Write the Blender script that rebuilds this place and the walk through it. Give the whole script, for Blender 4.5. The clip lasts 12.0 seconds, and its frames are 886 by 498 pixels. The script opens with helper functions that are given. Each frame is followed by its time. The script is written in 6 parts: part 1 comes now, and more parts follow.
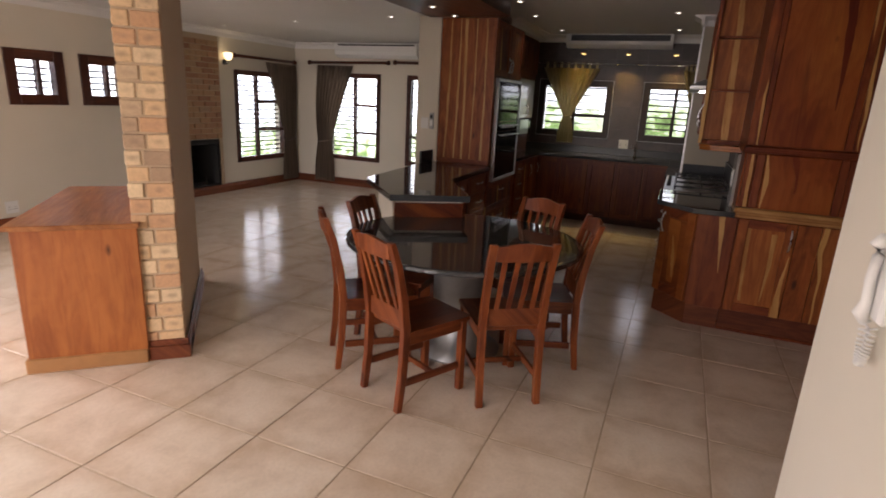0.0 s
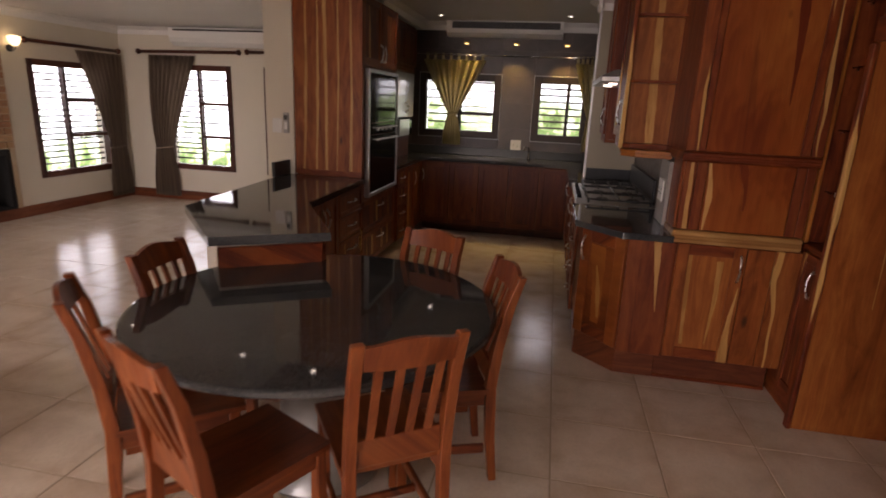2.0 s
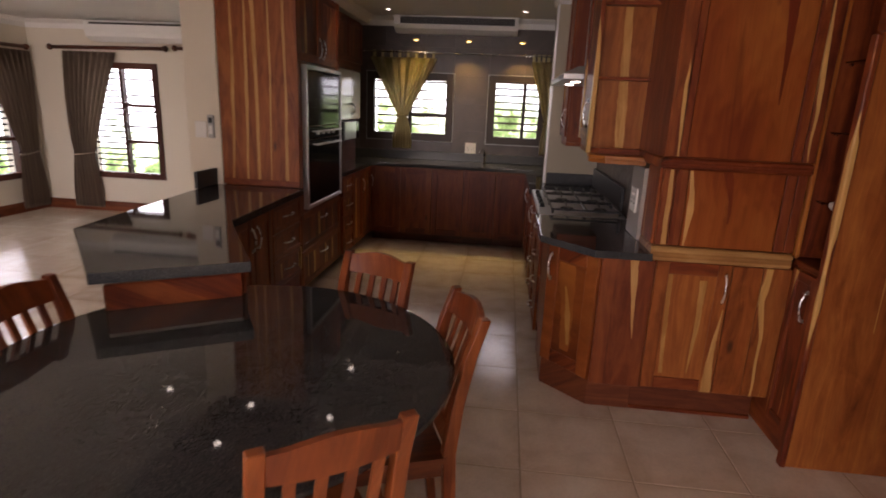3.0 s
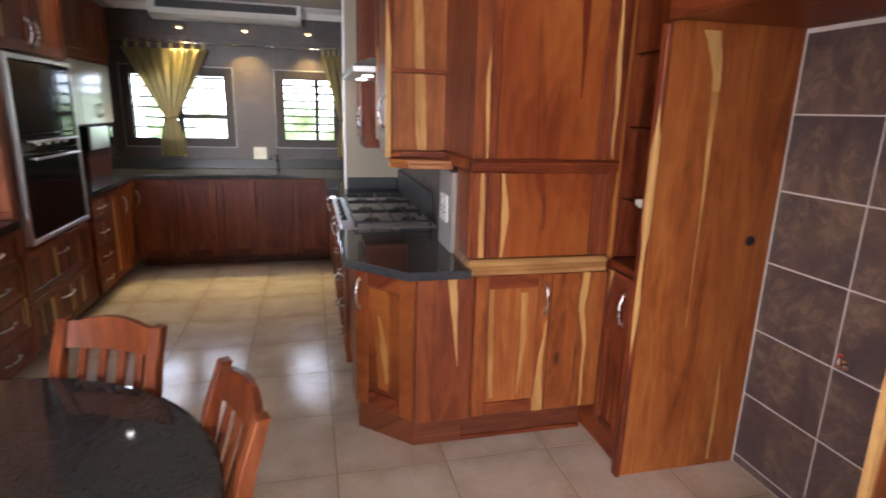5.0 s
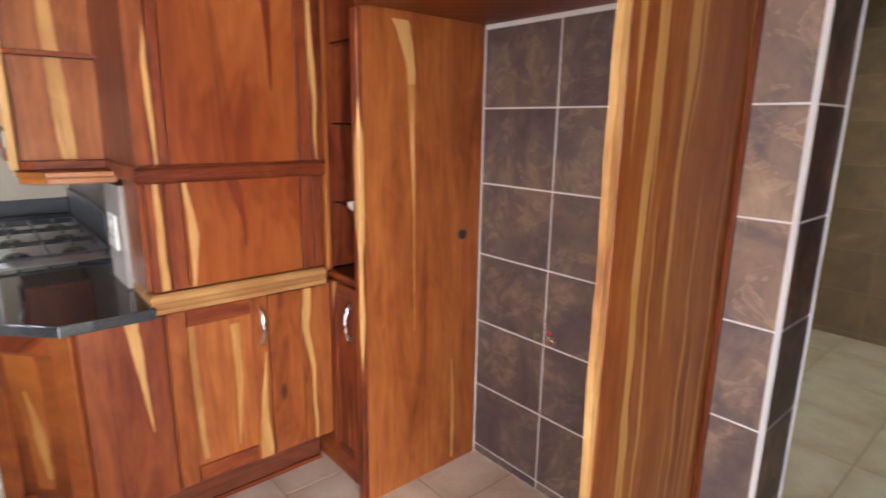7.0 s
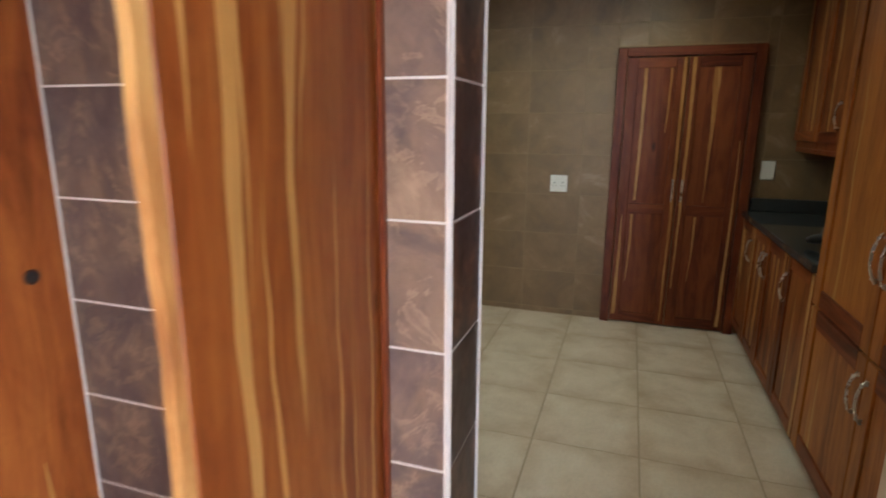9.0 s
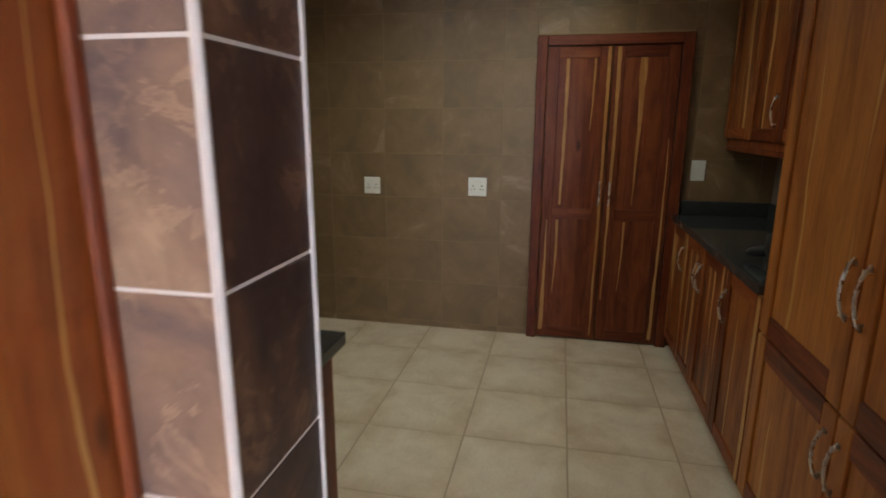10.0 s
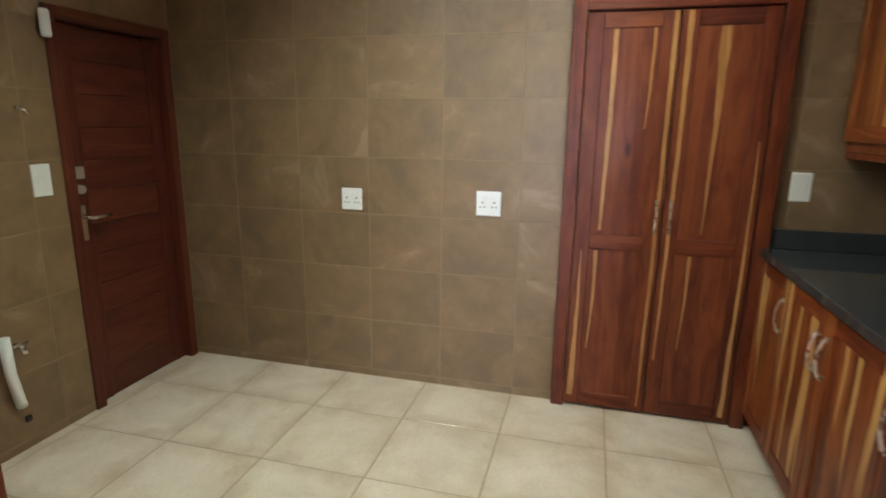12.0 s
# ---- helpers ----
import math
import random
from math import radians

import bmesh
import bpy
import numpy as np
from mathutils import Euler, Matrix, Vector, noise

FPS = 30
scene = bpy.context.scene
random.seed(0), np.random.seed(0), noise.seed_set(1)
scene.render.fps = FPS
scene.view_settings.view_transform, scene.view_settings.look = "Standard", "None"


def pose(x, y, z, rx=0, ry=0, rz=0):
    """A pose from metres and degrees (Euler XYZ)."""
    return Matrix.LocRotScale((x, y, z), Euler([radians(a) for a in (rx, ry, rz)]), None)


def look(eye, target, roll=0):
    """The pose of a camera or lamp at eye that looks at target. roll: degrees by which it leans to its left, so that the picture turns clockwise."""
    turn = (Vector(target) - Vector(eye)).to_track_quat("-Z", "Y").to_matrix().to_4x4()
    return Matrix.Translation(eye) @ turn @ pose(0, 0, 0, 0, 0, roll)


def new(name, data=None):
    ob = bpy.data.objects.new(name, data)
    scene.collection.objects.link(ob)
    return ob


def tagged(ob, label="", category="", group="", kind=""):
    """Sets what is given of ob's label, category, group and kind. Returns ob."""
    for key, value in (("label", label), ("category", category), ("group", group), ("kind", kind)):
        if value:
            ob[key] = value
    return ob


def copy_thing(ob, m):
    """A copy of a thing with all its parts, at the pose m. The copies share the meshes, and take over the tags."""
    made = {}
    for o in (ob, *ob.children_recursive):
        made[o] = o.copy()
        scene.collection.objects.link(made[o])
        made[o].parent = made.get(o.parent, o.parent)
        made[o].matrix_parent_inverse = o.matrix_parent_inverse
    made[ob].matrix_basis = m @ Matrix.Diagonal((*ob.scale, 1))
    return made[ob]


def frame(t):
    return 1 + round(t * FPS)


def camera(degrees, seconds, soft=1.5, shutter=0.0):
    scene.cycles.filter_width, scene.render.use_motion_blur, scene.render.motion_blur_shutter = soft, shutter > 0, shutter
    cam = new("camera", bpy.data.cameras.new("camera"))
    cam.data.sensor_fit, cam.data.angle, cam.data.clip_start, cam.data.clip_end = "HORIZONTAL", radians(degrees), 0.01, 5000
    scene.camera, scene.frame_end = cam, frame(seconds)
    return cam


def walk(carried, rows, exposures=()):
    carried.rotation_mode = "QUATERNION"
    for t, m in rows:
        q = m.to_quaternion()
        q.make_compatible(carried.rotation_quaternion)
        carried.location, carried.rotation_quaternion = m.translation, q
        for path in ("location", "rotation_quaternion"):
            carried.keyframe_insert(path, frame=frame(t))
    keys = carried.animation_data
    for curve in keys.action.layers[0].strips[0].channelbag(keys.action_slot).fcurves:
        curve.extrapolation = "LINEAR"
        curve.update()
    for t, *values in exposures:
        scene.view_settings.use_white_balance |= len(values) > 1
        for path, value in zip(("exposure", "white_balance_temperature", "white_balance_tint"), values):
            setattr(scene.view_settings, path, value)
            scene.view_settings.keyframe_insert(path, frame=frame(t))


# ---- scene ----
cam = camera(77.9, 12.0, 1.8, 0.5)
PATH = [
    (0, (0.71, 1.433, 1.594), (-0.027, 3.216, 1.065), 2.9),
    (0.5, (0.605, 1.672, 1.592), (-0.054, 3.486, 1.065), 2.9),
    (1, (0.546, 1.993, 1.595), (-0.032, 3.834, 1.068), 2.8),
    (1.5, (0.479, 2.266, 1.594), (0.016, 4.142, 1.071), 2.6),
    (2, (0.436, 2.572, 1.584), (0.079, 4.472, 1.066), 2.6),
    (2.5, (0.406, 2.825, 1.576), (0.122, 4.738, 1.064), 2.5),
    (2.7, (0.392, 2.912, 1.577), (0.14, 4.83, 1.068), 2.5),
    (4.5, (0.449, 3.452, 1.584), (0.675, 5.376, 1.087), 1.9),
    (5, (0.486, 3.546, 1.579), (0.947, 5.43, 1.091), 1.6),
    (5.5, (0.568, 3.616, 1.553), (1.212, 5.45, 1.084), 1.6),
    (6, (0.656, 3.675, 1.549), (1.491, 5.431, 1.082), 1.4),
    (6.5, (0.714, 3.719, 1.545), (1.754, 5.364, 1.088), 1.2),
    (6.7, (0.723, 3.733, 1.544), (1.85, 5.315, 1.093), 1.0),
    (8.3, (0.909, 3.871, 1.512), (2.653, 4.748, 1.079), 0.9),
    (8.5, (1.001, 3.878, 1.51), (2.781, 4.681, 1.076), 0.7),
    (9, (1.249, 3.872, 1.504), (3.099, 4.493, 1.065), 0.4),
    (9.5, (1.516, 3.861, 1.504), (3.406, 4.339, 1.06), 0.3),
    (10, (1.801, 3.828, 1.507), (3.708, 4.229, 1.058), 0.3),
    (10.5, (2.065, 3.833, 1.469), (3.983, 4.196, 1.034), 0.3),
    (11, (2.355, 3.852, 1.46), (4.276, 4.196, 1.024), 0.4),
    (11.5, (2.592, 3.824, 1.461), (4.506, 4.204, 1.022), 0.4),
    (12, (2.795, 3.879, 1.478), (4.679, 4.38, 1.031), 0.7),
]
EXPOSURES = [(0.0, -0.82, 6500, 21), (0.5, -0.70, 6600, 22), (2.0, -0.60, 6950, 28), (2.7, -0.42, 6900, 30), (4.5, 0.7, 6000, 17), (5.5, 1.15, 5500, 14), (6.5, 1.38, 5600, 11), (8.5, 1.78, 5650, 11),
             (9.0, 1.6, 5650, 11), (9.5, 1.5, 5650, 12), (10.0, 1.45, 5750, 13), (10.5, 2.0, 5700, 11), (11.0, 2.52, 5550, 11), (12.0, 2.70, 5300, 12)]
walk(cam, [(t, look(eye, target, roll)) for t, eye, target, roll in PATH], EXPOSURES)

# ---- plan, in metres ----
CEIL = 2.55
LIV_X, LIV_Y = -5.80, 9.85          # living room: window walls
LIV_CEIL = 2.42                     # its lower ceiling
KIT_Y, KIT_X = 9.75, 1.22           # kitchen: far wall, hob wall
SCU_X, SCU_Y0, SCU_Y1 = 5.62, 2.5, 6.28   # scullery: far wall, worktop wall, outer-door wall
BACK_Y = -2.4                       # wall behind the walk's start
COUNTER = 0.93

# ---- world and sun ----
world = bpy.data.worlds.new("world")
scene.world = world
world.use_nodes = True
sky = world.node_tree.nodes.new("ShaderNodeTexSky")
sky.sky_type, sky.sun_disc = 'NISHITA', False
sky.sun_elevation, sky.sun_rotation = radians(58), radians(200)
world.node_tree.links.new(sky.outputs[0], world.node_tree.nodes["Background"].inputs[0])
world.node_tree.nodes["Background"].inputs[1].default_value = 0.12
sun = new("sun", bpy.data.lights.new("sun", "SUN"))
sun.data.energy, sun.data.angle, sun.data.color = 3.0, radians(0.5), (1.0, 0.95, 0.87)
sun.matrix_world = look((2, -6, 12), (0, 0, 0))


def area_lamp(name, where, target, w, h, watts, colour, spread=105):
    lamp = new(name, bpy.data.lights.new(name, "AREA"))
    lamp.data.shape, lamp.data.size, lamp.data.size_y = "RECTANGLE", w, h
    lamp.data.energy, lamp.data.color = watts, colour
    lamp.data.spread = radians(spread)
    lamp.matrix_world = look(where, target)
    return lamp


def spot_lamp(name, where, watts, colour, spread=100, blend=0.8, radius=0.03):
    lamp = new(name, bpy.data.lights.new(name, "SPOT"))
    lamp.data.energy, lamp.data.color = watts, colour
    lamp.data.spot_size, lamp.data.spot_blend, lamp.data.shadow_soft_size = radians(spread), blend, radius
    lamp.matrix_world = look(where, (where[0], where[1] + 0.001, 0))
    return lamp


# daylight through the wide opening behind the start of the walk
area_lamp("daylight_back", (-2.8, BACK_Y + 0.15, 1.3), (-2.6, 2.6, -1.7), 4.3, 1.7, 245, (1.0, 0.96, 0.92))
# and through the garden doors in the west wall, beside the start
area_lamp("daylight_west", (LIV_X + 0.06, 0.9, 1.4), (-1.5, 1.2, -1.6), 4.6, 1.6, 165, (1.0, 0.97, 0.95))
# ceiling lamps of the scullery, out of view above
SCULLERY_LAMPS = [(3.6, 5.2, 7.0), (4.7, 4.9, 6.5), (4.3, 4.25, 8.5), (5.0, 3.75, 6.5)]
for sx, sy, watts in SCULLERY_LAMPS:
    spot_lamp("scullery_spot", (sx, sy, CEIL - 0.03), watts, (0.98, 1.0, 0.68), 165, 1.0, 0.05)
# lit downlights of the kitchen
KITCHEN_LAMPS = [(-1.0, 7.95), (-0.95, 9.2), (0.5, 7.85), (0.5, 9.15)]
for sx, sy in KITCHEN_LAMPS:
    spot_lamp("downlight_spot", (sx, sy, CEIL - 0.03), 8, (1.0, 0.88, 0.66), 75, 0.9, 0.03)
# small warm spots below the kitchen cornice
CORNICE_LAMPS = [(-0.70, 9.58), (-0.10, 9.58), (0.50, 9.58)]
for sx, sy in CORNICE_LAMPS:
    spot_lamp("cornice_spot", (sx, sy, 2.275), 36, (1.0, 0.74, 0.24), 95, 0.7, 0.02)


# ---- materials ----
def mat(name):
    m = bpy.data.materials.new(name)
    m.use_nodes = True
    n, l = m.node_tree.nodes, m.node_tree.links
    return m, n, l, n["Principled BSDF"]


def maths(n, l, op, a, b=None, c=None):
    x = n.new("ShaderNodeMath")
    x.operation = op
    for i, v in enumerate((a, b, c)):
        if v is None:
            continue
        if isinstance(v, (int, float)):
            x.inputs[i].default_value = v
        else:
            l.new(v, x.inputs[i])
    return x.outputs[0]


def mix(n, l, f, a, b, kind='MIX'):
    x = n.new("ShaderNodeMixRGB")
    x.blend_type = kind
    for i, v in enumerate((f, a, b)):
        if isinstance(v, (int, float)):
            x.inputs[i].default_value = v
        elif isinstance(v, tuple):
            x.inputs[i].default_value = (*v, 1)
        else:
            l.new(v, x.inputs[i])
    return x.outputs[0]


def noise_tex(n, l, vec, scale, detail=4, rough=0.55, dist=0.0):
    x = n.new("ShaderNodeTexNoise")
    x.inputs["Scale"].default_value, x.inputs["Detail"].default_value = scale, detail
    x.inputs["Roughness"].default_value, x.inputs["Distortion"].default_value = rough, dist
    if vec is not None:
        l.new(vec, x.inputs["Vector"])
    return x.outputs["Fac"]


def ramp(n, l, f, stops):
    x = n.new("ShaderNodeValToRGB")
    el = x.color_ramp.elements
    while len(el) < len(stops):
        el.new(0.5)
    for e, (p, c) in zip(el, stops):
        e.position = p
        e.color = (*c, 1) if isinstance(c, tuple) else (c, c, c, 1)
    l.new(f, x.inputs[0])
    return x.outputs[0]


def bump(n, l, height, bsdf, strength, dist=0.002):
    b = n.new("ShaderNodeBump")
    b.inputs["Strength"].default_value, b.inputs["Distance"].default_value = strength, dist
    l.new(height, b.inputs["Height"])
    l.new(b.outputs[0], bsdf.inputs["Normal"])


def coords(n, l, kind="Object"):
    c = n.new("ShaderNodeTexCoord")
    s = n.new("ShaderNodeSeparateXYZ")
    l.new(c.outputs[kind], s.inputs[0])
    return c.outputs[kind], s.outputs[0], s.outputs[1], s.outputs[2]


def combine(n, l, a, b, c):
    x = n.new("ShaderNodeCombineXYZ")
    for i, v in enumerate((a, b, c)):
        if isinstance(v, (int, float)):
            x.inputs[i].default_value = v
        else:
            l.new(v, x.inputs[i])
    return x.outputs[0]


def wood(name, grain, dark, mid, light, sap, sap_amount=0.62, stave=0.085, gloss=0.36, coat=0.06, sap_across=14.0, figure=1.0):
    """Solid boards glued side by side, with pale sapwood along some edges. grain: axis along which it runs."""
    m, n, l, p = mat(name)
    _, x, y, z = coords(n, l)
    rnd = n.new("ShaderNodeObjectInfo").outputs["Random"]
    shift = maths(n, l, 'MULTIPLY', rnd, 37.0)
    if grain == 'Z':
        u, w = maths(n, l, 'ADD', x, y), z
    elif grain == 'X':
        u, w = maths(n, l, 'ADD', y, z), x
    else:
        u, w = maths(n, l, 'ADD', x, z), y
    u = maths(n, l, 'ADD', u, shift)
    wav = noise_tex(n, l, combine(n, l, maths(n, l, 'MULTIPLY', u, 3.0), maths(n, l, 'MULTIPLY', w, 1.1), shift), 1.0, 3)
    ud = maths(n, l, 'MULTIPLY_ADD', wav, 0.13, u)
    mott = noise_tex(n, l, combine(n, l, maths(n, l, 'MULTIPLY', u, 9.0), maths(n, l, 'MULTIPLY', w, 5.0), maths(n, l, 'ADD', shift, 3.0)), 1.0, 5, 0.6, 1.6)
    # board tone
    cell = maths(n, l, 'FLOOR', maths(n, l, 'DIVIDE', u, stave))
    wn = n.new("ShaderNodeTexWhiteNoise")
    wn.noise_dimensions = '1D'
    l.new(cell, wn.inputs["W"])
    # grain lines
    fine = noise_tex(n, l, combine(n, l, maths(n, l, 'MULTIPLY', ud, 90.0), maths(n, l, 'MULTIPLY', w, 2.4), shift), 1.0, 5, 0.6)
    broad = noise_tex(n, l, combine(n, l, maths(n, l, 'MULTIPLY', ud, 8.0), maths(n, l, 'MULTIPLY', w, 1.0), shift), 1.0, 5, 0.6, 2.2)
    tone = maths(n, l, 'ADD', maths(n, l, 'MULTIPLY', wn.outputs["Value"], 0.26), maths(n, l, 'MULTIPLY_ADD', broad, 1.25, -0.25))
    tone = maths(n, l, 'ADD', tone, maths(n, l, 'MULTIPLY', maths(n, l, 'SUBTRACT', rnd, 0.5), 0.16))
    tone = maths(n, l, 'ADD', tone, maths(n, l, 'MULTIPLY_ADD', mott, 0.42, -0.19))
    base = ramp(n, l, tone, [(0.22, dark), (0.5, mid), (0.8, light)])
    base = mix(n, l, 0.28, base, ramp(n, l, fine, [(0.3, 0.45), (0.6, 1.0)]), 'MULTIPLY')
    # dark heart streaks
    hs_ = noise_tex(n, l, combine(n, l, maths(n, l, 'MULTIPLY', ud, 6.5), maths(n, l, 'MULTIPLY', w, 0.9), maths(n, l, 'ADD', shift, 11.0)), 1.0, 5, 0.65, 0.9)
    base = mix(n, l, maths(n, l, 'MULTIPLY', ramp(n, l, hs_, [(0.57, 0.0), (0.68, 0.6)]), figure), base, dark)
    # sapwood
    sn = noise_tex(n, l, combine(n, l, maths(n, l, 'MULTIPLY', ud, sap_across), maths(n, l, 'MULTIPLY', w, 0.4), maths(n, l, 'ADD', shift, 5.0)), 1.0, 2, 0.4)
    sf = ramp(n, l, sn, [(sap_amount, 0.0), (sap_amount + 0.015, 1.0)])
    sapc = mix(n, l, 0.35, sap, ramp(n, l, fine, [(0.3, 0.5), (0.6, 1.0)]), 'MULTIPLY')
    col = mix(n, l, sf, base, sapc)
    # knots
    vo = n.new("ShaderNodeTexVoronoi")
    vo.inputs["Scale"].default_value = 1.0
    l.new(combine(n, l, maths(n, l, 'MULTIPLY', u, 4.0), maths(n, l, 'MULTIPLY', w, 1.6), shift), vo.inputs["Vector"])
    col = mix(n, l, ramp(n, l, vo.outputs["Distance"], [(0.03, 0.85), (0.075, 0.0)]), col, (0.04, 0.012, 0.006))
    l.new(col, p.inputs["Base Color"])
    l.new(ramp(n, l, fine, [(0.2, gloss + 0.16), (0.8, gloss)]), p.inputs["Roughness"])
    p.inputs["Specular IOR Level"].default_value = 0.32
    p.inputs["Coat Weight"].default_value, p.inputs["Coat Roughness"].default_value = coat, 0.18
    bump(n, l, fine, p, 0.12, 0.001)
    return m


def flame_wood(name, dark, mid, light):
    """One wide board sawn through the growth rings: arched flames, dark heart veins, fine pores."""
    m, n, l, p = mat(name)
    _, x, y, z = coords(n, l)
    rnd = n.new("ShaderNodeObjectInfo").outputs["Random"]
    shift = maths(n, l, 'MULTIPLY', rnd, 23.0)
    u = maths(n, l, 'ADD', x, y)
    warp = noise_tex(n, l, combine(n, l, maths(n, l, 'MULTIPLY', u, 3.2), maths(n, l, 'MULTIPLY', z, 1.3), shift), 1.0, 4, 0.55, 0.6)
    fine_warp = noise_tex(n, l, combine(n, l, maths(n, l, 'MULTIPLY', u, 14.0), maths(n, l, 'MULTIPLY', z, 4.0), shift), 1.0, 4)
    arch = maths(n, l, 'ADD', maths(n, l, 'MULTIPLY', maths(n, l, 'POWER', maths(n, l, 'ABSOLUTE', maths(n, l, 'ADD', u, 0.02)), 1.3), 3.4), maths(n, l, 'MULTIPLY', z, 0.34))
    rings = maths(n, l, 'ADD', maths(n, l, 'MULTIPLY_ADD', warp, 1.25, arch), maths(n, l, 'MULTIPLY', fine_warp, 0.10))
    wave = maths(n, l, 'SINE', maths(n, l, 'MULTIPLY', rings, 30.0))
    pores = noise_tex(n, l, combine(n, l, maths(n, l, 'MULTIPLY', u, 130.0), maths(n, l, 'MULTIPLY', z, 5.0), shift), 1.0, 4, 0.6)
    tone = maths(n, l, 'ADD', maths(n, l, 'MULTIPLY_ADD', wave, 0.035, 0.10), maths(n, l, 'MULTIPLY', warp, 0.80))
    c = ramp(n, l, tone, [(0.30, dark), (0.50, mid), (0.72, light)])
    c = mix(n, l, 0.3, c, ramp(n, l, pores, [(0.3, 0.5), (0.6, 1.0)]), 'MULTIPLY')
    vein = noise_tex(n, l, combine(n, l, maths(n, l, 'MULTIPLY', u, 7.0), maths(n, l, 'MULTIPLY', z, 0.8), maths(n, l, 'ADD', shift, 4.0)), 1.0, 5, 0.6, 1.1)
    c = mix(n, l, ramp(n, l, vein, [(0.60, 0.0), (0.74, 0.55)]), c, (0.10, 0.013, 0.005))
    vo = n.new("ShaderNodeTexVoronoi")
    l.new(combine(n, l, maths(n, l, 'MULTIPLY', u, 5.0), maths(n, l, 'MULTIPLY', z, 2.6), shift), vo.inputs["Vector"])
    vo.inputs["Scale"].default_value = 1.0
    c = mix(n, l, ramp(n, l, vo.outputs["Distance"], [(0.03, 0.8), (0.09, 0.0)]), c, (0.05, 0.012, 0.006))
    l.new(c, p.inputs["Base Color"])
    l.new(ramp(n, l, pores, [(0.2, 0.46), (0.8, 0.32)]), p.inputs["Roughness"])
    p.inputs["Specular IOR Level"].default_value = 0.32
    p.inputs["Coat Weight"].default_value, p.inputs["Coat Roughness"].default_value = 0.08, 0.18
    bump(n, l, pores, p, 0.1, 0.001)
    return m


DK, MD, LT, SAP = (0.078, 0.011, 0.004), (0.182, 0.036, 0.009), (0.30, 0.079, 0.017), (0.56, 0.31, 0.10)
WOOD = wood("cabinet_wood", 'Z', DK, MD, LT, SAP, 0.645)
WOOD_STRIPED = wood("striped_wood", 'Z', (0.14, 0.028, 0.006), (0.255, 0.070, 0.014), (0.34, 0.115, 0.025), (0.52, 0.28, 0.085), 0.60, 0.085, 0.36, 0.12, 30.0, 0.3)
WOOD_ORANGE = wood("orange_wood", 'Z', (0.14, 0.027, 0.006), (0.265, 0.070, 0.014), (0.37, 0.118, 0.025), SAP, 0.69, 0.3, 0.36, 0.12, 7.0, 0.5)
WOOD_DOOR = wood("door_wood", 'Z', (0.070, 0.012, 0.006), (0.145, 0.029, 0.010), (0.215, 0.054, 0.015), (0.52, 0.30, 0.11), 0.9, 0.085, 0.36, 0.06, 26.0, 0.7)
# golden larder wood, brightened in colour for the daylight from the hall
WOOD_GOLD_LIT = wood("lit_golden_wood", 'Z', (0.21, 0.052, 0.010), (0.38, 0.125, 0.024), (0.50, 0.19, 0.040), SAP, 0.635, 0.085, 0.36, 0.06, 18.0)
WOOD_GOLD_PLAIN = wood("plain_golden_wood", 'Z', (0.17, 0.040, 0.008), (0.29, 0.088, 0.018), (0.38, 0.135, 0.03), SAP, 0.95, 0.12)
WOOD_STREAKED = wood("streaked_wood", 'Z', DK, (0.21, 0.050, 0.011), (0.34, 0.11, 0.022), SAP, 0.615, 0.085, 0.36, 0.06, 18.0)
LIVE_EDGE = wood("live_edge_wood", 'Z', (0.16, 0.04, 0.014), (0.40, 0.18, 0.055), (0.58, 0.34, 0.12), SAP, 0.6, 0.5, 0.4, 0.1, 20.0)
WOOD_SKIRT = wood("skirting_wood", 'Y', (0.10, 0.024, 0.010), (0.16, 0.042, 0.016), (0.22, 0.065, 0.024), SAP, 0.95, 0.3)
WOOD_SKIRT_X = wood("skirting_wood_x", 'X', (0.10, 0.024, 0.010), (0.16, 0.042, 0.016), (0.22, 0.065, 0.024), SAP, 0.95, 0.3)
WOOD_X = wood("cabinet_wood_x", 'X', DK, MD, LT, SAP, 0.72)
WOOD_Y = wood("cabinet_wood_y", 'Y', DK, MD, LT, SAP, 0.72)
WOOD_RAIL_X = wood("rail_wood_x", 'X', (0.070, 0.012, 0.006), (0.145, 0.029, 0.010), (0.215, 0.054, 0.015), SAP, 0.92, 0.12)
WOOD_RAIL_Y = wood("rail_wood_y", 'Y', (0.070, 0.012, 0.006), (0.145, 0.029, 0.010), (0.215, 0.054, 0.015), SAP, 0.92, 0.12)
WOOD_PLAIN = wood("plain_wood", 'Z', (0.115, 0.020, 0.006), (0.185, 0.040, 0.011), (0.26, 0.068, 0.016), SAP, 0.8, 0.14)
WOOD_FIG = flame_wood("figured_wood", (0.17, 0.028, 0.006), (0.27, 0.064, 0.012), (0.36, 0.112, 0.021))
WOOD_HEART = flame_wood("heart_wood", (0.11, 0.014, 0.005), (0.15, 0.021, 0.006), (0.19, 0.032, 0.008))
WOOD_MOULD = wood("moulding_wood", 'X', (0.24, 0.10, 0.03), (0.34, 0.16, 0.05), (0.46, 0.25, 0.09), SAP, 0.7, 0.03)
WOOD_PALE = wood("sapwood", 'Z', (0.34, 0.150, 0.040), (0.48, 0.245, 0.075), (0.58, 0.33, 0.12), SAP, 0.95, 0.3, 0.36, 0.1, 14.0, 0.35)
WOOD_AMBER = flame_wood("amber_wood", (0.23, 0.060, 0.012), (0.34, 0.108, 0.020), (0.48, 0.190, 0.036))
WOOD_DARK = wood("dark_wood", 'Z', (0.035, 0.010, 0.006), (0.06, 0.016, 0.009), (0.09, 0.026, 0.012), SAP, 0.95, 0.12)
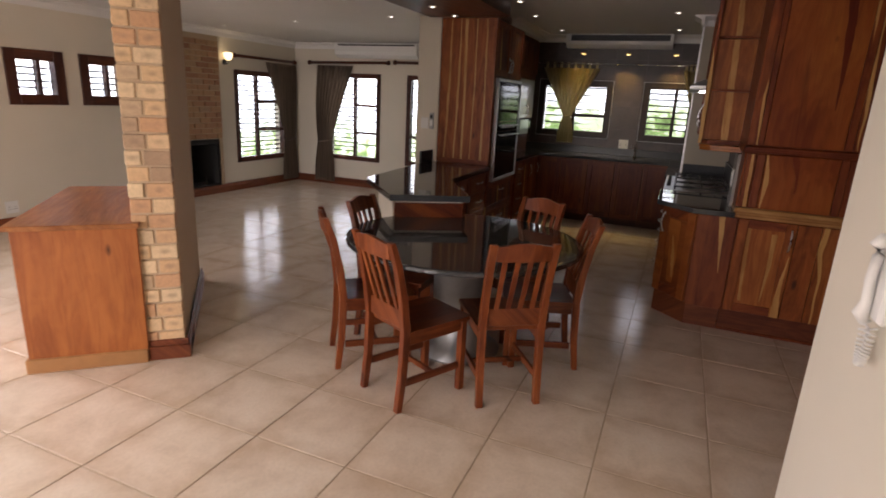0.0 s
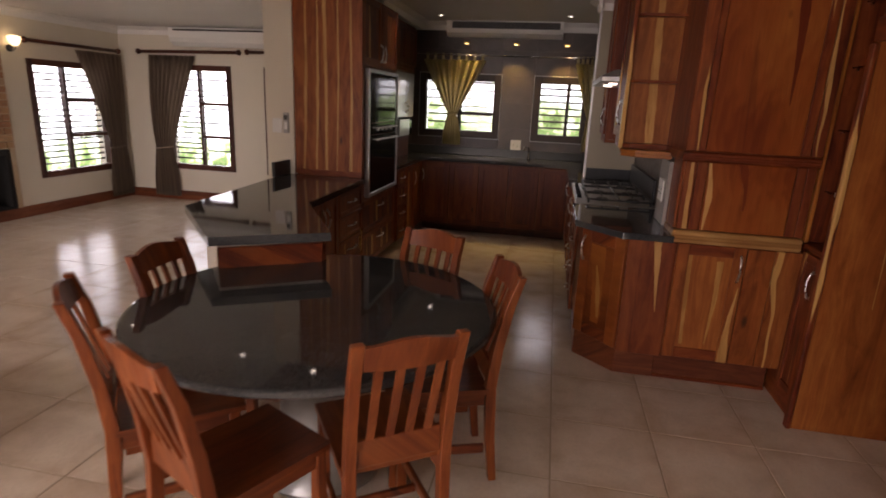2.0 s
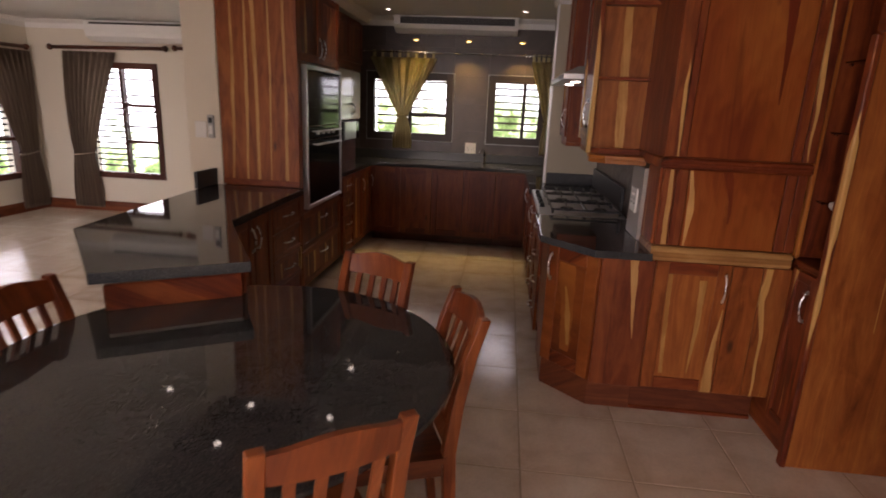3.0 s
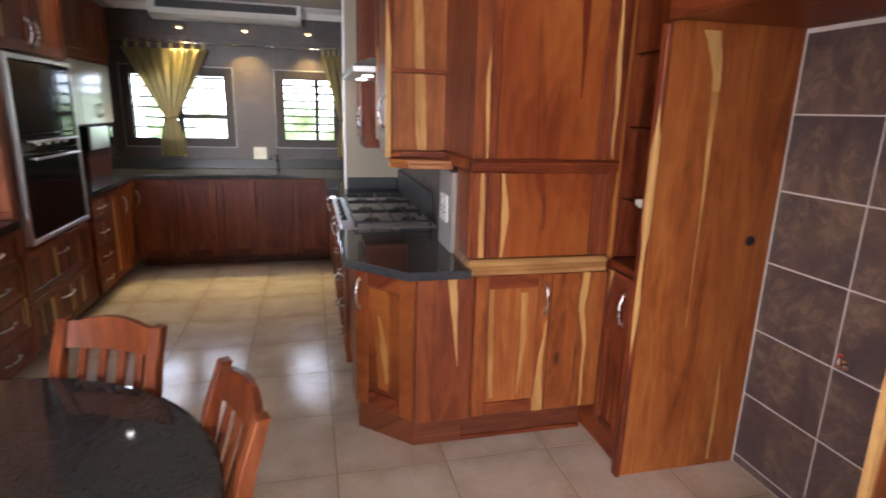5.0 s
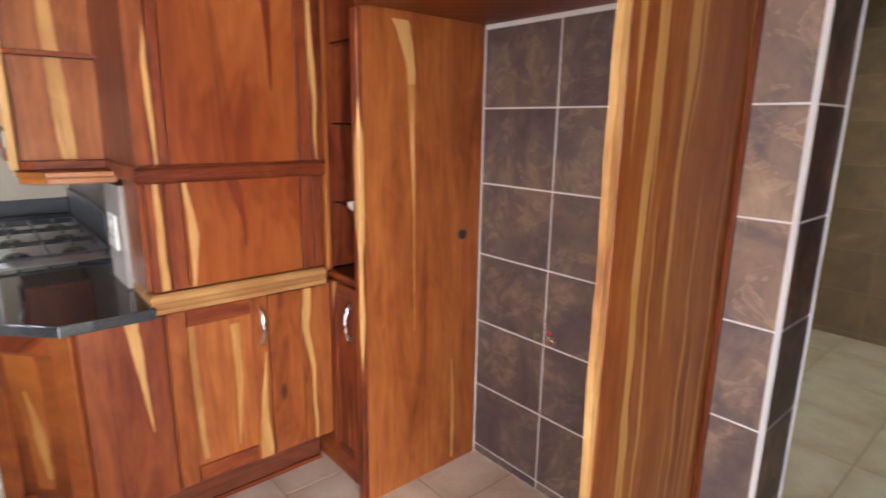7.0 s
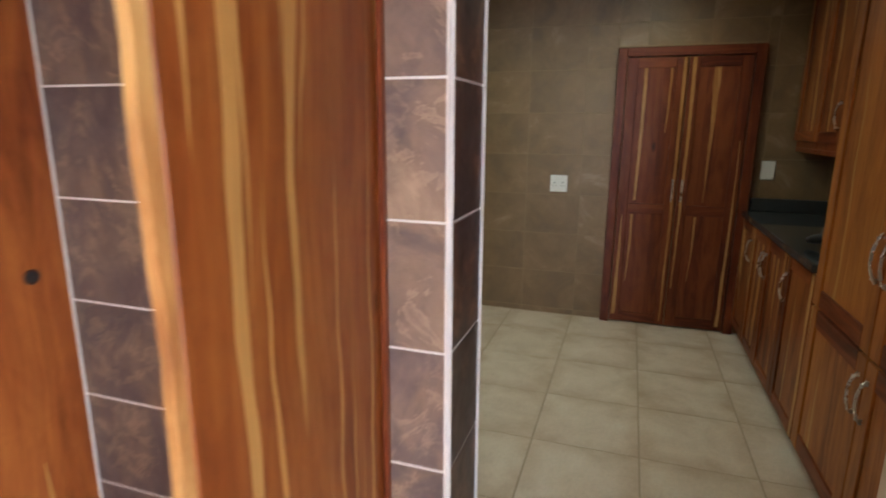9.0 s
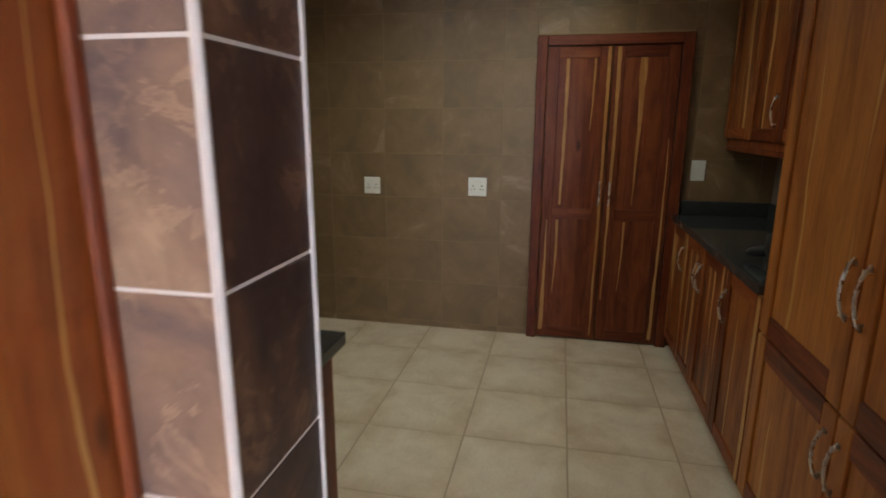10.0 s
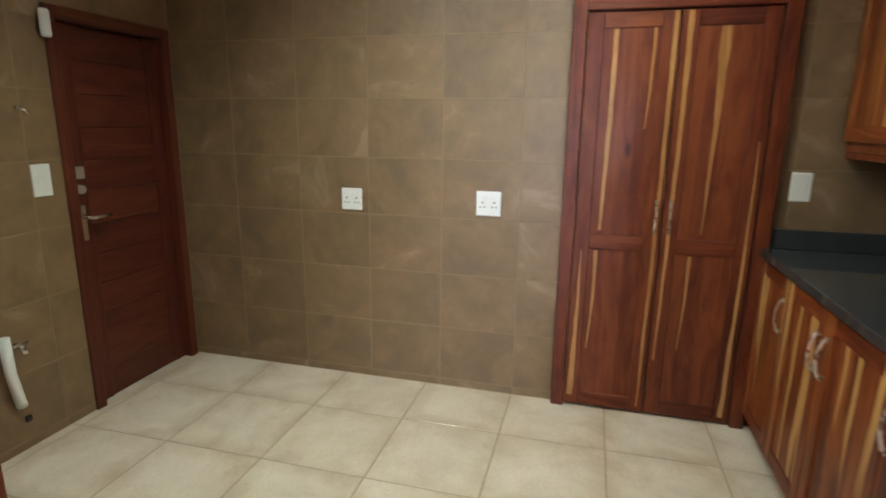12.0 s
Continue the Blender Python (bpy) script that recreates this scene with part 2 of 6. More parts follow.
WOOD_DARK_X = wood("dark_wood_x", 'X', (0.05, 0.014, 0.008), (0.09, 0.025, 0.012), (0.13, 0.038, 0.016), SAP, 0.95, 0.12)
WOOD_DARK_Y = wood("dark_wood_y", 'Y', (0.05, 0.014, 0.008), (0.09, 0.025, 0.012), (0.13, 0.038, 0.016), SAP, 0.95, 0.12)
WOOD_CHAIR = wood("chair_wood", 'Z', (0.10, 0.020, 0.006), (0.18, 0.041, 0.010), (0.27, 0.073, 0.018), SAP, 0.85, 0.2, 0.32)
WOOD_SEAT = wood("seat_wood", 'Y', (0.085, 0.018, 0.006), (0.145, 0.033, 0.009), (0.21, 0.056, 0.015), SAP, 0.9, 0.1, 0.28)
WOOD_CHEST = wood("chest_wood", 'Z', (0.20, 0.052, 0.013), (0.31, 0.092, 0.022), (0.40, 0.132, 0.033), SAP, 0.85, 0.3)
WOOD_CHEST_TOP = wood("chest_top_wood", 'Y', (0.22, 0.075, 0.022), (0.3, 0.11, 0.033), (0.4, 0.16, 0.05), SAP, 0.85, 0.3)


def plaster(name, colour, rough=0.9):
    m, n, l, p = mat(name)
    v, *_ = coords(n, l)
    big, small = noise_tex(n, l, v, 0.8, 3), noise_tex(n, l, v, 90, 3)
    c = mix(n, l, 0.3, colour, ramp(n, l, big, [(0.3, 0.82), (0.7, 1.0)]), 'MULTIPLY')
    l.new(c, p.inputs["Base Color"])
    p.inputs["Roughness"].default_value = rough
    bump(n, l, small, p, 0.15, 0.001)
    return m


PLASTER = plaster("cream_plaster", (0.72, 0.66, 0.55))
CEILING = plaster("ceiling_paint", (0.76, 0.74, 0.71))
CORNICE = plaster("cornice_paint", (0.82, 0.80, 0.77), 0.7)
BEIGE = plaster("beige_tile", (0.33, 0.275, 0.20), 0.35)
GROUT = plaster("floor_grout", (0.40, 0.31, 0.21))
GROUT_WALL = plaster("wall_grout", (0.78, 0.73, 0.70))
GROUT_DIM = plaster("dim_grout", (0.27, 0.19, 0.105))
MORTAR = plaster("mortar", (0.50, 0.37, 0.24))


def floor_tile(name, edged=False):
    m, n, l, p = mat(name)
    v, x, y, z = coords(n, l)
    rnd = n.new("ShaderNodeObjectInfo").outputs["Random"]
    isl = n.new("ShaderNodeNewGeometry").outputs["Random Per Island"]
    r = maths(n, l, 'ADD', rnd, isl)
    vv = n.new("ShaderNodeVectorMath")
    vv.operation = 'ADD'
    l.new(v, vv.inputs[0])
    l.new(combine(n, l, maths(n, l, 'MULTIPLY', r, 19.0), maths(n, l, 'MULTIPLY', r, 7.0), 0.0), vv.inputs[1])
    cloud, fleck = noise_tex(n, l, vv.outputs[0], 3.2, 6, 0.62, 0.4), noise_tex(n, l, vv.outputs[0], 60, 4)
    c = ramp(n, l, cloud, [(0.3, (0.64, 0.52, 0.405)), (0.52, (0.76, 0.645, 0.52)), (0.75, (0.83, 0.735, 0.62))])
    c = mix(n, l, 0.22, c, ramp(n, l, fleck, [(0.35, 0.7), (0.6, 1.0)]), 'MULTIPLY')
    c = mix(n, l, 0.18, c, ramp(n, l, r, [(0.0, 0.72), (1.0, 1.0)]), 'MULTIPLY')
    if edged:
        # the glaze turns brown in an uneven band along the tile's edges
        d = maths(n, l, 'MAXIMUM', maths(n, l, 'ABSOLUTE', x), maths(n, l, 'ABSOLUTE', y))
        d = maths(n, l, 'ADD', d, maths(n, l, 'MULTIPLY_ADD', noise_tex(n, l, vv.outputs[0], 6.0, 5, 0.6), 0.16, -0.08))
        band = maths(n, l, 'MULTIPLY', ramp(n, l, d, [(0.15, 0.0), (0.25, 0.55)]), ramp(n, l, cloud, [(0.35, 1.0), (0.68, 0.35)]))
        c = mix(n, l, band, c, (0.47, 0.335, 0.21))
    l.new(c, p.inputs["Base Color"])
    l.new(ramp(n, l, cloud, [(0.3, 0.22), (0.7, 0.13)]), p.inputs["Roughness"])
    p.inputs["Specular IOR Level"].default_value = 0.6
    bump(n, l, noise_tex(n, l, vv.outputs[0], 8, 3), p, 0.05, 0.003)
    return m


FLOOR_TILE = floor_tile("floor_tile_glaze", True)
FLOOR_TILE_FAR = floor_tile("far_floor_tile_glaze")


def slate(name, cols, gloss, veins=1.0):
    m, n, l, p = mat(name)
    v, x, y, z = coords(n, l)
    rnd = n.new("ShaderNodeObjectInfo").outputs["Random"]
    isl = n.new("ShaderNodeNewGeometry").outputs["Random Per Island"]
    r = maths(n, l, 'ADD', rnd, isl)
    vv = n.new("ShaderNodeVectorMath")
    vv.operation = 'ADD'
    l.new(v, vv.inputs[0])
    l.new(combine(n, l, maths(n, l, 'MULTIPLY', r, 31.0), maths(n, l, 'MULTIPLY', r, 13.0), maths(n, l, 'MULTIPLY', r, 5.0)), vv.inputs[1])
    big = noise_tex(n, l, vv.outputs[0], 3.0, 7, 0.6, 0.7)
    vein = noise_tex(n, l, vv.outputs[0], 9.0, 8, 0.72, 0.8)
    c = ramp(n, l, big, [(0.32, cols[0]), (0.48, cols[1]), (0.60, cols[2]), (0.74, cols[3])])
    c = mix(n, l, 0.15 + 0.25 * veins, c, ramp(n, l, vein, [(0.35, 0.45), (0.6, 1.0)]), 'MULTIPLY')
    rip = noise_tex(n, l, vv.outputs[0], 5.5, 9, 0.62, 2.2)
    lens = maths(n, l, 'MULTIPLY', ramp(n, l, rip, [(0.53, 0.0), (0.555, 0.55), (0.60, 0.25), (0.66, 0.0)]), ramp(n, l, big, [(0.42, 0.0), (0.58, veins)]))
    c = mix(n, l, lens, c, cols[3])
    c = mix(n, l, 0.12 + 0.23 * veins, c, ramp(n, l, r, [(0.2, 0.6), (1.4, 1.0)]), 'MULTIPLY')
    l.new(c, p.inputs["Base Color"])
    l.new(ramp(n, l, vein, [(0.3, gloss + 0.2), (0.7, gloss)]), p.inputs["Roughness"])
    bump(n, l, vein, p, 0.25, 0.003)
    return m


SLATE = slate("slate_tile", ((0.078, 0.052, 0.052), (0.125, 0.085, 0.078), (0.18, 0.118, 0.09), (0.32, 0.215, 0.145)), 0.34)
# wall end tiles: shade of the end face and daylight on the front put into the colours
SLATE_RUST_SHADED = slate("shaded_rust_slate_tile", ((0.040, 0.025, 0.024), (0.080, 0.045, 0.037), (0.150, 0.074, 0.046), (0.27, 0.15, 0.09)), 0.34, 1.3)
SLATE_TAN_LIT = slate("lit_tan_slate_tile", ((0.12, 0.082, 0.08), (0.19, 0.128, 0.112), (0.31, 0.20, 0.14), (0.48, 0.33, 0.22)), 0.34)
SLATE_WARM = slate("slate_tile_warm", ((0.168, 0.112, 0.062), (0.212, 0.134, 0.066), (0.240, 0.152, 0.076), (0.36, 0.265, 0.170)), 0.32, 0.12)
SLATE_GREY = slate("slate_tile_grey", ((0.056, 0.040, 0.034), (0.074, 0.053, 0.045), (0.089, 0.064, 0.053), (0.115, 0.084, 0.066)), 0.3, 0.0)


def granite():
    m, n, l, p = mat("black_granite")
    v, *_ = coords(n, l)
    a, b = noise_tex(n, l, v, 230, 3, 0.6), noise_tex(n, l, v, 14, 4)
    c = ramp(n, l, a, [(0.35, (0.026, 0.027, 0.030)), (0.55, (0.052, 0.054, 0.058)), (0.75, (0.11, 0.112, 0.118))])
    c = mix(n, l, 0.4, c, ramp(n, l, b, [(0.3, 0.5), (0.7, 1.0)]), 'MULTIPLY')
    l.new(c, p.inputs["Base Color"])
    p.inputs["Roughness"].default_value = 0.045
    p.inputs["Specular IOR Level"].default_value = 0.6
    return m


GRANITE = granite()
GRANITE_HONED = granite()
GRANITE_HONED.node_tree.nodes["Principled BSDF"].inputs["Roughness"].default_value = 0.28
GRANITE_HONED.node_tree.nodes["Principled BSDF"].inputs["Specular IOR Level"].default_value = 0.3


def brick_mat(name, low, mid, high):
    m, n, l, p = mat(name)
    v, x, y, z = coords(n, l)
    r = n.new("ShaderNodeObjectInfo").outputs["Random"]
    vv = n.new("ShaderNodeVectorMath")
    vv.operation = 'ADD'
    l.new(v, vv.inputs[0])
    l.new(combine(n, l, maths(n, l, 'MULTIPLY', r, 31.0), r, r), vv.inputs[1])
    a, b = noise_tex(n, l, vv.outputs[0], 60, 5), noise_tex(n, l, vv.outputs[0], 9, 4, 0.6)
    c = ramp(n, l, r, [(0.05, low), (0.35, mid), (0.75, high), (0.98, (0.40, 0.27, 0.17))])
    d = n.new("ShaderNodeVectorMath")
    d.operation = 'LENGTH'
    l.new(combine(n, l, maths(n, l, 'MULTIPLY', x, 16.0), 0.0, maths(n, l, 'MULTIPLY', z, 30.0)), d.inputs[0])
    edge = maths(n, l, 'ADD', d.outputs["Value"], maths(n, l, 'MULTIPLY', b, 0.7))
    spot = maths(n, l, 'MULTIPLY', ramp(n, l, edge, [(0.45, 0.55), (1.2, 0.0)]), ramp(n, l, maths(n, l, 'FRACT', maths(n, l, 'MULTIPLY', r, 7.31)), [(0.30, 0.0), (0.5, 1.0)]))
    c = mix(n, l, spot, c, (0.26, 0.175, 0.115))
    c = mix(n, l, 0.4, c, ramp(n, l, a, [(0.3, 0.6), (0.6, 1.0)]), 'MULTIPLY')
    l.new(c, p.inputs["Base Color"])
    p.inputs["Roughness"].default_value = 0.88
    bump(n, l, a, p, 0.5, 0.003)
    return m


BRICK = brick_mat("face_brick", (0.56, 0.33, 0.18), (0.66, 0.45, 0.25), (0.72, 0.55, 0.34))
ROUGH_TAN = plaster("rough_tan_plaster", (0.56, 0.39, 0.24))
BRICK_RED = brick_mat("hearth_brick", (0.34, 0.16, 0.085), (0.42, 0.23, 0.12), (0.46, 0.29, 0.15))


def plain(name, colour, rough, metal=0.0, var=0.15, scale=40):
    m, n, l, p = mat(name)
    v, *_ = coords(n, l)
    a = noise_tex(n, l, v, scale, 3)
    l.new(mix(n, l, var, colour, ramp(n, l, a, [(0.3, 0.6), (0.7, 1.0)]), 'MULTIPLY'), p.inputs["Base Color"])
    l.new(ramp(n, l, a, [(0.3, min(1, rough + 0.08)), (0.7, rough)]), p.inputs["Roughness"])
    p.inputs["Metallic"].default_value = metal
    return m


STEEL = plain("brushed_steel", (0.66, 0.66, 0.67), 0.36, 1.0, 0.1, 120)
NICKEL = plain("satin_nickel", (0.72, 0.72, 0.74), 0.24, 1.0, 0.05)
CHROME = plain("chrome", (0.8, 0.8, 0.8), 0.1, 1.0, 0.05)
BLACK = plain("black_enamel", (0.012, 0.012, 0.013), 0.3)
BLACKGLASS = plain("black_glass", (0.006, 0.006, 0.007), 0.04, 0.0, 0.05)
SOOT = plain("sooty_iron", (0.012, 0.011, 0.010), 0.7)
WHITE_PLASTIC = plain("white_plastic", (0.78, 0.77, 0.74), 0.35, 0.0, 0.05)
GREY_PLASTIC = plain("grey_plastic", (0.45, 0.45, 0.44), 0.4)
DARK_PLASTIC = plain("dark_plastic", (0.02, 0.02, 0.022), 0.45)
TRIM_WHITE = plain("tile_trim_white", (0.72, 0.69, 0.68), 0.4, 0.0, 0.08)
ALU = plain("aluminium_trim", (0.66, 0.66, 0.66), 0.3, 1.0)
BASE_METAL = plain("table_base_metal", (0.30, 0.295, 0.29), 0.38, 0.65, 0.5, 9)
SLAT_DARK = plain("slat_paint", (0.03, 0.017, 0.012), 0.45)
LABEL_BLACK = plain("socket_holes", (0.03, 0.03, 0.03), 0.6)


def glow(name, colour, strength):
    m, n, l, p = mat(name)
    p.inputs["Base Color"].default_value = (*colour, 1)
    p.inputs["Emission Color"].default_value = (*colour, 1)
    p.inputs["Emission Strength"].default_value = strength
    return m


LAMP_GLOW = glow("lamp_glow", (1.0, 0.93, 0.80), 14)
LAMP_WARM = glow("lamp_warm_glow", (1.0, 0.72, 0.25), 9)
SHADE_GLOW = glow("glass_shade_glow", (1.0, 0.78, 0.42), 5)


def cloth(name, a, b, wave, sheer=0.0):
    m, n, l, p = mat(name)
    v, x, y, z = coords(n, l)
    s = noise_tex(n, l, combine(n, l, maths(n, l, 'MULTIPLY', maths(n, l, 'ADD', x, y), wave), maths(n, l, 'MULTIPLY', z, 1.2), 0.0), 1.0, 3)
    l.new(ramp(n, l, s, [(0.35, a), (0.65, b)]), p.inputs["Base Color"])
    p.inputs["Roughness"].default_value = 0.7
    p.inputs["Sheen Weight"].default_value = 0.3
    p.inputs["Transmission Weight"].default_value = 0.0
    bump(n, l, noise_tex(n, l, v, 500, 2), p, 0.2, 0.001)
    if sheer > 0:
        # thin voile: part of the light passes through and scatters
        tr, both = n.new("ShaderNodeBsdfTranslucent"), n.new("ShaderNodeMixShader")
        tr.inputs["Color"].default_value = (*b, 1)
        both.inputs[0].default_value = sheer
        l.new(p.outputs[0], both.inputs[1])
        l.new(tr.outputs[0], both.inputs[2])
        l.new(both.outputs[0], n["Material Output"].inputs["Surface"])
    return m


CURTAIN = cloth("curtain_cloth", (0.17, 0.122, 0.088), (0.32, 0.24, 0.175), 40, 0.08)
CURTAIN_GOLD = cloth("gold_curtain_cloth", (0.32, 0.26, 0.12), (0.56, 0.47, 0.25), 60, 0.3)


def glass(name, tint=(0.9, 0.95, 0.93), rough=0.0):
    m, n, l, p = mat(name)
    p.inputs["Base Color"].default_value = (*tint, 1)
    p.inputs["Transmission Weight"].default_value = 1.0
    p.inputs["Roughness"].default_value, p.inputs["IOR"].default_value = rough, 1.45
    return m


GLASS = glass("window_glass", (0.97, 0.98, 0.98))
SHELF_GLASS = glass("shelf_glass", (0.93, 0.97, 0.96))
BLACKGLASS.node_tree.nodes["Principled BSDF"].inputs["Specular IOR Level"].default_value = 0.15


def backdrop_mat(name, strength, lift):
    """Overexposed garden and sky in the distance."""
    m, n, l, p = mat(name)
    v, x, y, z = coords(n, l)
    a = noise_tex(n, l, v, 2.6, 8, 0.75)
    f = maths(n, l, 'ADD', a, maths(n, l, 'MULTIPLY', maths(n, l, 'SUBTRACT', z, 1.05), 0.22))
    f = maths(n, l, 'ADD', f, lift)
    c = ramp(n, l, f, [(0.34, (0.03, 0.06, 0.015)), (0.46, (0.13, 0.20, 0.07)), (0.53, (0.45, 0.55, 0.36)), (0.57, (0.88, 0.94, 1.0)), (0.7, (0.90, 0.95, 1.0))])
    p.inputs["Base Color"].default_value = (0, 0, 0, 1)
    l.new(c, p.inputs["Emission Color"])
    p.inputs["Emission Strength"].default_value = strength
    return m


OUTSIDE = backdrop_mat("garden_glow", 8.5, 0.15)
OUTSIDE_KITCHEN = backdrop_mat("kitchen_garden_glow", 6.0, -0.085)
GROUND = plain("garden_ground", (0.10, 0.12, 0.05), 0.9, 0.0, 0.5, 3)


# ---- mesh helpers ----
def box(bm, x0, x1, y0, y1, z0, z1, bevel=0.0, m=None, mi=0):
    ret = bmesh.ops.create_cube(bm, size=1.0)
    vs = ret["verts"]
    for v in vs:
        v.co = Vector(((x0 + x1) / 2 + v.co.x * (x1 - x0), (y0 + y1) / 2 + v.co.y * (y1 - y0), (z0 + z1) / 2 + v.co.z * (z1 - z0)))
    faces = {f for v in vs for f in v.link_faces}
    for f in faces:
        f.material_index = mi
    if bevel > 0:
        edges = list({e for v in vs for e in v.link_edges})
        r = bmesh.ops.bevel(bm, geom=edges, offset=min(bevel, 0.45 * min(x1 - x0, y1 - y0, z1 - z0)), segments=1, affect='EDGES', profile=0.5)
        vs = list({v for f in r["faces"] for v in f.verts})
        for f in {f for v in vs for f in v.link_faces}:
            f.material_index = mi
    if m is not None:
        bmesh.ops.transform(bm, matrix=m, verts=vs)
    return vs


def prism(bm, pts, z0, z1, bevel=0.0, mi=0):
    """A vertical prism over a plan polygon (counter-clockwise)."""
    lo = [bm.verts.new((x, y, z0)) for x, y in pts]
    hi = [bm.verts.new((x, y, z1)) for x, y in pts]
    k = len(pts)
    fs = [bm.faces.new(hi), bm.faces.new(lo[::-1])]
    for i in range(k):
        fs.append(bm.faces.new((lo[i], lo[(i + 1) % k], hi[(i + 1) % k], hi[i])))
    for f in fs:
        f.material_index = mi
    if bevel > 0:
        bmesh.ops.bevel(bm, geom=list({e for f in fs for e in f.edges}), offset=bevel, segments=2, affect='EDGES', profile=0.6)


def tube(bm, pts, r, sides=8, caps=True, mi=0):
    """A round tube along points; r may be one radius or one for each point."""
    pts = [Vector(p) for p in pts]
    rr = r if isinstance(r, (list, tuple)) else [r] * len(pts)
    rings = []
    for i, p in enumerate(pts):
        d = (pts[min(i + 1, len(pts) - 1)] - pts[max(i - 1, 0)]).normalized()
        side = d.cross(Vector((0, 0, 1)))
        if side.length < 0.05:
            side = d.cross(Vector((1, 0, 0)))
        side.normalize()
        up = side.cross(d)
        rings.append([bm.verts.new(p + rr[i] * (math.cos(a) * side + math.sin(a) * up)) for a in [2 * math.pi * k / sides for k in range(sides)]])
    for a, b in zip(rings, rings[1:]):
        for k in range(sides):
            f = bm.faces.new((a[k], a[(k + 1) % sides], b[(k + 1) % sides], b[k]))
            f.smooth, f.material_index = True, mi
    if caps:
        bm.faces.new(rings[0][::-1]).material_index = mi
        bm.faces.new(rings[-1]).material_index = mi


def lathe(bm, profile, sides=32, centre=(0, 0), mi=0):
    """A turned body: (radius, height) from bottom to top."""
    rings = [[bm.verts.new((centre[0] + r * math.cos(2 * math.pi * k / sides), centre[1] + r * math.sin(2 * math.pi * k / sides), z)) for k in range(sides)] for r, z in profile]
    for a, b in zip(rings, rings[1:]):
        for k in range(sides):
            f = bm.faces.new((a[k], a[(k + 1) % sides], b[(k + 1) % sides], b[k]))
            f.smooth, f.material_index = True, mi
    bm.faces.new(rings[0][::-1]).material_index = mi
    bm.faces.new(rings[-1]).material_index = mi


def mesh_of(name, bm, mats):
    bmesh.ops.recalc_face_normals(bm, faces=bm.faces)
    me = bpy.data.meshes.new(name)
    bm.to_mesh(me)
    bm.free()
    for m in mats if isinstance(mats, (list, tuple)) else [mats]:
        me.materials.append(m)
    return me


def part(name, bm, mats, parent, label=""):
    ob = new(name, mesh_of(name, bm, mats))
    ob.parent = parent
    return tagged(ob, label)


def solid(name, bm, mats, label="", category="", kind="", group=""):
    return tagged(new(name, mesh_of(name, bm, mats)), label, category, group, kind)


def thing(name, at, label, category, group="", turn=0.0):
    ob = new(name)
    ob.empty_display_size = 0.1
    ob.matrix_basis = pose(*at, 0, 0, turn)
    return tagged(ob, label, category, group)


def one_box(*a, **k):
    bm = bmesh.new()
    box(bm, *a, **k)
    return bm


# ---- openings in a wall: boxes round rectangular holes ----
def wall_boxes(bm, along, a0, a1, t0, t1, z0, z1, holes, mi=0):
    """A wall along 'x' or 'y' from a0 to a1, thick from t0 to t1, with holes (h0, h1, low, high) in order of h0."""
    def put(p, q, lo, hi):
        if q - p > 1e-4 and hi - lo > 1e-4:
            if along == 'x':
                box(bm, p, q, t0, t1, lo, hi, mi=mi)
            else:
                box(bm, t0, t1, p, q, lo, hi, mi=mi)
    at = a0
    for h0, h1, lo, hi in holes:
        put(at, h0, z0, z1)
        put(h0, h1, z0, lo)
        put(h0, h1, hi, z1)
        at = h1
    put(at, a1, z0, z1)


# =====================  STRUCTURE  =====================
bm = bmesh.new()
box(bm, -30, 30, -30, 40, -0.6, -0.25)
solid("ground", bm, GROUND, "garden ground around the house", "ground", "structure")

bm = bmesh.new()
box(bm, LIV_X - 0.25, SCU_X + 0.25, BACK_Y - 0.25, LIV_Y + 0.25, -0.25, -0.0018)
floor = solid("floor", bm, GROUT, "beige glazed ceramic tile floor with brown grout", "floor", "structure")

bm = bmesh.new()
box(bm, LIV_X - 0.25, SCU_X + 0.25, BACK_Y - 0.25, LIV_Y + 0.25, CEIL, CEIL + 0.2)
solid("ceiling", bm, CEILING, "smooth off-white painted ceiling", "ceiling", "structure")
bm = bmesh.new()
box(bm, LIV_X + 0.001, -1.87, BACK_Y + 0.001, LIV_Y - 0.001, LIV_CEIL, CEIL - 0.001, 0.003)
solid("ceiling_living", bm, CEILING, "smooth off-white painted ceiling of the living room", "ceiling", "structure")

# living room, left window wall
HIGH_1, HIGH_2 = (5.105, 5.715, 1.312, 1.886), (5.897, 6.507, 1.312, 1.886)
WIN_1 = (8.335, 9.55, 0.44, 1.873)
HEARTH = (7.09, 7.945, 0.13, 0.83)
bm = bmesh.new()
wall_boxes(bm, 'y', BACK_Y, LIV_Y, LIV_X - 0.25, LIV_X, 0, CEIL, [(-1.4, 3.2, 0.0, 2.3), HIGH_1, HIGH_2, HEARTH, WIN_1])
box(bm, LIV_X - 0.66, LIV_X - 0.57, 7.0, 8.05, 0, 1.2)
solid("wall_west", bm, PLASTER, "cream plastered wall with windows and a fireplace", "wall", "structure")
# living room, far window wall
WIN_2, WIN_3 = (-5.14, -4.05, 0.46, 1.932), (-3.55, -2.48, 0.46, 1.932)
bm = bmesh.new()
wall_boxes(bm, 'x', LIV_X - 0.25, -1.985, LIV_Y, LIV_Y + 0.25, 0, CEIL, [WIN_2, WIN_3])
solid("wall_north", bm, PLASTER, "cream plastered wall with two windows", "wall", "structure")
# wall between living room and kitchen
bm = bmesh.new()
box(bm, -1.985, -1.73, 7.0, LIV_Y + 0.25, 0, CEIL, 0.004)
solid("wall_between", bm, PLASTER, "cream plastered wall end beside the tall cupboard", "wall", "structure")
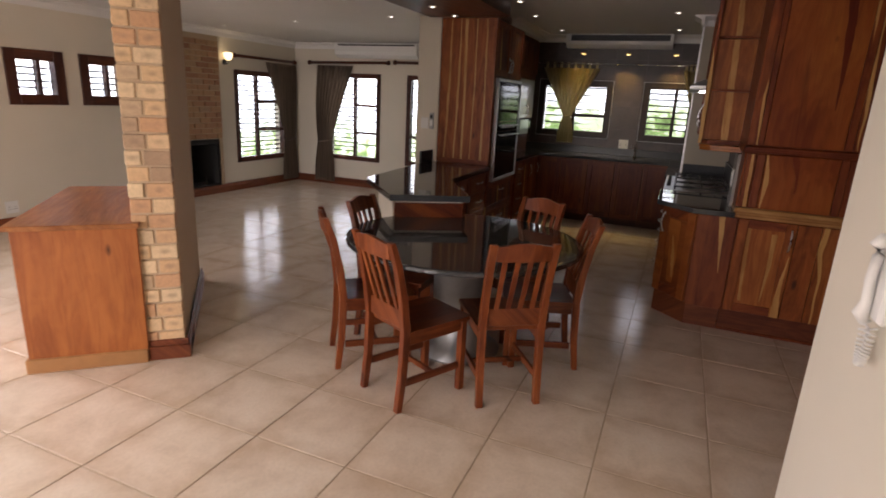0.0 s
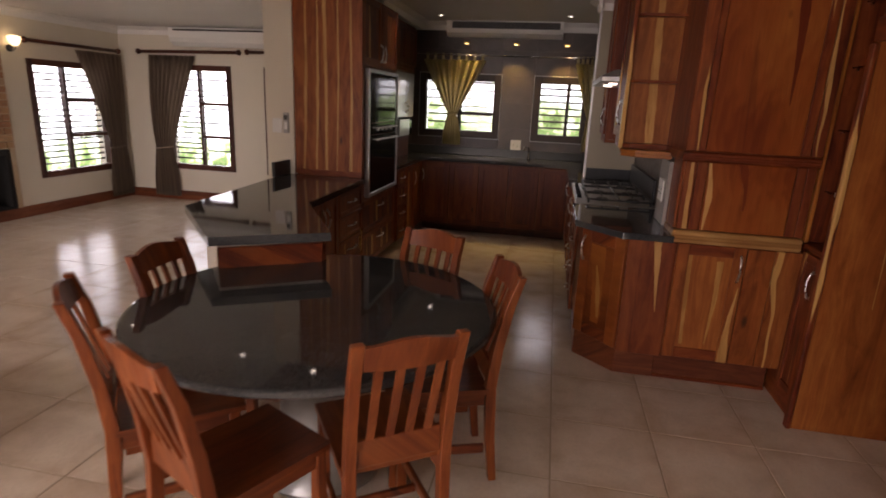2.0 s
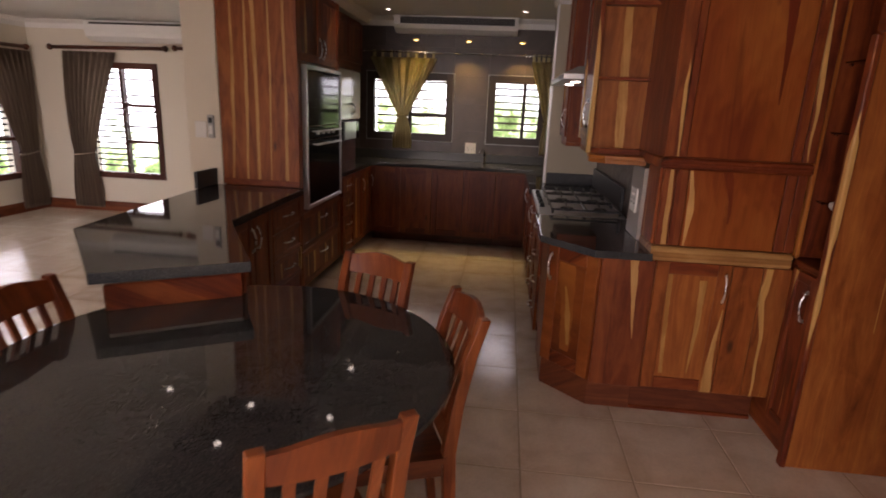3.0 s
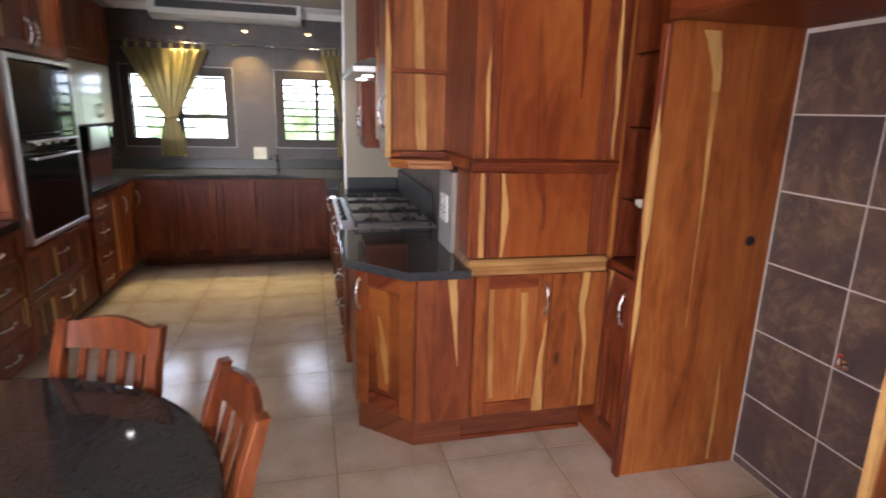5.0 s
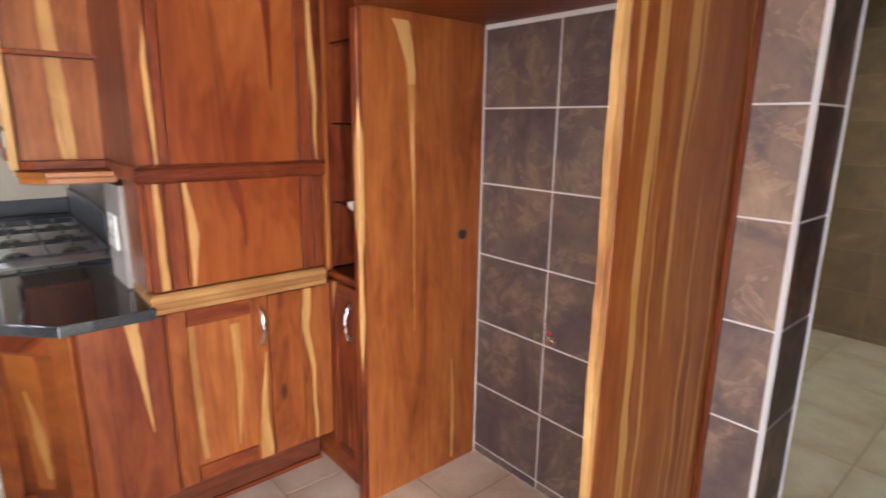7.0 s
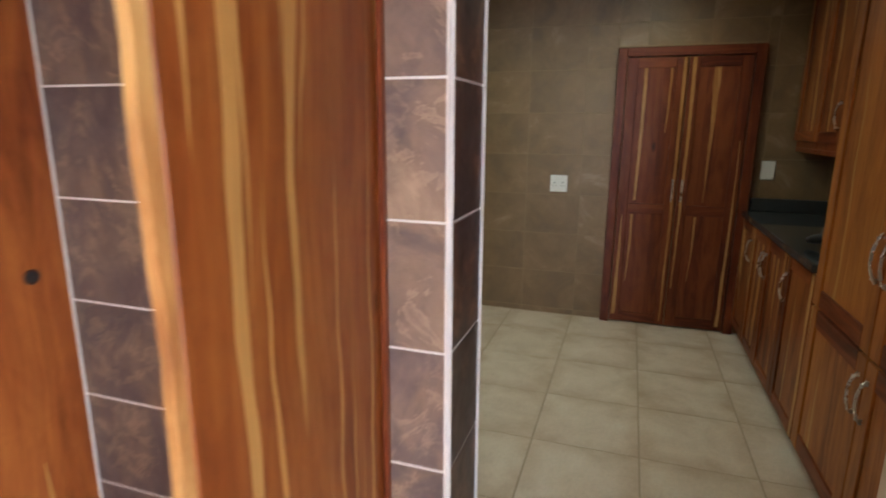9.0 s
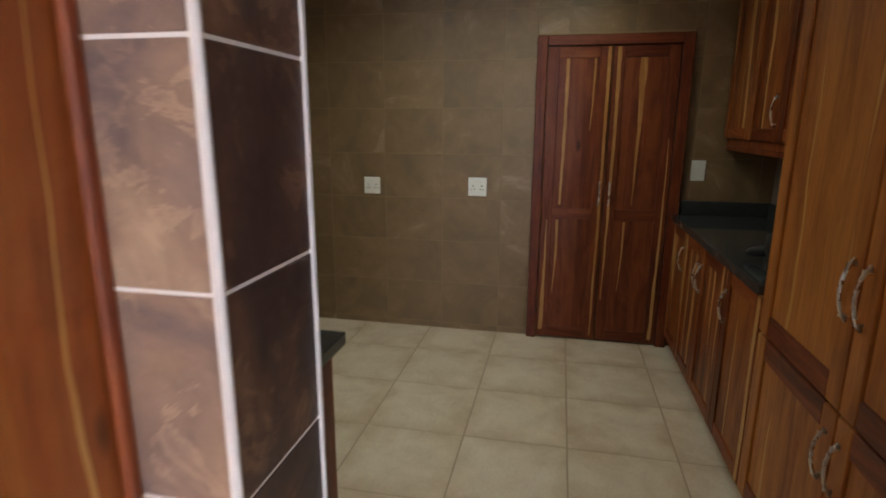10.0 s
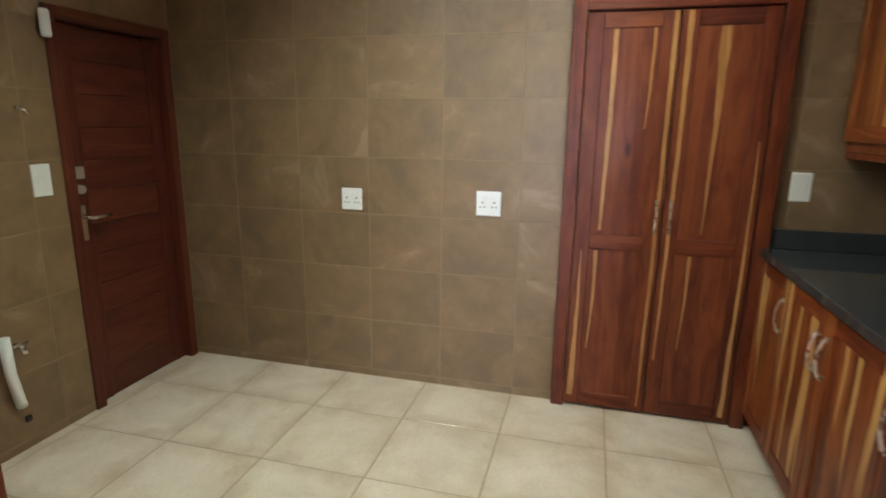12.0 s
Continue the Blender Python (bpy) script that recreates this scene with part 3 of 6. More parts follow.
# kitchen far wall
KWIN_1, KWIN_2 = (-1.305, -0.265, 1.155, 1.94), (0.15, 0.83, 1.155, 1.94)
bm = bmesh.new()
wall_boxes(bm, 'x', -1.73, KIT_X + 0.2, KIT_Y, KIT_Y + 0.25, 0, CEIL, [KWIN_1, KWIN_2])
wall_kitchen = solid("wall_kitchen_north", bm, plaster("grey_grout", (0.135, 0.112, 0.10)), "grey-brown tiled kitchen wall with two windows", "wall", "structure")
# hob wall and its projecting end
bm = bmesh.new()
box(bm, KIT_X, KIT_X + 0.2, 5.95, KIT_Y, 0, CEIL)
solid("wall_hob", bm, SLATE_GREY, "grey tiled wall behind the hob", "wall", "structure")
bm = bmesh.new()
box(bm, 0.76, KIT_X, 8.12, 8.34, COUNTER, CEIL, 0.003)
solid("wall_column", bm, BEIGE, "beige tiled wall end beside the hob", "wall", "structure")
bm = bmesh.new()
box(bm, 0.752, 0.772, 8.112, 8.13, COUNTER + 0.002, CEIL - 0.1, 0.002)
solid("trim_column", bm, ALU, "metal edge trim of the tiled wall end", "trim", "structure")
bm = bmesh.new()
box(bm, 1.112, KIT_X + 0.1, 5.957, 6.215, COUNTER + 0.002, 1.31, 0.002)
solid("wall_pier", bm, plaster("pale_grey_tile", (0.30, 0.26, 0.235), 0.35), "pale grey tiled wall pier with a socket beside the hob", "wall", "structure")
# wall between the fridge recess and the scullery
bm = bmesh.new()
box(bm, 2.404, 2.64, 4.42, SCU_Y1, 0, CEIL)
box(bm, 2.389, 2.65, 4.238, 4.42, 0, CEIL)
wall_recess = solid("wall_recess", bm, GROUT_WALL, "slate-look tiled wall end with pale grout", "wall", "structure")
bm = bmesh.new()
box(bm, 1.42, 2.41, 6.34, 6.54, 0, CEIL)
solid("wall_cupboards", bm, PLASTER, "plastered wall behind the tall cupboards", "wall", "structure")
# wall with the handset
bm = bmesh.new()
box(bm, 1.215, 2.15, BACK_Y, 3.48, 0, CEIL, 0.004)
solid("wall_handset", bm, PLASTER, "cream plastered wall end with a handset", "wall", "structure")
# scullery
bm = bmesh.new()
box(bm, SCU_X + 0.0012, SCU_X + 0.25, SCU_Y0 - 0.25, SCU_Y1 + 0.25, 0, CEIL)
wall_east = solid("wall_east", bm, GROUT_DIM, "brown stone-look tiled scullery wall", "wall", "structure")
SDOOR = (4.84, 5.60, 0.0, 1.98)
bm = bmesh.new()
wall_boxes(bm, 'x', 2.41, SCU_X + 0.0012, SCU_Y1 + 0.0012, SCU_Y1 + 0.25, 0, CEIL, [SDOOR])
wall_sc = solid("wall_scullery_north", bm, GROUT_DIM, "brown stone-look tiled scullery wall with an outer door", "wall", "structure")
bm = bmesh.new()
box(bm, 2.15, SCU_X + 0.25, SCU_Y0 - 0.25, SCU_Y0, 0, CEIL)
solid("wall_south", bm, plaster("pale_tile", (0.40, 0.34, 0.30), 0.35), "pale pinkish tiled wall behind the worktop", "wall", "structure")
# wall behind the start of the walk, with its wide opening
bm = bmesh.new()
wall_boxes(bm, 'x', LIV_X - 0.25, 1.215, BACK_Y - 0.25, BACK_Y, 0, CEIL, [(-5.0, 0.2, 0.0, 2.3)])
solid("wall_back", bm, PLASTER, "cream plastered wall", "wall", "structure")

# bulkhead over the bar
bm = bmesh.new()
prism(bm, [(-1.86, 5.50), (-1.17, 4.69), (-0.64, 5.03), (-0.99, 5.67), (-1.00, 7.0), (-1.86, 7.0)], 2.40, CEIL - 0.001, 0.004)
solid("ceiling_bulkhead", bm, WOOD_DARK_Y, "dark wooden bulkhead over the bar counter", "bulkhead", "structure")


def cornice(name, p, q, out, size=0.10, top=CEIL):
    """A coved cornice from p to q below the ceiling; out is the unit way into the room."""
    bm = bmesh.new()
    p, q, out = Vector((*p, 0)), Vector((*q, 0)), Vector((*out, 0))
    prof = [(0, -size), (0.012, -size), (0.02, -0.8 * size), (0.3 * size, -0.42 * size), (0.75 * size, -0.2 * size), (0.85 * size, -0.14 * size), (size, -0.12 * size), (size, 0), (0, 0)]
    rows = [[bm.verts.new(e + out * a + Vector((0, 0, top - 0.001 + b))) for a, b in prof] for e in (p, q)]
    for i in range(len(prof)):
        j = (i + 1) % len(prof)
        bm.faces.new((rows[0][i], rows[0][j], rows[1][j], rows[1][i]))
    bm.faces.new(rows[0][::-1])
    bm.faces.new(rows[1])
    return solid(name, bm, CORNICE, "white moulded plaster cornice", "cornice", "structure")


cornice("cornice_1", (LIV_X, BACK_Y), (LIV_X, LIV_Y), (1, 0), 0.10, LIV_CEIL)
cornice("cornice_2", (LIV_X, LIV_Y), (-1.985, LIV_Y), (0, -1), 0.10, LIV_CEIL)
cornice("cornice_3", (-1.73, KIT_Y), (KIT_X, KIT_Y), (0, -1))
cornice("cornice_4", (0.76, 8.12), (KIT_X, 8.12), (0, -1))
cornice("cornice_5", (0.76, 8.34), (0.76, 8.02), (-1, 0))
cornice("cornice_6", (-1.30, 8.05), (-1.30, KIT_Y), (1, 0), 0.09)


def baseboard(name, p, q, out):
    bm = bmesh.new()
    p, q, out = Vector((*p, 0)), Vector((*q, 0)), Vector((*out, 0))
    prof = [(0.001, 0), (0.022, 0), (0.022, 0.09), (0.016, 0.105), (0.016, 0.118), (0.008, 0.13), (0.001, 0.13)]
    rows = [[bm.verts.new(e + out * a + Vector((0, 0, b + 0.001))) for a, b in prof] for e in (p, q)]
    for i in range(len(prof)):
        j = (i + 1) % len(prof)
        bm.faces.new((rows[0][i], rows[0][j], rows[1][j], rows[1][i]))
    bm.faces.new(rows[0][::-1])
    bm.faces.new(rows[1])
    return solid(name, bm, WOOD_SKIRT_X if abs(out.y) > 0.5 else WOOD_SKIRT, "dark red-brown wooden skirting board", "skirting", "structure")


baseboard("baseboard_1", (LIV_X, 3.2), (LIV_X, LIV_Y), (1, 0))
baseboard("baseboard_2", (LIV_X, LIV_Y), (-1.985, LIV_Y), (0, -1))
baseboard("baseboard_3", (-1.985, LIV_Y), (-1.985, 7.0), (-1, 0))

# glow of the garden beyond the windows
for bx in [(-8.9, -8.8, 2.0, 12.9, -0.25, 4.0), (-8.8, -1.9, 12.8, 12.9, -0.25, 4.0), (-1.8, 3.5, 12.4, 12.5, -0.25, 4.0)]:
    solid("backdrop", one_box(*bx), OUTSIDE_KITCHEN if bx[1] > 0 else OUTSIDE, "overexposed garden beyond the windows", "backdrop", "structure")


# =====================  WINDOWS  =====================
def window(name, along, h0, h1, z0, z1, face, into, label, bars, slats, frame_w=0.075, mats=None, proud=0.02):
    """A timber window in a wall's opening. face: the wall's room side, into: +1 or -1, the way from the room outwards.
    bars: (list of upright positions 0..1, list of (from, to, height 0..1)); slats: (from 0..1, to 0..1, step)."""
    root = thing(name, (0, 0, 0), label, "window")
    root["kind"] = "structure"
    wood_v, wood_h = mats or (WOOD_DARK, WOOD_DARK_X if along == 'x' else WOOD_DARK_Y)

    def b(bm, p, q, t0, t1, lo, hi, bevel=0.004):
        t0, t1 = sorted((face + into * t0, face + into * t1))
        if along == 'x':
            box(bm, p, q, t0, t1, lo, hi, bevel)
        else:
            box(bm, t0, t1, p, q, lo, hi, bevel)

    bm = bmesh.new()
    b(bm, h0 - 0.0, h0 + frame_w, -proud, 0.09, z0, z1)
    b(bm, h1 - frame_w, h1, -proud, 0.09, z0, z1)
    part("frame_upright", bm, wood_v, root)
    bm = bmesh.new()
    b(bm, h0 + frame_w, h1 - frame_w, -proud + 0.001, 0.09, z0, z0 + frame_w)
    b(bm, h0 + frame_w, h1 - frame_w, -proud + 0.001, 0.09, z1 - frame_w, z1)
    part("frame_rail", bm, wood_h, root)
    a0, a1, c0, c1 = h0 + frame_w, h1 - frame_w, z0 + frame_w, z1 - frame_w
    W, H = a1 - a0, c1 - c0
    for u in bars[0]:
        bm = bmesh.new()
        b(bm, a0 + u * W - 0.022, a0 + u * W + 0.022, 0.0, 0.08, c0, c1)
        part("mullion", bm, wood_v, root)
    for u0, u1, v in bars[1]:
        bm = bmesh.new()
        b(bm, a0 + u0 * W, a0 + u1 * W, 0.005, 0.075, c0 + v * H - 0.02, c0 + v * H + 0.02)
        part("transom", bm, wood_h, root)
    for s0, s1, step in slats:
        z = c0 + step
        while z < c1 - 0.01:
            bm = bmesh.new()
            b(bm, a0 + s0 * W, a0 + s1 * W, 0.10, 0.125, z - 0.011, z + 0.011, 0)
            part("slat", bm, SLAT_DARK, root)
            z += step
    bm = bmesh.new()
    b(bm, a0, a1, 0.045, 0.051, c0, c1, 0)
    pane = part("pane", bm, GLASS, root)
    pane.visible_shadow = False
    return root


window("window_1", 'y', *WIN_1, LIV_X, -1, "dark timber casement window with security slats", ([0.42], [(0.42, 1, 0.33), (0.42, 1, 0.68)]), [(0.0, 1.0, 0.075)])
window("window_2", 'x', *WIN_2, LIV_Y, 1, "dark timber casement window with security slats", ([0.53], [(0.53, 1, 0.31), (0.53, 1, 0.66)]), [(0.0, 0.55, 0.075), (0.55, 1.0, 0.2)])
window("window_3", 'x', *WIN_3, LIV_Y, 1, "dark timber casement window with security slats", ([0.5], [(0.0, 0.5, 0.31)]), [(0.0, 1.0, 0.075)])
window("window_4", 'y', *HIGH_1, LIV_X, -1, "small high dark timber window with slats", ([0.6], []), [(0.0, 1.0, 0.07)], 0.11)
window("window_5", 'y', *HIGH_2, LIV_X, -1, "small high dark timber window with slats", ([0.6], []), [(0.0, 1.0, 0.07)], 0.11)
window("window_6", 'x', *KWIN_1, KIT_Y, 1, "dark timber kitchen window with a pale tile trim", ([0.5], [(0.5, 1, 0.36)]), [(0.0, 1.0, 0.1)], 0.085, (SLAT_DARK, SLAT_DARK))
window("window_7", 'x', *KWIN_2, KIT_Y, 1, "dark timber kitchen window with closed slats", ([0.66], []), [(0.0, 1.0, 0.08)], 0.085, (SLAT_DARK, SLAT_DARK))
for h0, h1, z0, z1 in (KWIN_1, KWIN_2):
    bm = bmesh.new()
    for p, q, lo, hi in ((h0 - 0.009, h1 + 0.009, z1, z1 + 0.009), (h0 - 0.009, h1 + 0.009, z0 - 0.009, z0), (h0 - 0.009, h0, z0, z1), (h1, h1 + 0.009, z0, z1)):
        box(bm, p, q, KIT_Y - 0.012, KIT_Y - 0.001, lo, hi)
    solid("trim_window", bm, GREY_PLASTIC, "pale metal tile trim round the kitchen window", "trim", "structure")


# =====================  CABINET PARTS  =====================
def bow_handle(parent, m, length=0.155, name="handle"):
    """A bow handle standing upright in the local x-z plane's front (towards -y), placed by m."""
    bm = bmesh.new()
    pts = [(0, -0.004 - 0.025 * math.sin(math.pi * k / 8) ** 0.7, -length / 2 + length * k / 8) for k in range(9)]
    tube(bm, pts, 0.0055, 8)
    for s in (-1, 1):
        tube(bm, [(0, 0.0, s * length / 2 * 0.82), (0, -0.022, s * length / 2 * 0.82)], 0.004, 6)
    bmesh.ops.transform(bm, matrix=m, verts=bm.verts)
    return part(name, bm, NICKEL, parent, "curved satin nickel handle")


def shaker_door(parent, m, w, h, handle=None, rails=(), stile=0.065, t=0.02, name="door", horizontal=False, hlen=0.155, face=None):
    """A framed door with a sunk panel: width along x, front towards -y, from z = 0. rails: heights of extra cross rails.
    handle: (x, z) of its middle."""
    g = 0.002
    along_x = abs((m.to_3x3() @ Vector((1, 0, 0))).x) > 0.6
    pb = one_box(stile - 0.004, w - stile + 0.004, -t + 0.009, -0.001, stile - 0.004, h - stile + 0.004)
    bmesh.ops.transform(pb, matrix=m, verts=pb.verts)
    d = part(name, pb, face or WOOD, parent)
    for x0, x1 in ((g, stile), (w - stile, w - g)):
        sb = one_box(x0, x1, -t, 0, g, h - g, 0.003)
        bmesh.ops.transform(sb, matrix=m, verts=sb.verts)
        part("stile", sb, face or WOOD, d)
    for z in [g, h - stile] + list(rails):
        rb_ = one_box(stile, w - stile, -t + 0.001, 0, z, z + stile - g, 0.003)
        bmesh.ops.transform(rb_, matrix=m, verts=rb_.verts)
        if face is WOOD_DOOR:
            part("rail", rb_, WOOD_RAIL_X if along_x else WOOD_RAIL_Y, d)
        else:
            part("rail", rb_, WOOD_X if along_x else WOOD_Y, d)
    if handle:
        turn = pose(handle[0], -t, handle[1], 0, 90 if horizontal else 0, 0)
        bow_handle(d, m @ turn, hlen)
    return d


def at_face(x, y, z, way):
    """Pose of a door on a face. way: '-y', '-x', '+x', '+y', the way that the face looks."""
    return pose(x, y, z, 0, 0, {'-y': 0, '-x': -90, '+x': 90, '+y': 180}[way])


def base_unit(name, x0, x1, y0, y1, way, doors, label, top=0.89, drawers=0, kick=0.10, foot=0.12, flip=False, face=None, handles=True):
    """A base cabinet on a plinth. way: the way its front looks. doors: number of doors, drawers: number in a stack instead."""
    root = thing(name, ((x0 + x1) / 2, (y0 + y1) / 2, 0), label, "cabinet")
    cx, cy = (x0 + x1) / 2, (y0 + y1) / 2
    a0, a1, b0, b1 = x0 - cx, x1 - cx, y0 - cy, y1 - cy
    part("body", one_box(a0 + 0.001, a1 - 0.001, b0, b1, foot, top, 0.002), WOOD_PLAIN, root)
    k = {'-y': (a0, a1, b0 + kick, b1), '+y': (a0, a1, b0, b1 - kick), '-x': (a0 + kick, a1, b0, b1), '+x': (a0, a1 - kick, b0, b1)}[way]
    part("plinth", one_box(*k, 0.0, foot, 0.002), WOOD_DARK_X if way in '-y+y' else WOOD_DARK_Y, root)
    width = (a1 - a0) if way[1] == 'y' else (b1 - b0)
    start = {'-y': (a0, b0), '+y': (a1, b1), '-x': (a0, b1), '+x': (a1, b0)}[way]
    m0 = at_face(start[0], start[1], 0, way)
    h = top - foot - 0.01
    if drawers:
        dh = h / drawers
        for i in range(drawers):
            shaker_door(root, m0 @ pose(0, 0, foot + i * dh), width, dh, (width / 2, dh / 2), (), 0.035, name="drawer", horizontal=True, hlen=0.16)
    else:
        dw = width / max(1, doors)
        for i in range(doors):
            hx = dw - 0.035 if (i % 2 == 0) != flip else 0.035
            shaker_door(root, m0 @ pose(i * dw, 0, foot), dw, h, (hx, h - 0.165) if handles else None, face=face)
    return root


def wall_unit(name, x0, x1, y0, y1, z0, z1, way, doors, label, handles=True, flip=False, face=None):
    root = thing(name, ((x0 + x1) / 2, (y0 + y1) / 2, z0), label, "cabinet")
    cx, cy = (x0 + x1) / 2, (y0 + y1) / 2
    a0, a1, b0, b1 = x0 - cx, x1 - cx, y0 - cy, y1 - cy
    part("body", one_box(a0 + 0.001, a1 - 0.001, b0, b1, 0, z1 - z0, 0.002), WOOD_PLAIN, root)
    width = (a1 - a0) if way[1] == 'y' else (b1 - b0)
    start = {'-y': (a0, b0), '+y': (a1, b1), '-x': (a0, b1), '+x': (a1, b0)}[way]
    m0 = at_face(start[0], start[1], 0, way)
    dw = width / doors
    for i in range(doors):
        hx = dw - 0.035 if (i % 2 == 0) != flip else 0.035
        shaker_door(root, m0 @ pose(i * dw, 0, 0.04), dw, z1 - z0 - 0.06, (hx, 0.15) if handles else None, face=face)
    part("light_rail", one_box(a0, a1, b0 - 0.012 if way == '-y' else b0, b1, -0.03, -0.001, 0.004), WOOD_PLAIN, root)
    return root


def slab(name, pts, z0, z1, label):
    bm = bmesh.new()
    prism(bm, pts, z0, z1, 0.004)
    return solid(name, bm, GRANITE, label, "worktop")


# =====================  KITCHEN, HOB SIDE  =====================
# angled corner unit
ang = thing("corner_cabinet", (0.9, 6.1, 0), "angled corner base cabinet of red-brown streaked wood", "cabinet")
bm = bmesh.new()
prism(bm, [(-0.22, -0.11), (0.01, -0.36), (0.262, -0.36), (0.262, 0.44), (-0.22, 0.44)], 0.21, 0.89)
part("body", bm, WOOD_PLAIN, ang)
bm = bmesh.new()
prism(bm, [(-0.21, -0.02), (0.03, -0.245), (0.262, -0.245), (0.262, 0.44), (-0.21, 0.44)], 0.0, 0.209)
part("plinth", bm, WOOD_SKIRT_X, ang)
dx, dy = 0.23, -0.25
dl = math.hypot(dx, dy)
shaker_door(ang, pose(-0.22, -0.11, 0.21, 0, 0, math.degrees(math.atan2(dy, dx))), dl, 0.67, (0.035, 0.55), (), 0.075, face=WOOD_ORANGE)
part("end_panel", one_box(0.012, 0.262, -0.379, -0.361, 0.20, 0.885, 0.002), WOOD_PLAIN, ang, "plain reddish board")


def streak(parent, bottom, top, widths, y, bow=0.0, m=None, name="sapwood_stave", wood_mat=None, label="pale sapwood streak"):
    """A slim pale stave let into boards that face -y: from bottom (x, z) to top (x, z); widths at bottom, middle, top."""
    bm = bmesh.new()
    left, right = [], []
    for k in range(29):
        f = k / 28
        w = widths[0] + (widths[1] - widths[0]) * f * 2 if f < 0.5 else widths[1] + (widths[2] - widths[1]) * (f - 0.5) * 2
        z = bottom[1] + (top[1] - bottom[1]) * f
        cx = bottom[0] + (top[0] - bottom[0]) * f + bow * math.sin(math.pi * f) + 0.004 * noise.noise(Vector((z * 4, bottom[0] * 9, y)))
        rag = [0.16 * noise.noise(Vector((z * 9, bottom[0] * 31, q))) + 0.10 * noise.noise(Vector((z * 31, bottom[0] * 17, q))) for q in (2.0, 8.0)]
        left.append((cx - w * (0.5 + rag[0]), z))
        right.append((cx + w * (0.5 + rag[1]), z))
    rings = [[bm.verts.new((x, yy, z)) for x, yy, z in ((a[0], y, a[1]), (a[0], y - 0.0005, a[1]), (b[0], y - 0.0005, b[1]), (b[0], y, b[1]))] for a, b in zip(left, right)]
    for a, b in zip(rings, rings[1:]):
        for k in range(4):
            bm.faces.new((a[k], a[(k + 1) % 4], b[(k + 1) % 4], b[k]))
    bm.faces.new(rings[0])
    bm.faces.new(rings[-1][::-1])
    if m is not None:
        bmesh.ops.transform(bm, matrix=m, verts=bm.verts)
    return part(name, bm, wood_mat or WOOD_PALE, parent, label)


streak(ang, (0.20, 0.47), (0.165, 0.884), (0.004, 0.022, 0.040), -0.3791)
DOOR_TURN = pose(-0.22, -0.11, 0.21, 0, 0, math.degrees(math.atan2(dy, dx)))
streak(ang, (0.165, 0.10), (0.135, 0.585), (0.060, 0.085, 0.120), -0.0112, 0.012, DOOR_TURN, "panel_board", WOOD_AMBER, "amber-coloured middle board")
streak(ang, (0.185, 0.14), (0.140, 0.46), (0.018, 0.036, 0.010), -0.0118, 0.010, DOOR_TURN, "panel_board", WOOD_PALE, "pale yellow board")

# front unit below the tall cupboard
fr = thing("base_cabinet", (1.48, 6.0, 0), "base cabinet of streaked wood with one framed door", "cabinet")
part("body", one_box(-0.315, 0.325, -0.26, 0.30, 0.21, 0.89, 0.002), WOOD_PLAIN, fr)
part("plinth", one_box(-0.315, 0.325, -0.135, 0.30, 0.0, 0.209, 0.002), WOOD_SKIRT_X, fr)
part("shoe_moulding", one_box(-0.315, 0.325, -0.148, -0.136, 0.0, 0.022, 0.004), WOOD_X, fr)
shaker_door(fr, pose(-0.31, -0.26, 0.205), 0.36, 0.685, (0.33, 0.565), face=WOOD_ORANGE)
streak(fr, (-0.215, 0.29), (-0.235, 0.83), (0.018, 0.020, 0.022), -0.2712)
streak(fr, (-0.085, 0.30), (-0.075, 0.80), (0.006, 0.024, 0.030), -0.2712, 0.006)
streak(fr, (0.018, 0.207), (0.035, 0.66), (0.048, 0.026, 0.004), -0.2802, -0.008)
part("side_board", one_box(0.053, 0.19, -0.279, -0.261, 0.205, 0.885, 0.003), WOOD_ORANGE, fr)
part("side_board", one_box(0.193, 0.322, -0.279, -0.261, 0.205, 0.885, 0.003), WOOD_STRIPED, fr)

# drawers below the hob
for y0, y1 in ((6.56, 7.09), (7.09, 7.64)):
    base_unit("drawer_cabinet", 0.68, 1.2, y0, y1, '-x', 0, "wooden drawer cabinet with bow handles below the hob", top=0.904, drawers=4)
base_unit("base_cabinet", 0.68, 1.2, 7.66, 8.10, '-x', 1, "narrow wooden base cabinet beside the cooker")
base_unit("base_cabinet", 0.68, 1.2, 8.36, 9.18, '-x', 2, "wooden base cabinet in the far kitchen corner")
slab("worktop", [(0.615, 5.93), (0.865, 5.675), (1.135, 5.675), (1.135, 5.95), (1.215, 5.95), (1.215, 6.545), (0.615, 6.545)], 0.892, COUNTER, "black granite worktop with a cut-off corner beside the hob")
slab("worktop", [(0.615, 7.65), (1.215, 7.65), (1.215, 8.115), (0.755, 8.115), (0.755, 8.345), (1.215, 8.345), (1.215, 9.12), (0.615, 9.12)], 0.892, COUNTER, "black granite worktop behind the hob")
bm = bmesh.new()
box(bm, 1.195, 1.217, 6.85, 8.11, COUNTER + 0.001, COUNTER + 0.16, 0.003)
solid("upstand", bm, GRANITE_HONED, "black granite upstand behind the hob", "upstand")
bm = bmesh.new()
box(bm, 0.78, 1.193, 8.095, 8.117, COUNTER + 0.001, COUNTER + 0.10, 0.003)
solid("upstand", bm, GRANITE_HONED, "black granite upstand against the tiled wall end", "upstand")

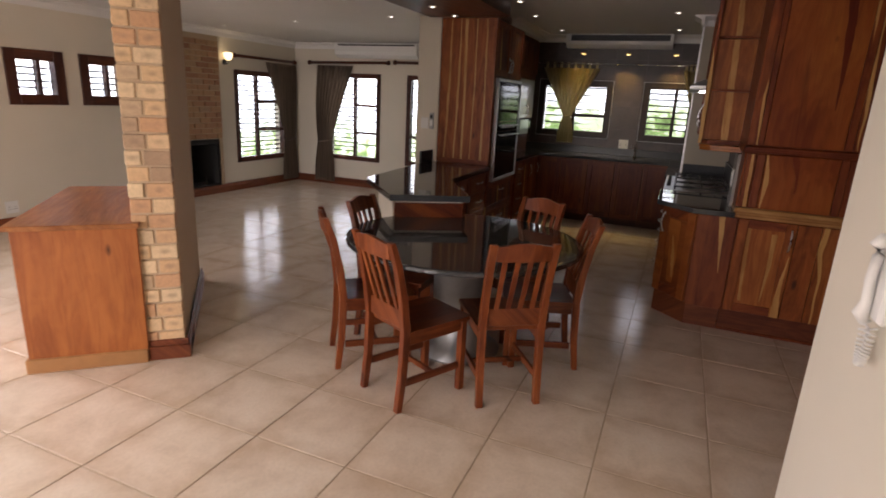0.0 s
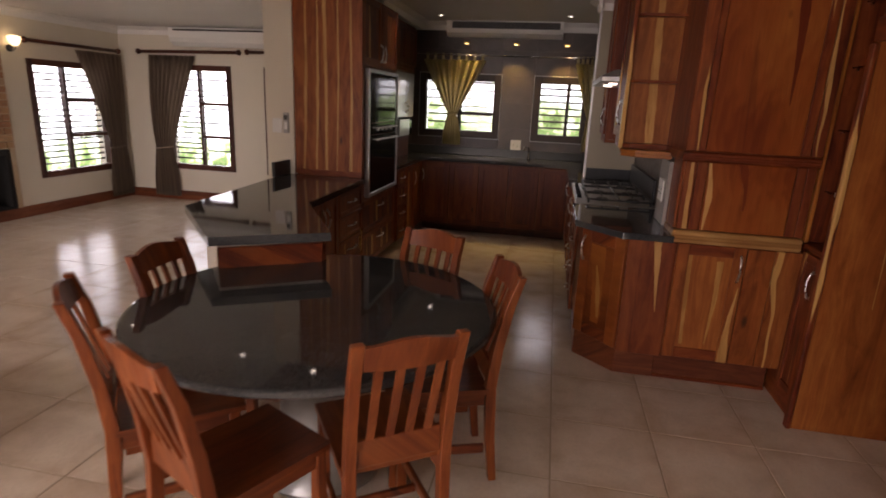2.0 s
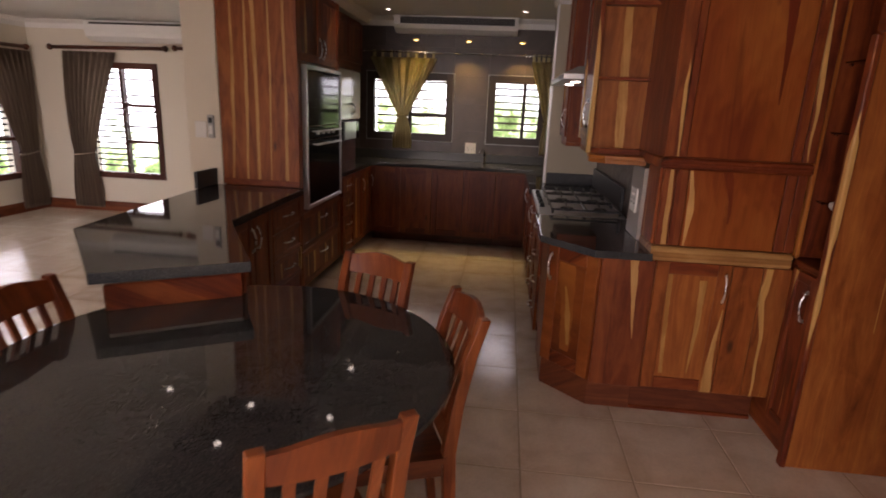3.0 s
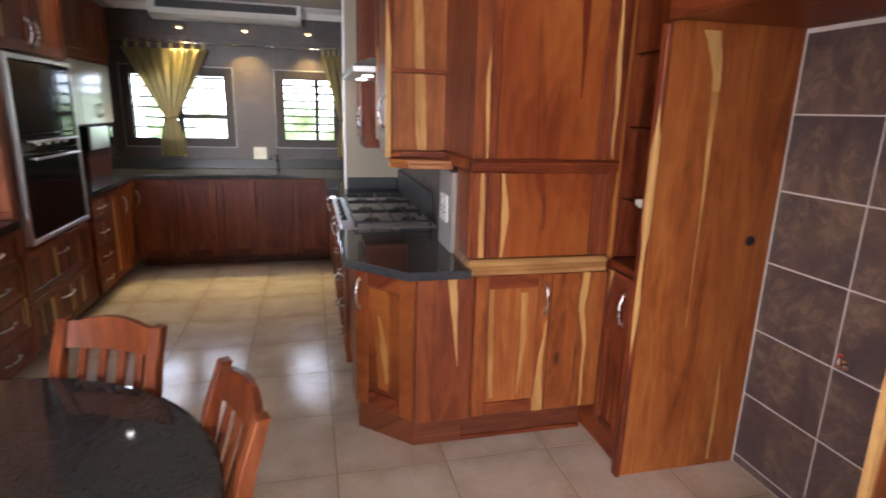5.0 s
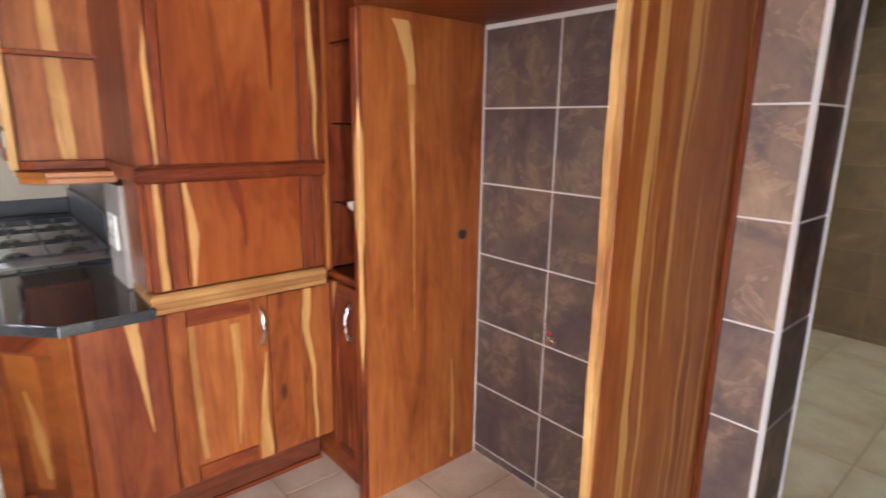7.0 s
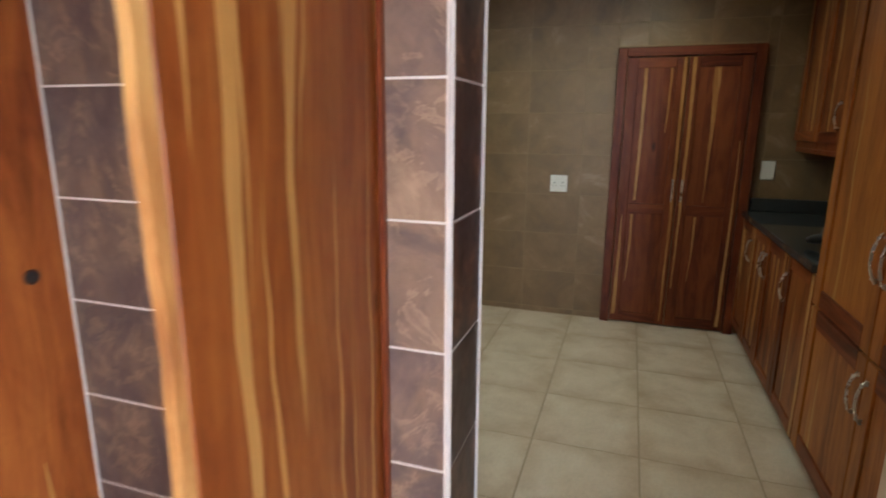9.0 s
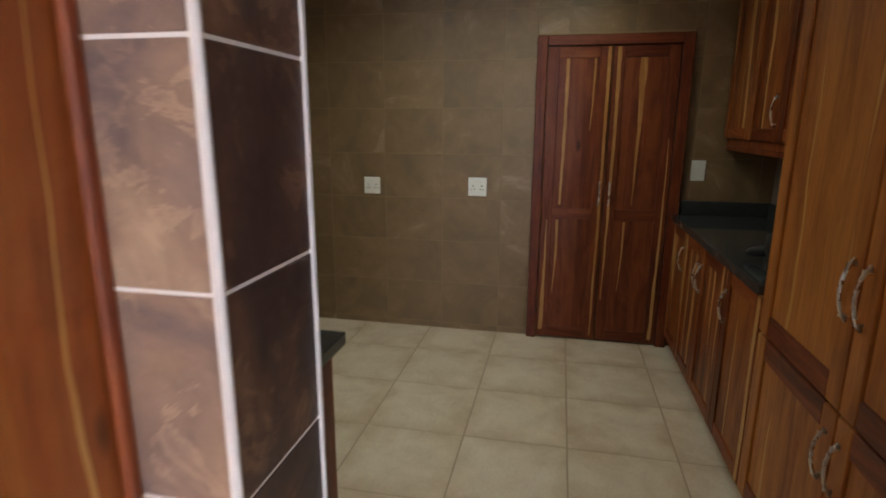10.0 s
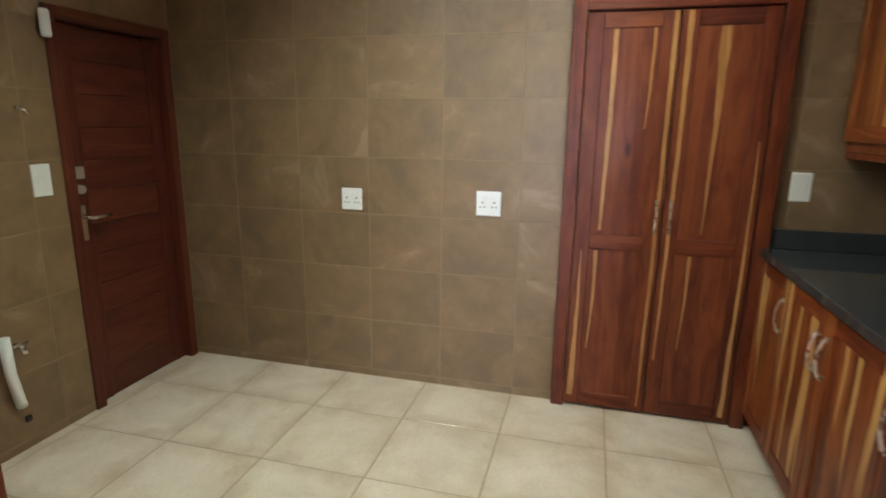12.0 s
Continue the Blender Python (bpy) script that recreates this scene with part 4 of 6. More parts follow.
# gas hob
hob = thing("gas_hob", (0.92, 7.1, 0.905), "stainless steel gas hob with black pan supports", "hob")
bm = bmesh.new()
box(bm, -0.285, 0.27, -0.54, 0.54, 0.001, 0.03, 0.006)
part("tray", bm, STEEL, hob)
for gy in (-0.36, 0.0, 0.36):
    bm = bmesh.new()
    for yy in (-0.155, 0.155):
        box(bm, -0.20, 0.24, gy + yy - 0.006, gy + yy + 0.006, 0.050, 0.063, 0.002)
    for xx in (-0.20, 0.02, 0.235):
        box(bm, xx - 0.006, xx + 0.006, gy - 0.165, gy + 0.165, 0.050, 0.064, 0.002)
    for xx in (-0.09, 0.13):
        for s in (-1, 1):
            box(bm, xx - 0.005, xx + 0.005, gy + s * 0.10 - 0.058, gy + s * 0.10 + 0.058, 0.052, 0.062, 0.002)
    for xx in (-0.195, 0.23):
        for yy in (-0.155, 0.155):
            box(bm, xx - 0.008, xx + 0.008, gy + yy - 0.008, gy + yy + 0.008, 0.029, 0.052)
    part("pan_support", bm, BLACK, hob)
    for xx in (-0.09, 0.13):
        bm = bmesh.new()
        lathe(bm, [(0.055, 0.029), (0.055, 0.036), (0.042, 0.038), (0.042, 0.046), (0.036, 0.049)], 20, (xx, gy))
        part("burner", bm, BLACK, hob)

for k in range(5):
    bm = bmesh.new()
    lathe(bm, [(0.019, 0.0305), (0.019, 0.038), (0.015, 0.040), (0.014, 0.058), (0.010, 0.060)], 14, (-0.25, -0.30 + k * 0.15))
    part("knob", bm, BLACK, hob)

# extractor hood
hd = thing("extractor_hood", (0.97, 7.15, 1.77), "stainless steel extractor hood with two small lamps", "hood")
bm = bmesh.new()
box(bm, -0.25, 0.245, -0.50, 0.48, 0.0, 0.035, 0.003)
prism_pts = [(-0.25, -0.50), (0.245, -0.50), (0.245, 0.48), (-0.25, 0.48)]
lo = [bm.verts.new((x, y, 0.035)) for x, y in prism_pts]
hi = [bm.verts.new((x * 0.8 + 0.05, y * 0.8, 0.085)) for x, y in prism_pts]
for i in range(4):
    bm.faces.new((lo[i], lo[(i + 1) % 4], hi[(i + 1) % 4], hi[i]))
bm.faces.new(hi)
part("canopy", bm, STEEL, hd)
part("flue", one_box(-0.05, 0.24, -0.16, 0.16, 0.086, CEIL - 1.77 - 0.002, 0.003), STEEL, hd)
for yy in (-0.2, 0.2):
    bm = bmesh.new()
    lathe(bm, [(0.03, -0.006), (0.03, -0.001)], 16, (-0.14, yy))
    part("lamp", bm, LAMP_GLOW, hd, "small round halogen lamp")

# wall cabinets beside the hood
wall_unit("wall_cabinet", 0.86, 1.215, 6.22, 6.62, 1.38, CEIL - 0.004, '-x', 1, "wall cabinet with a framed wooden door beside the hood")
wall_unit("wall_cabinet", 0.88, 1.215, 7.68, 8.08, 1.33, CEIL - 0.004, '-x', 1, "wall cabinet with a framed wooden door behind the hood")

# open end shelf with cut-off corner
sh = thing("corner_shelf", (1.0, 6.05, 1.36), "open wooden corner shelf with cut-off shelves", "shelf")
part("back", one_box(-0.14, 0.15, 0.145, 0.165, 0.0, CEIL - 1.365, 0.002), WOOD_GOLD_PLAIN, sh)
part("side", one_box(0.13, 0.149, -0.30, 0.144, 0.0, CEIL - 1.365, 0.002), WOOD, sh)
part("front_stile", one_box(-0.165, -0.141, 0.11, 0.166, 0.0, CEIL - 1.365, 0.002), WOOD, sh)
for z, tk in ((0.0, 0.03), (0.385, 0.018), (0.755, 0.018), (1.08, 0.018)):
    bm = bmesh.new()
    prism(bm, [(-0.14, 0.12), (-0.10, 0.085), (0.129, 0.085), (0.129, 0.144), (-0.14, 0.144)], z + 0.001, z + tk, 0.003)
    part("shelf", bm, WOOD_X, sh)
bm = bmesh.new()
prism(bm, [(-0.155, 0.06), (-0.08, -0.02), (0.13, -0.05), (0.13, 0.16), (-0.155, 0.16)], -0.02, -0.001, 0.004)
prism(bm, [(-0.148, 0.08), (-0.075, 0.0), (0.13, -0.03), (0.13, 0.16), (-0.148, 0.16)], -0.045, -0.021, 0.006)
part("base_moulding", bm, WOOD_AMBER, sh)
streak(sh, (0.015, 0.032), (-0.03, 1.18), (0.05, 0.042, 0.036), 0.1448)

# tall cupboard on the base unit
tall = thing("tall_cupboard", (1.46, 6.02, 0.892), "tall cupboard of boldly figured red-brown wood with mouldings", "cupboard")
part("lower_box", one_box(-0.315, 0.32, -0.29, -0.067, 0.075, 0.445, 0.002), WOOD_PLAIN, tall)
part("upper_box", one_box(-0.335, 0.32, -0.32, 0.30, 0.50, CEIL - 0.892 - 0.003, 0.002), WOOD_PLAIN, tall)
for z0, z1, grow in ((0.0, 0.074, 0.03), (0.445, 0.50, 0.05)):
    bm = bmesh.new()
    h = z1 - z0
    box(bm, -0.315 - grow * 0.6, 0.32, -0.29 - grow, -0.066 if z0 == 0.0 else 0.30, z0 + 0.001, z1 - 0.001, 0.008)
    for k in range(3):
        zz = z0 + h * (0.2 + 0.25 * k)
        box(bm, -0.317 - grow * 0.6, 0.318, -0.293 - grow, -0.28 - grow, zz, zz + h * 0.13, 0.002)
    part("moulding", bm, WOOD_MOULD if z0 == 0.0 else WOOD_X, tall, "reeded pale wooden moulding" if z0 == 0.0 else "reeded red-brown moulding")
part("front_panel", one_box(-0.235, 0.215, -0.327, -0.3205, 0.505, 1.60, 0.002), WOOD_FIG, tall, "wide figured wooden panel")
for a, b in ((-0.335, -0.27), (-0.27, -0.236), (0.216, 0.262), (0.264, 0.32)):
    part("stile", one_box(a, b - 0.002, -0.336, -0.3205, 0.505, 1.62, 0.003), WOOD, tall)
for a, b in ((-0.315, -0.26), (-0.255, -0.205), (-0.2, 0.225), (0.23, 0.275), (0.278, 0.32)):
    part("lower_board", one_box(a, b, -0.305, -0.2905, 0.077, 0.444, 0.003), WOOD_FIG if b - a > 0.3 else WOOD_PLAIN, tall)
streak(tall, (-0.275, 0.08), (-0.285, 0.442), (0.026, 0.022, 0.016), -0.3052)
streak(tall, (-0.185, 0.08), (-0.205 + 0.012, 0.442), (0.008, 0.030, 0.014), -0.3052, 0.012)
# dark heartwood veins in the wide panels
for lo_, hi_, ws, y_, bow_ in (((0.120, 0.75), (0.075, 1.597), (0.004, 0.046, 0.050), -0.3272, 0.012), ((0.0, 0.20), (-0.03, 0.442), (0.010, 0.020, 0.045), -0.3052, 0.012)):
    streak(tall, lo_, hi_, ws, y_, bow_, None, "heartwood_vein", WOOD_HEART, "dark red heartwood vein")
# side board
part("side_board", one_box(-0.33, -0.3155, -0.28, -0.068, 0.077, 0.443, 0.002), WOOD, tall)

# niche with glass shelves and a small cabinet
ni = thing("niche_cabinet", (2.10, 5.70, 0), "narrow wooden niche cabinet with glass shelves above a small door", "cabinet")
part("body", one_box(-0.28, 0.30, -0.19, 0.22, 0.12, 0.915, 0.002), WOOD_PLAIN, ni)
part("plinth", one_box(-0.27, 0.30, -0.19, 0.22, 0.0, 0.12, 0.002), WOOD_Y, ni)
part("niche_top", one_box(-0.30, 0.30, -0.20, 0.03, 0.917, 0.945, 0.004), WOOD_Y, ni)
shaker_door(ni, pose(-0.281, 0.02, 0.13, 0, 0, -90), 0.215, 0.775, (0.17, 0.63), (), 0.05)
part("side", one_box(-0.295, 0.30, 0.035, 0.055, 0.95, CEIL - 0.004, 0.002), WOOD, ni)
part("side_edge", one_box(-0.315, -0.296, 0.0, 0.055, 0.95, CEIL - 0.004, 0.003), WOOD_AMBER, ni)
part("back", one_box(0.02, 0.04, -0.19, 0.034, 0.95, CEIL - 0.004, 0.002), WOOD_PLAIN, ni)
for z in (1.22, 1.53, 1.83, 2.13):
    part("glass_shelf", one_box(-0.26, 0.018, -0.185, 0.033, z, z + 0.006, 0.001), SHELF_GLASS, ni).visible_shadow = False
    bm = bmesh.new()
    tube(bm, [(-0.24, 0.034, z - 0.006), (-0.24, 0.012, z - 0.006)], 0.005, 8)
    part("shelf_pin", bm, CHROME, ni)
bm = bmesh.new()
box(bm, 1.83, 1.87, 5.535, 5.60, 1.205, 1.24, 0.006)
box(bm, 1.838, 1.862, 5.60, 5.625, 1.21, 1.235, 0.004)
solid("plug_adapter", bm, WHITE_PLASTIC, "small white plug adapter on a glass shelf", "adapter")

# fridge surround
fs = thing("fridge_surround", (2.10, 4.96, 0), "wooden surround of the empty fridge recess with a live edge board", "surround")
part("side_panel", one_box(-0.30, 0.298, 0.485, 0.515, 0.0, CEIL - 0.004, 0.004), WOOD_ORANGE, fs)
streak(fs, (-0.065, 0.70), (-0.085, 1.70), (0.003, 0.010, 0.030), 0.4848, 0.004)
streak(fs, (-0.085, 1.68), (-0.13, 1.90), (0.028, 0.045, 0.09), 0.4845, 0.01)
streak(fs, (0.15, 0.03), (0.14, 0.52), (0.012, 0.022, 0.003), 0.4848, 0.006)
part("front_edge", one_box(-0.325, -0.3005, 0.475, 0.52, 0.0, 1.915, 0.005), WOOD, fs)
bm = bmesh.new()
box(bm, -0.325, 0.286, -0.556, -0.528, 0.0, CEIL - 0.004, 0.003)
part("side_panel", bm, WOOD_STRIPED, fs)
bm = bmesh.new()
steps = 40
pts = []
for k in range(steps + 1):
    z = k * (CEIL - 0.01) / steps
    pts.append((-0.345 - 0.016 * noise.noise(Vector((z * 2.3, 3.1, 0))) - 0.006 * noise.noise(Vector((z * 11, 1.1, 0))), z))
ring = []
for xx, z in pts:
    ring.append([bm.verts.new((-0.3255, -0.554, z)), bm.verts.new((xx, -0.551, z)), bm.verts.new((xx - 0.004, -0.535, z)), bm.verts.new((-0.3255, -0.528, z))])
for a, b in zip(ring, ring[1:]):
    for k in range(4):
        bm.faces.new((a[k], a[(k + 1) % 4], b[(k + 1) % 4], b[k]))
bm.faces.new(ring[0])
bm.faces.new(ring[-1][::-1])
part("live_edge", bm, LIVE_EDGE, fs, "pale wavy live edge of the board")
part("edge_moulding", one_box(0.262, 0.289, -0.572, -0.557, 0.0, CEIL - 0.004, 0.006), WOOD_PLAIN, fs)
part("top_box", one_box(-0.30, 0.298, -0.498, 0.484, 1.93, CEIL - 0.004, 0.002), WOOD_PLAIN, fs)
part("top_rail", one_box(-0.335, -0.302, -0.498, 0.474, 1.92, 2.02, 0.005), WOOD_Y, fs)
for k in range(2):
    shaker_door(fs, pose(-0.301, 0.474 - 0.486 * k, 2.03, 0, 0, -90), 0.484, 0.5, None)
bm = bmesh.new()
lathe(bm, [(0.018, 0), (0.018, 0.006)], 16)
bmesh.ops.transform(bm, matrix=pose(2.404, 5.02, 0.70, 0, -90, 0), verts=bm.verts)
tube(bm, [(2.40, 5.02, 0.70), (2.365, 5.02, 0.70)], 0.009, 10)
tube(bm, [(2.372, 5.02, 0.69), (2.372, 5.02, 0.735)], 0.007, 8)
solid("water_valve", bm, CHROME, "small chrome water valve on the recess tiles", "valve")
bm = bmesh.new()
tube(bm, [(2.372, 5.02, 0.736), (2.372, 5.02, 0.746)], 0.010, 10)
solid("valve_cap", bm, plain("red_plastic", (0.5, 0.04, 0.03), 0.4), "small red cap of the water valve", "cap")

bm = bmesh.new()
tube(bm, [(0.019 * math.cos(a), 0, 0.019 * math.sin(a)) for a in [2 * math.pi * k / 20 for k in range(21)]], 0.004, 6, False)
ch = thing("cable_hole", (2.29, 5.4435, 1.08), "round dark cable hole in the wooden side panel", "cable hole")
part("rim", bm, WOOD_DARK, ch)
bm = bmesh.new()
tube(bm, [(0, 0.0, 0), (0, -0.002, 0)], 0.017, 20)
part("hole", bm, BLACK, ch)

# =====================  KITCHEN, FAR SIDE AND OVEN SIDE  =====================
for k in range(5):
    base_unit("base_cabinet", -1.13 + k * 0.36, -1.13 + (k + 1) * 0.36, 9.20, 9.72, '-y', 1, "dark red-brown wooden base cabinet below the window", kick=0.14, face=WOOD_DOOR, handles=False)
slab("worktop", [(-1.72, 9.13), (1.215, 9.13), (1.215, KIT_Y - 0.003), (-1.72, KIT_Y - 0.003)], 0.892, COUNTER, "black granite worktop below the kitchen windows")
bm = bmesh.new()
box(bm, -1.72, 1.21, KIT_Y - 0.024, KIT_Y - 0.003, COUNTER + 0.001, COUNTER + 0.10, 0.003)
solid("upstand", bm, GRANITE_HONED, "black granite upstand below the windows", "upstand")
tp = thing("kitchen_tap", (0.15, 9.62, COUNTER + 0.001), "chrome kitchen tap behind the sink", "tap")
bm = bmesh.new()
lathe(bm, [(0.025, 0), (0.025, 0.01), (0.014, 0.02), (0.012, 0.08), (0.008, 0.085)], 16)
part("base", bm, CHROME, tp)
bm = bmesh.new()
tube(bm, [(0, 0, 0.08), (0, 0, 0.13), (-0.02, -0.04, 0.16), (-0.05, -0.10, 0.15), (-0.06, -0.13, 0.12)], 0.008, 10)
part("spout", bm, CHROME, tp)

for k in range(3):
    base_unit("base_cabinet", -1.70, -1.13, 8.07 + k * 0.37, 8.07 + (k + 1) * 0.37, '+x', 1 if k else 0, "dark red-brown wooden base cabinet beside the ovens", drawers=0 if k else 4, kick=0.12)
slab("worktop", [(-1.72, 8.06), (-1.09, 8.06), (-1.09, 9.125), (-1.72, 9.125)], 0.892, COUNTER, "black granite worktop beside the ovens")

# oven tower
ov = thing("oven_cupboard", (-1.42, 7.53, 0), "tall wooden oven cupboard with long sapwood streaks", "cupboard")
part("body", one_box(-0.30, 0.27, -0.505, 0.51, 0.10, 2.395, 0.002), WOOD_PLAIN, ov)
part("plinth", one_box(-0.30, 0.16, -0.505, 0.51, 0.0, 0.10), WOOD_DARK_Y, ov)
part("end_panel", one_box(-0.305, 0.295, -0.53, -0.506, 0.934, 2.396, 0.004), WOOD_ORANGE, ov, "end panel of vertical boards with pale streaks")
for sx, lean, ws in ((-0.22, 0.03, (0.018, 0.026, 0.012)), (-0.11, 0.02, (0.014, 0.024, 0.008)), (-0.02, -0.015, (0.02, 0.026, 0.03)), (0.075, 0.01, (0.006, 0.016, 0.012)), (0.20, -0.01, (0.026, 0.018, 0.02))):
    streak(ov, (sx, 0.978), (sx + lean, 2.39), ws, -0.5302, 0.008)
part("rail", one_box(-0.305, 0.295, -0.537, -0.531, 0.934, 0.975, 0.003), WOOD_X, ov)
for k in range(2):
    shaker_door(ov, pose(0.271, -0.50 + 0.505 * k, 1.85, 0, 0, 90), 0.503, 0.54, (0.46 if k == 0 else 0.045, 0.12))
for k in range(2):
    shaker_door(ov, pose(0.271, -0.50, 0.12 + k * 0.30, 0, 0, 90), 1.008, 0.295, (0.5, 0.2), (), 0.05, name="drawer", horizontal=True, hlen=0.18)

ovn = thing("double_oven", (-1.12, 7.58, 0.74), "black glass double oven in a steel frame", "oven")
bm = bmesh.new()
for a, b, z0, z1 in ((-0.44, -0.415, 0, 1.09), (0.415, 0.44, 0, 1.09), (-0.415, 0.415, 0, 0.03), (-0.415, 0.415, 1.06, 1.09)):
    box(bm, -0.03, 0.012, a, b, z0, z1, 0.003)
part("frame", bm, STEEL, ovn)
part("upper_door", one_box(-0.028, 0.002, -0.414, 0.414, 0.64, 1.058, 0.004), BLACKGLASS, ovn)
part("control_panel", one_box(-0.028, 0.0, -0.414, 0.414, 0.54, 0.635, 0.004), BLACKGLASS, ovn)
part("lower_door", one_box(-0.028, 0.002, -0.414, 0.414, 0.032, 0.535, 0.004), BLACKGLASS, ovn)
for z in (0.60, 0.50):
    bm = bmesh.new()
    tube(bm, [(0.045, -0.32, z), (0.045, 0.32, z)], 0.009, 10)
    tube(bm, [(0.0, -0.30, z), (0.045, -0.30, z)], 0.006, 8)
    tube(bm, [(0.0, 0.30, z), (0.045, 0.30, z)], 0.006, 8)
    part("door_handle", bm, STEEL, ovn)
for k in range(4):
    bm = bmesh.new()
    tube(bm, [(0.0, -0.2 + 0.13 * k, 0.585), (0.022, -0.2 + 0.13 * k, 0.585)], 0.016, 14)
    part("knob", bm, STEEL, ovn)

for k in range(3):
    wall_unit("wall_cabinet", -1.72, -1.35, 8.07 + k * 0.51, 8.07 + (k + 1) * 0.51, 1.95, CEIL - 0.10, '+x', 1, "dark wooden wall cabinet in the row beside the ovens", False, face=WOOD_DOOR)
gu = thing("glass_cabinet", (-1.57, 8.835, 1.38), "wall cabinet with glossy pale glass doors", "cabinet")
part("body", one_box(-0.15, 0.20, -0.76, 0.76, 0, 0.535, 0.002), WOOD_PLAIN, gu)
PALE_GLASS = plain("frosted_glass", (0.55, 0.52, 0.46), 0.15)
for k in range(4):
    d = part("door", one_box(0.201, 0.218, -0.758 + 0.38 * k, -0.382 + 0.38 * k, 0.01, 0.525, 0.003), [PALE_GLASS], gu)
    bow_handle(d, pose(0.219, (-0.415 if k % 2 == 0 else -0.725) + 0.38 * k, 0.12, 0, 0, 90), 0.12)
mw = thing("microwave", (-1.49, 9.10, COUNTER + 0.24), "steel-fronted microwave on a bracket below the glass cabinet", "microwave")
part("case", one_box(-0.2, 0.16, -0.28, 0.28, 0.0, 0.20, 0.005), BLACK, mw)
part("door", one_box(0.161, 0.18, -0.28, 0.16, 0.005, 0.195, 0.004), STEEL, mw)
part("control_panel", one_box(0.161, 0.178, 0.165, 0.28, 0.005, 0.195, 0.003), BLACKGLASS, mw)
part("bracket", one_box(-0.2, 0.14, -0.27, 0.27, -0.24, -0.001, 0.002), WOOD_DARK_Y, mw)

# bar and drawers
slab("worktop", [(-1.655, 5.40), (-1.095, 4.785), (-0.605, 5.08), (-1.05, 5.78), (-1.09, 6.985), (-1.80, 6.985)], 0.885, COUNTER, "dark green-black granite bar top, polished and angled")
bar = thing("bar_counter", (-1.19, 5.48, 0), "angled wooden bar counter with a plastered back", "bar")
bm = bmesh.new()
prism(bm, [(-0.38, -0.02), (0.08, -0.60), (0.50, -0.32), (0.12, 0.28), (-0.10, 0.28)], 0.0, 0.883)
part("body", bm, PLASTER, bar, "cream plastered side")
ux, uy = 0.42, 0.28
ul = math.hypot(ux, uy)
ba = math.degrees(math.atan2(uy, ux))
bm = bmesh.new()
box(bm, 0.0, ul, -0.022, -0.002, 0.02, 0.70, 0.003)
box(bm, 0.0, ul, -0.030, -0.002, 0.72, 0.86, 0.006, mi=1)
bmesh.ops.transform(bm, matrix=pose(0.08, -0.60, 0, 0, 0, ba), verts=bm.verts)
part("front_panel", bm, [WOOD_PLAIN, WOOD_X], bar, "red-brown wooden front with a deep top rail")
ba2 = math.degrees(math.atan2(0.60, -0.38))
bm = bmesh.new()
box(bm, 0.0, 0.70, -0.02, -0.002, 0.0, 0.88, 0.003)
bmesh.ops.transform(bm, matrix=pose(0.50, -0.32, 0, 0, 0, ba2), verts=bm.verts)
part("side_panel", bm, WOOD, bar)
dr = thing("drawer_cabinet", (-1.43, 6.45, 0), "wooden drawer cabinet below the bar top with steel handles", "cabinet")
part("body", one_box(-0.30, 0.30, -0.56, 0.53, 0.10, 0.883, 0.002), WOOD_PLAIN, dr)
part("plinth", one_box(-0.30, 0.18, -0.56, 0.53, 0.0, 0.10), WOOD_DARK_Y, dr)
for k in range(4):
    shaker_door(dr, pose(0.301, 0.0, 0.11 + k * 0.192, 0, 0, 90), 0.52, 0.188, (0.26, 0.10), (), 0.035, name="drawer", horizontal=True, hlen=0.17)
for k in range(2):
    shaker_door(dr, pose(0.301, -0.55 + 0.275 * k, 0.11, 0, 0, 90), 0.272, 0.765, (0.235 if k == 0 else 0.035, 0.62))
bm = bmesh.new()
box(bm, -1.79, -1.765, 6.70, 6.985, COUNTER + 0.001, COUNTER + 0.12, 0.003)
solid("upstand", bm, GRANITE_HONED, "short granite upstand at the wall end", "upstand")


# =====================  DINING TABLE AND CHAIRS  =====================
tb = thing("round_table", (-0.455, 4.59, 0), "round black granite dining table on a metal drum", "table")
bm = bmesh.new()
lathe(bm, [(0.722, 0.726), (0.732, 0.729), (0.738, 0.736), (0.738, 0.750), (0.732, 0.756), (0.722, 0.758)], 72)
top_mesh = part("tabletop", bm, GRANITE, tb)
for f in top_mesh.data.polygons:
    f.use_smooth = False
bm = bmesh.new()
lathe(bm, [(0.27, 0.0), (0.275, 0.02), (0.20, 0.05), (0.175, 0.30), (0.18, 0.55), (0.215, 0.60), (0.22, 0.64), (0.20, 0.66), (0.235, 0.715), (0.235, 0.725)], 40)
part("drum", bm, BASE_METAL, tb, "mottled grey metal drum")


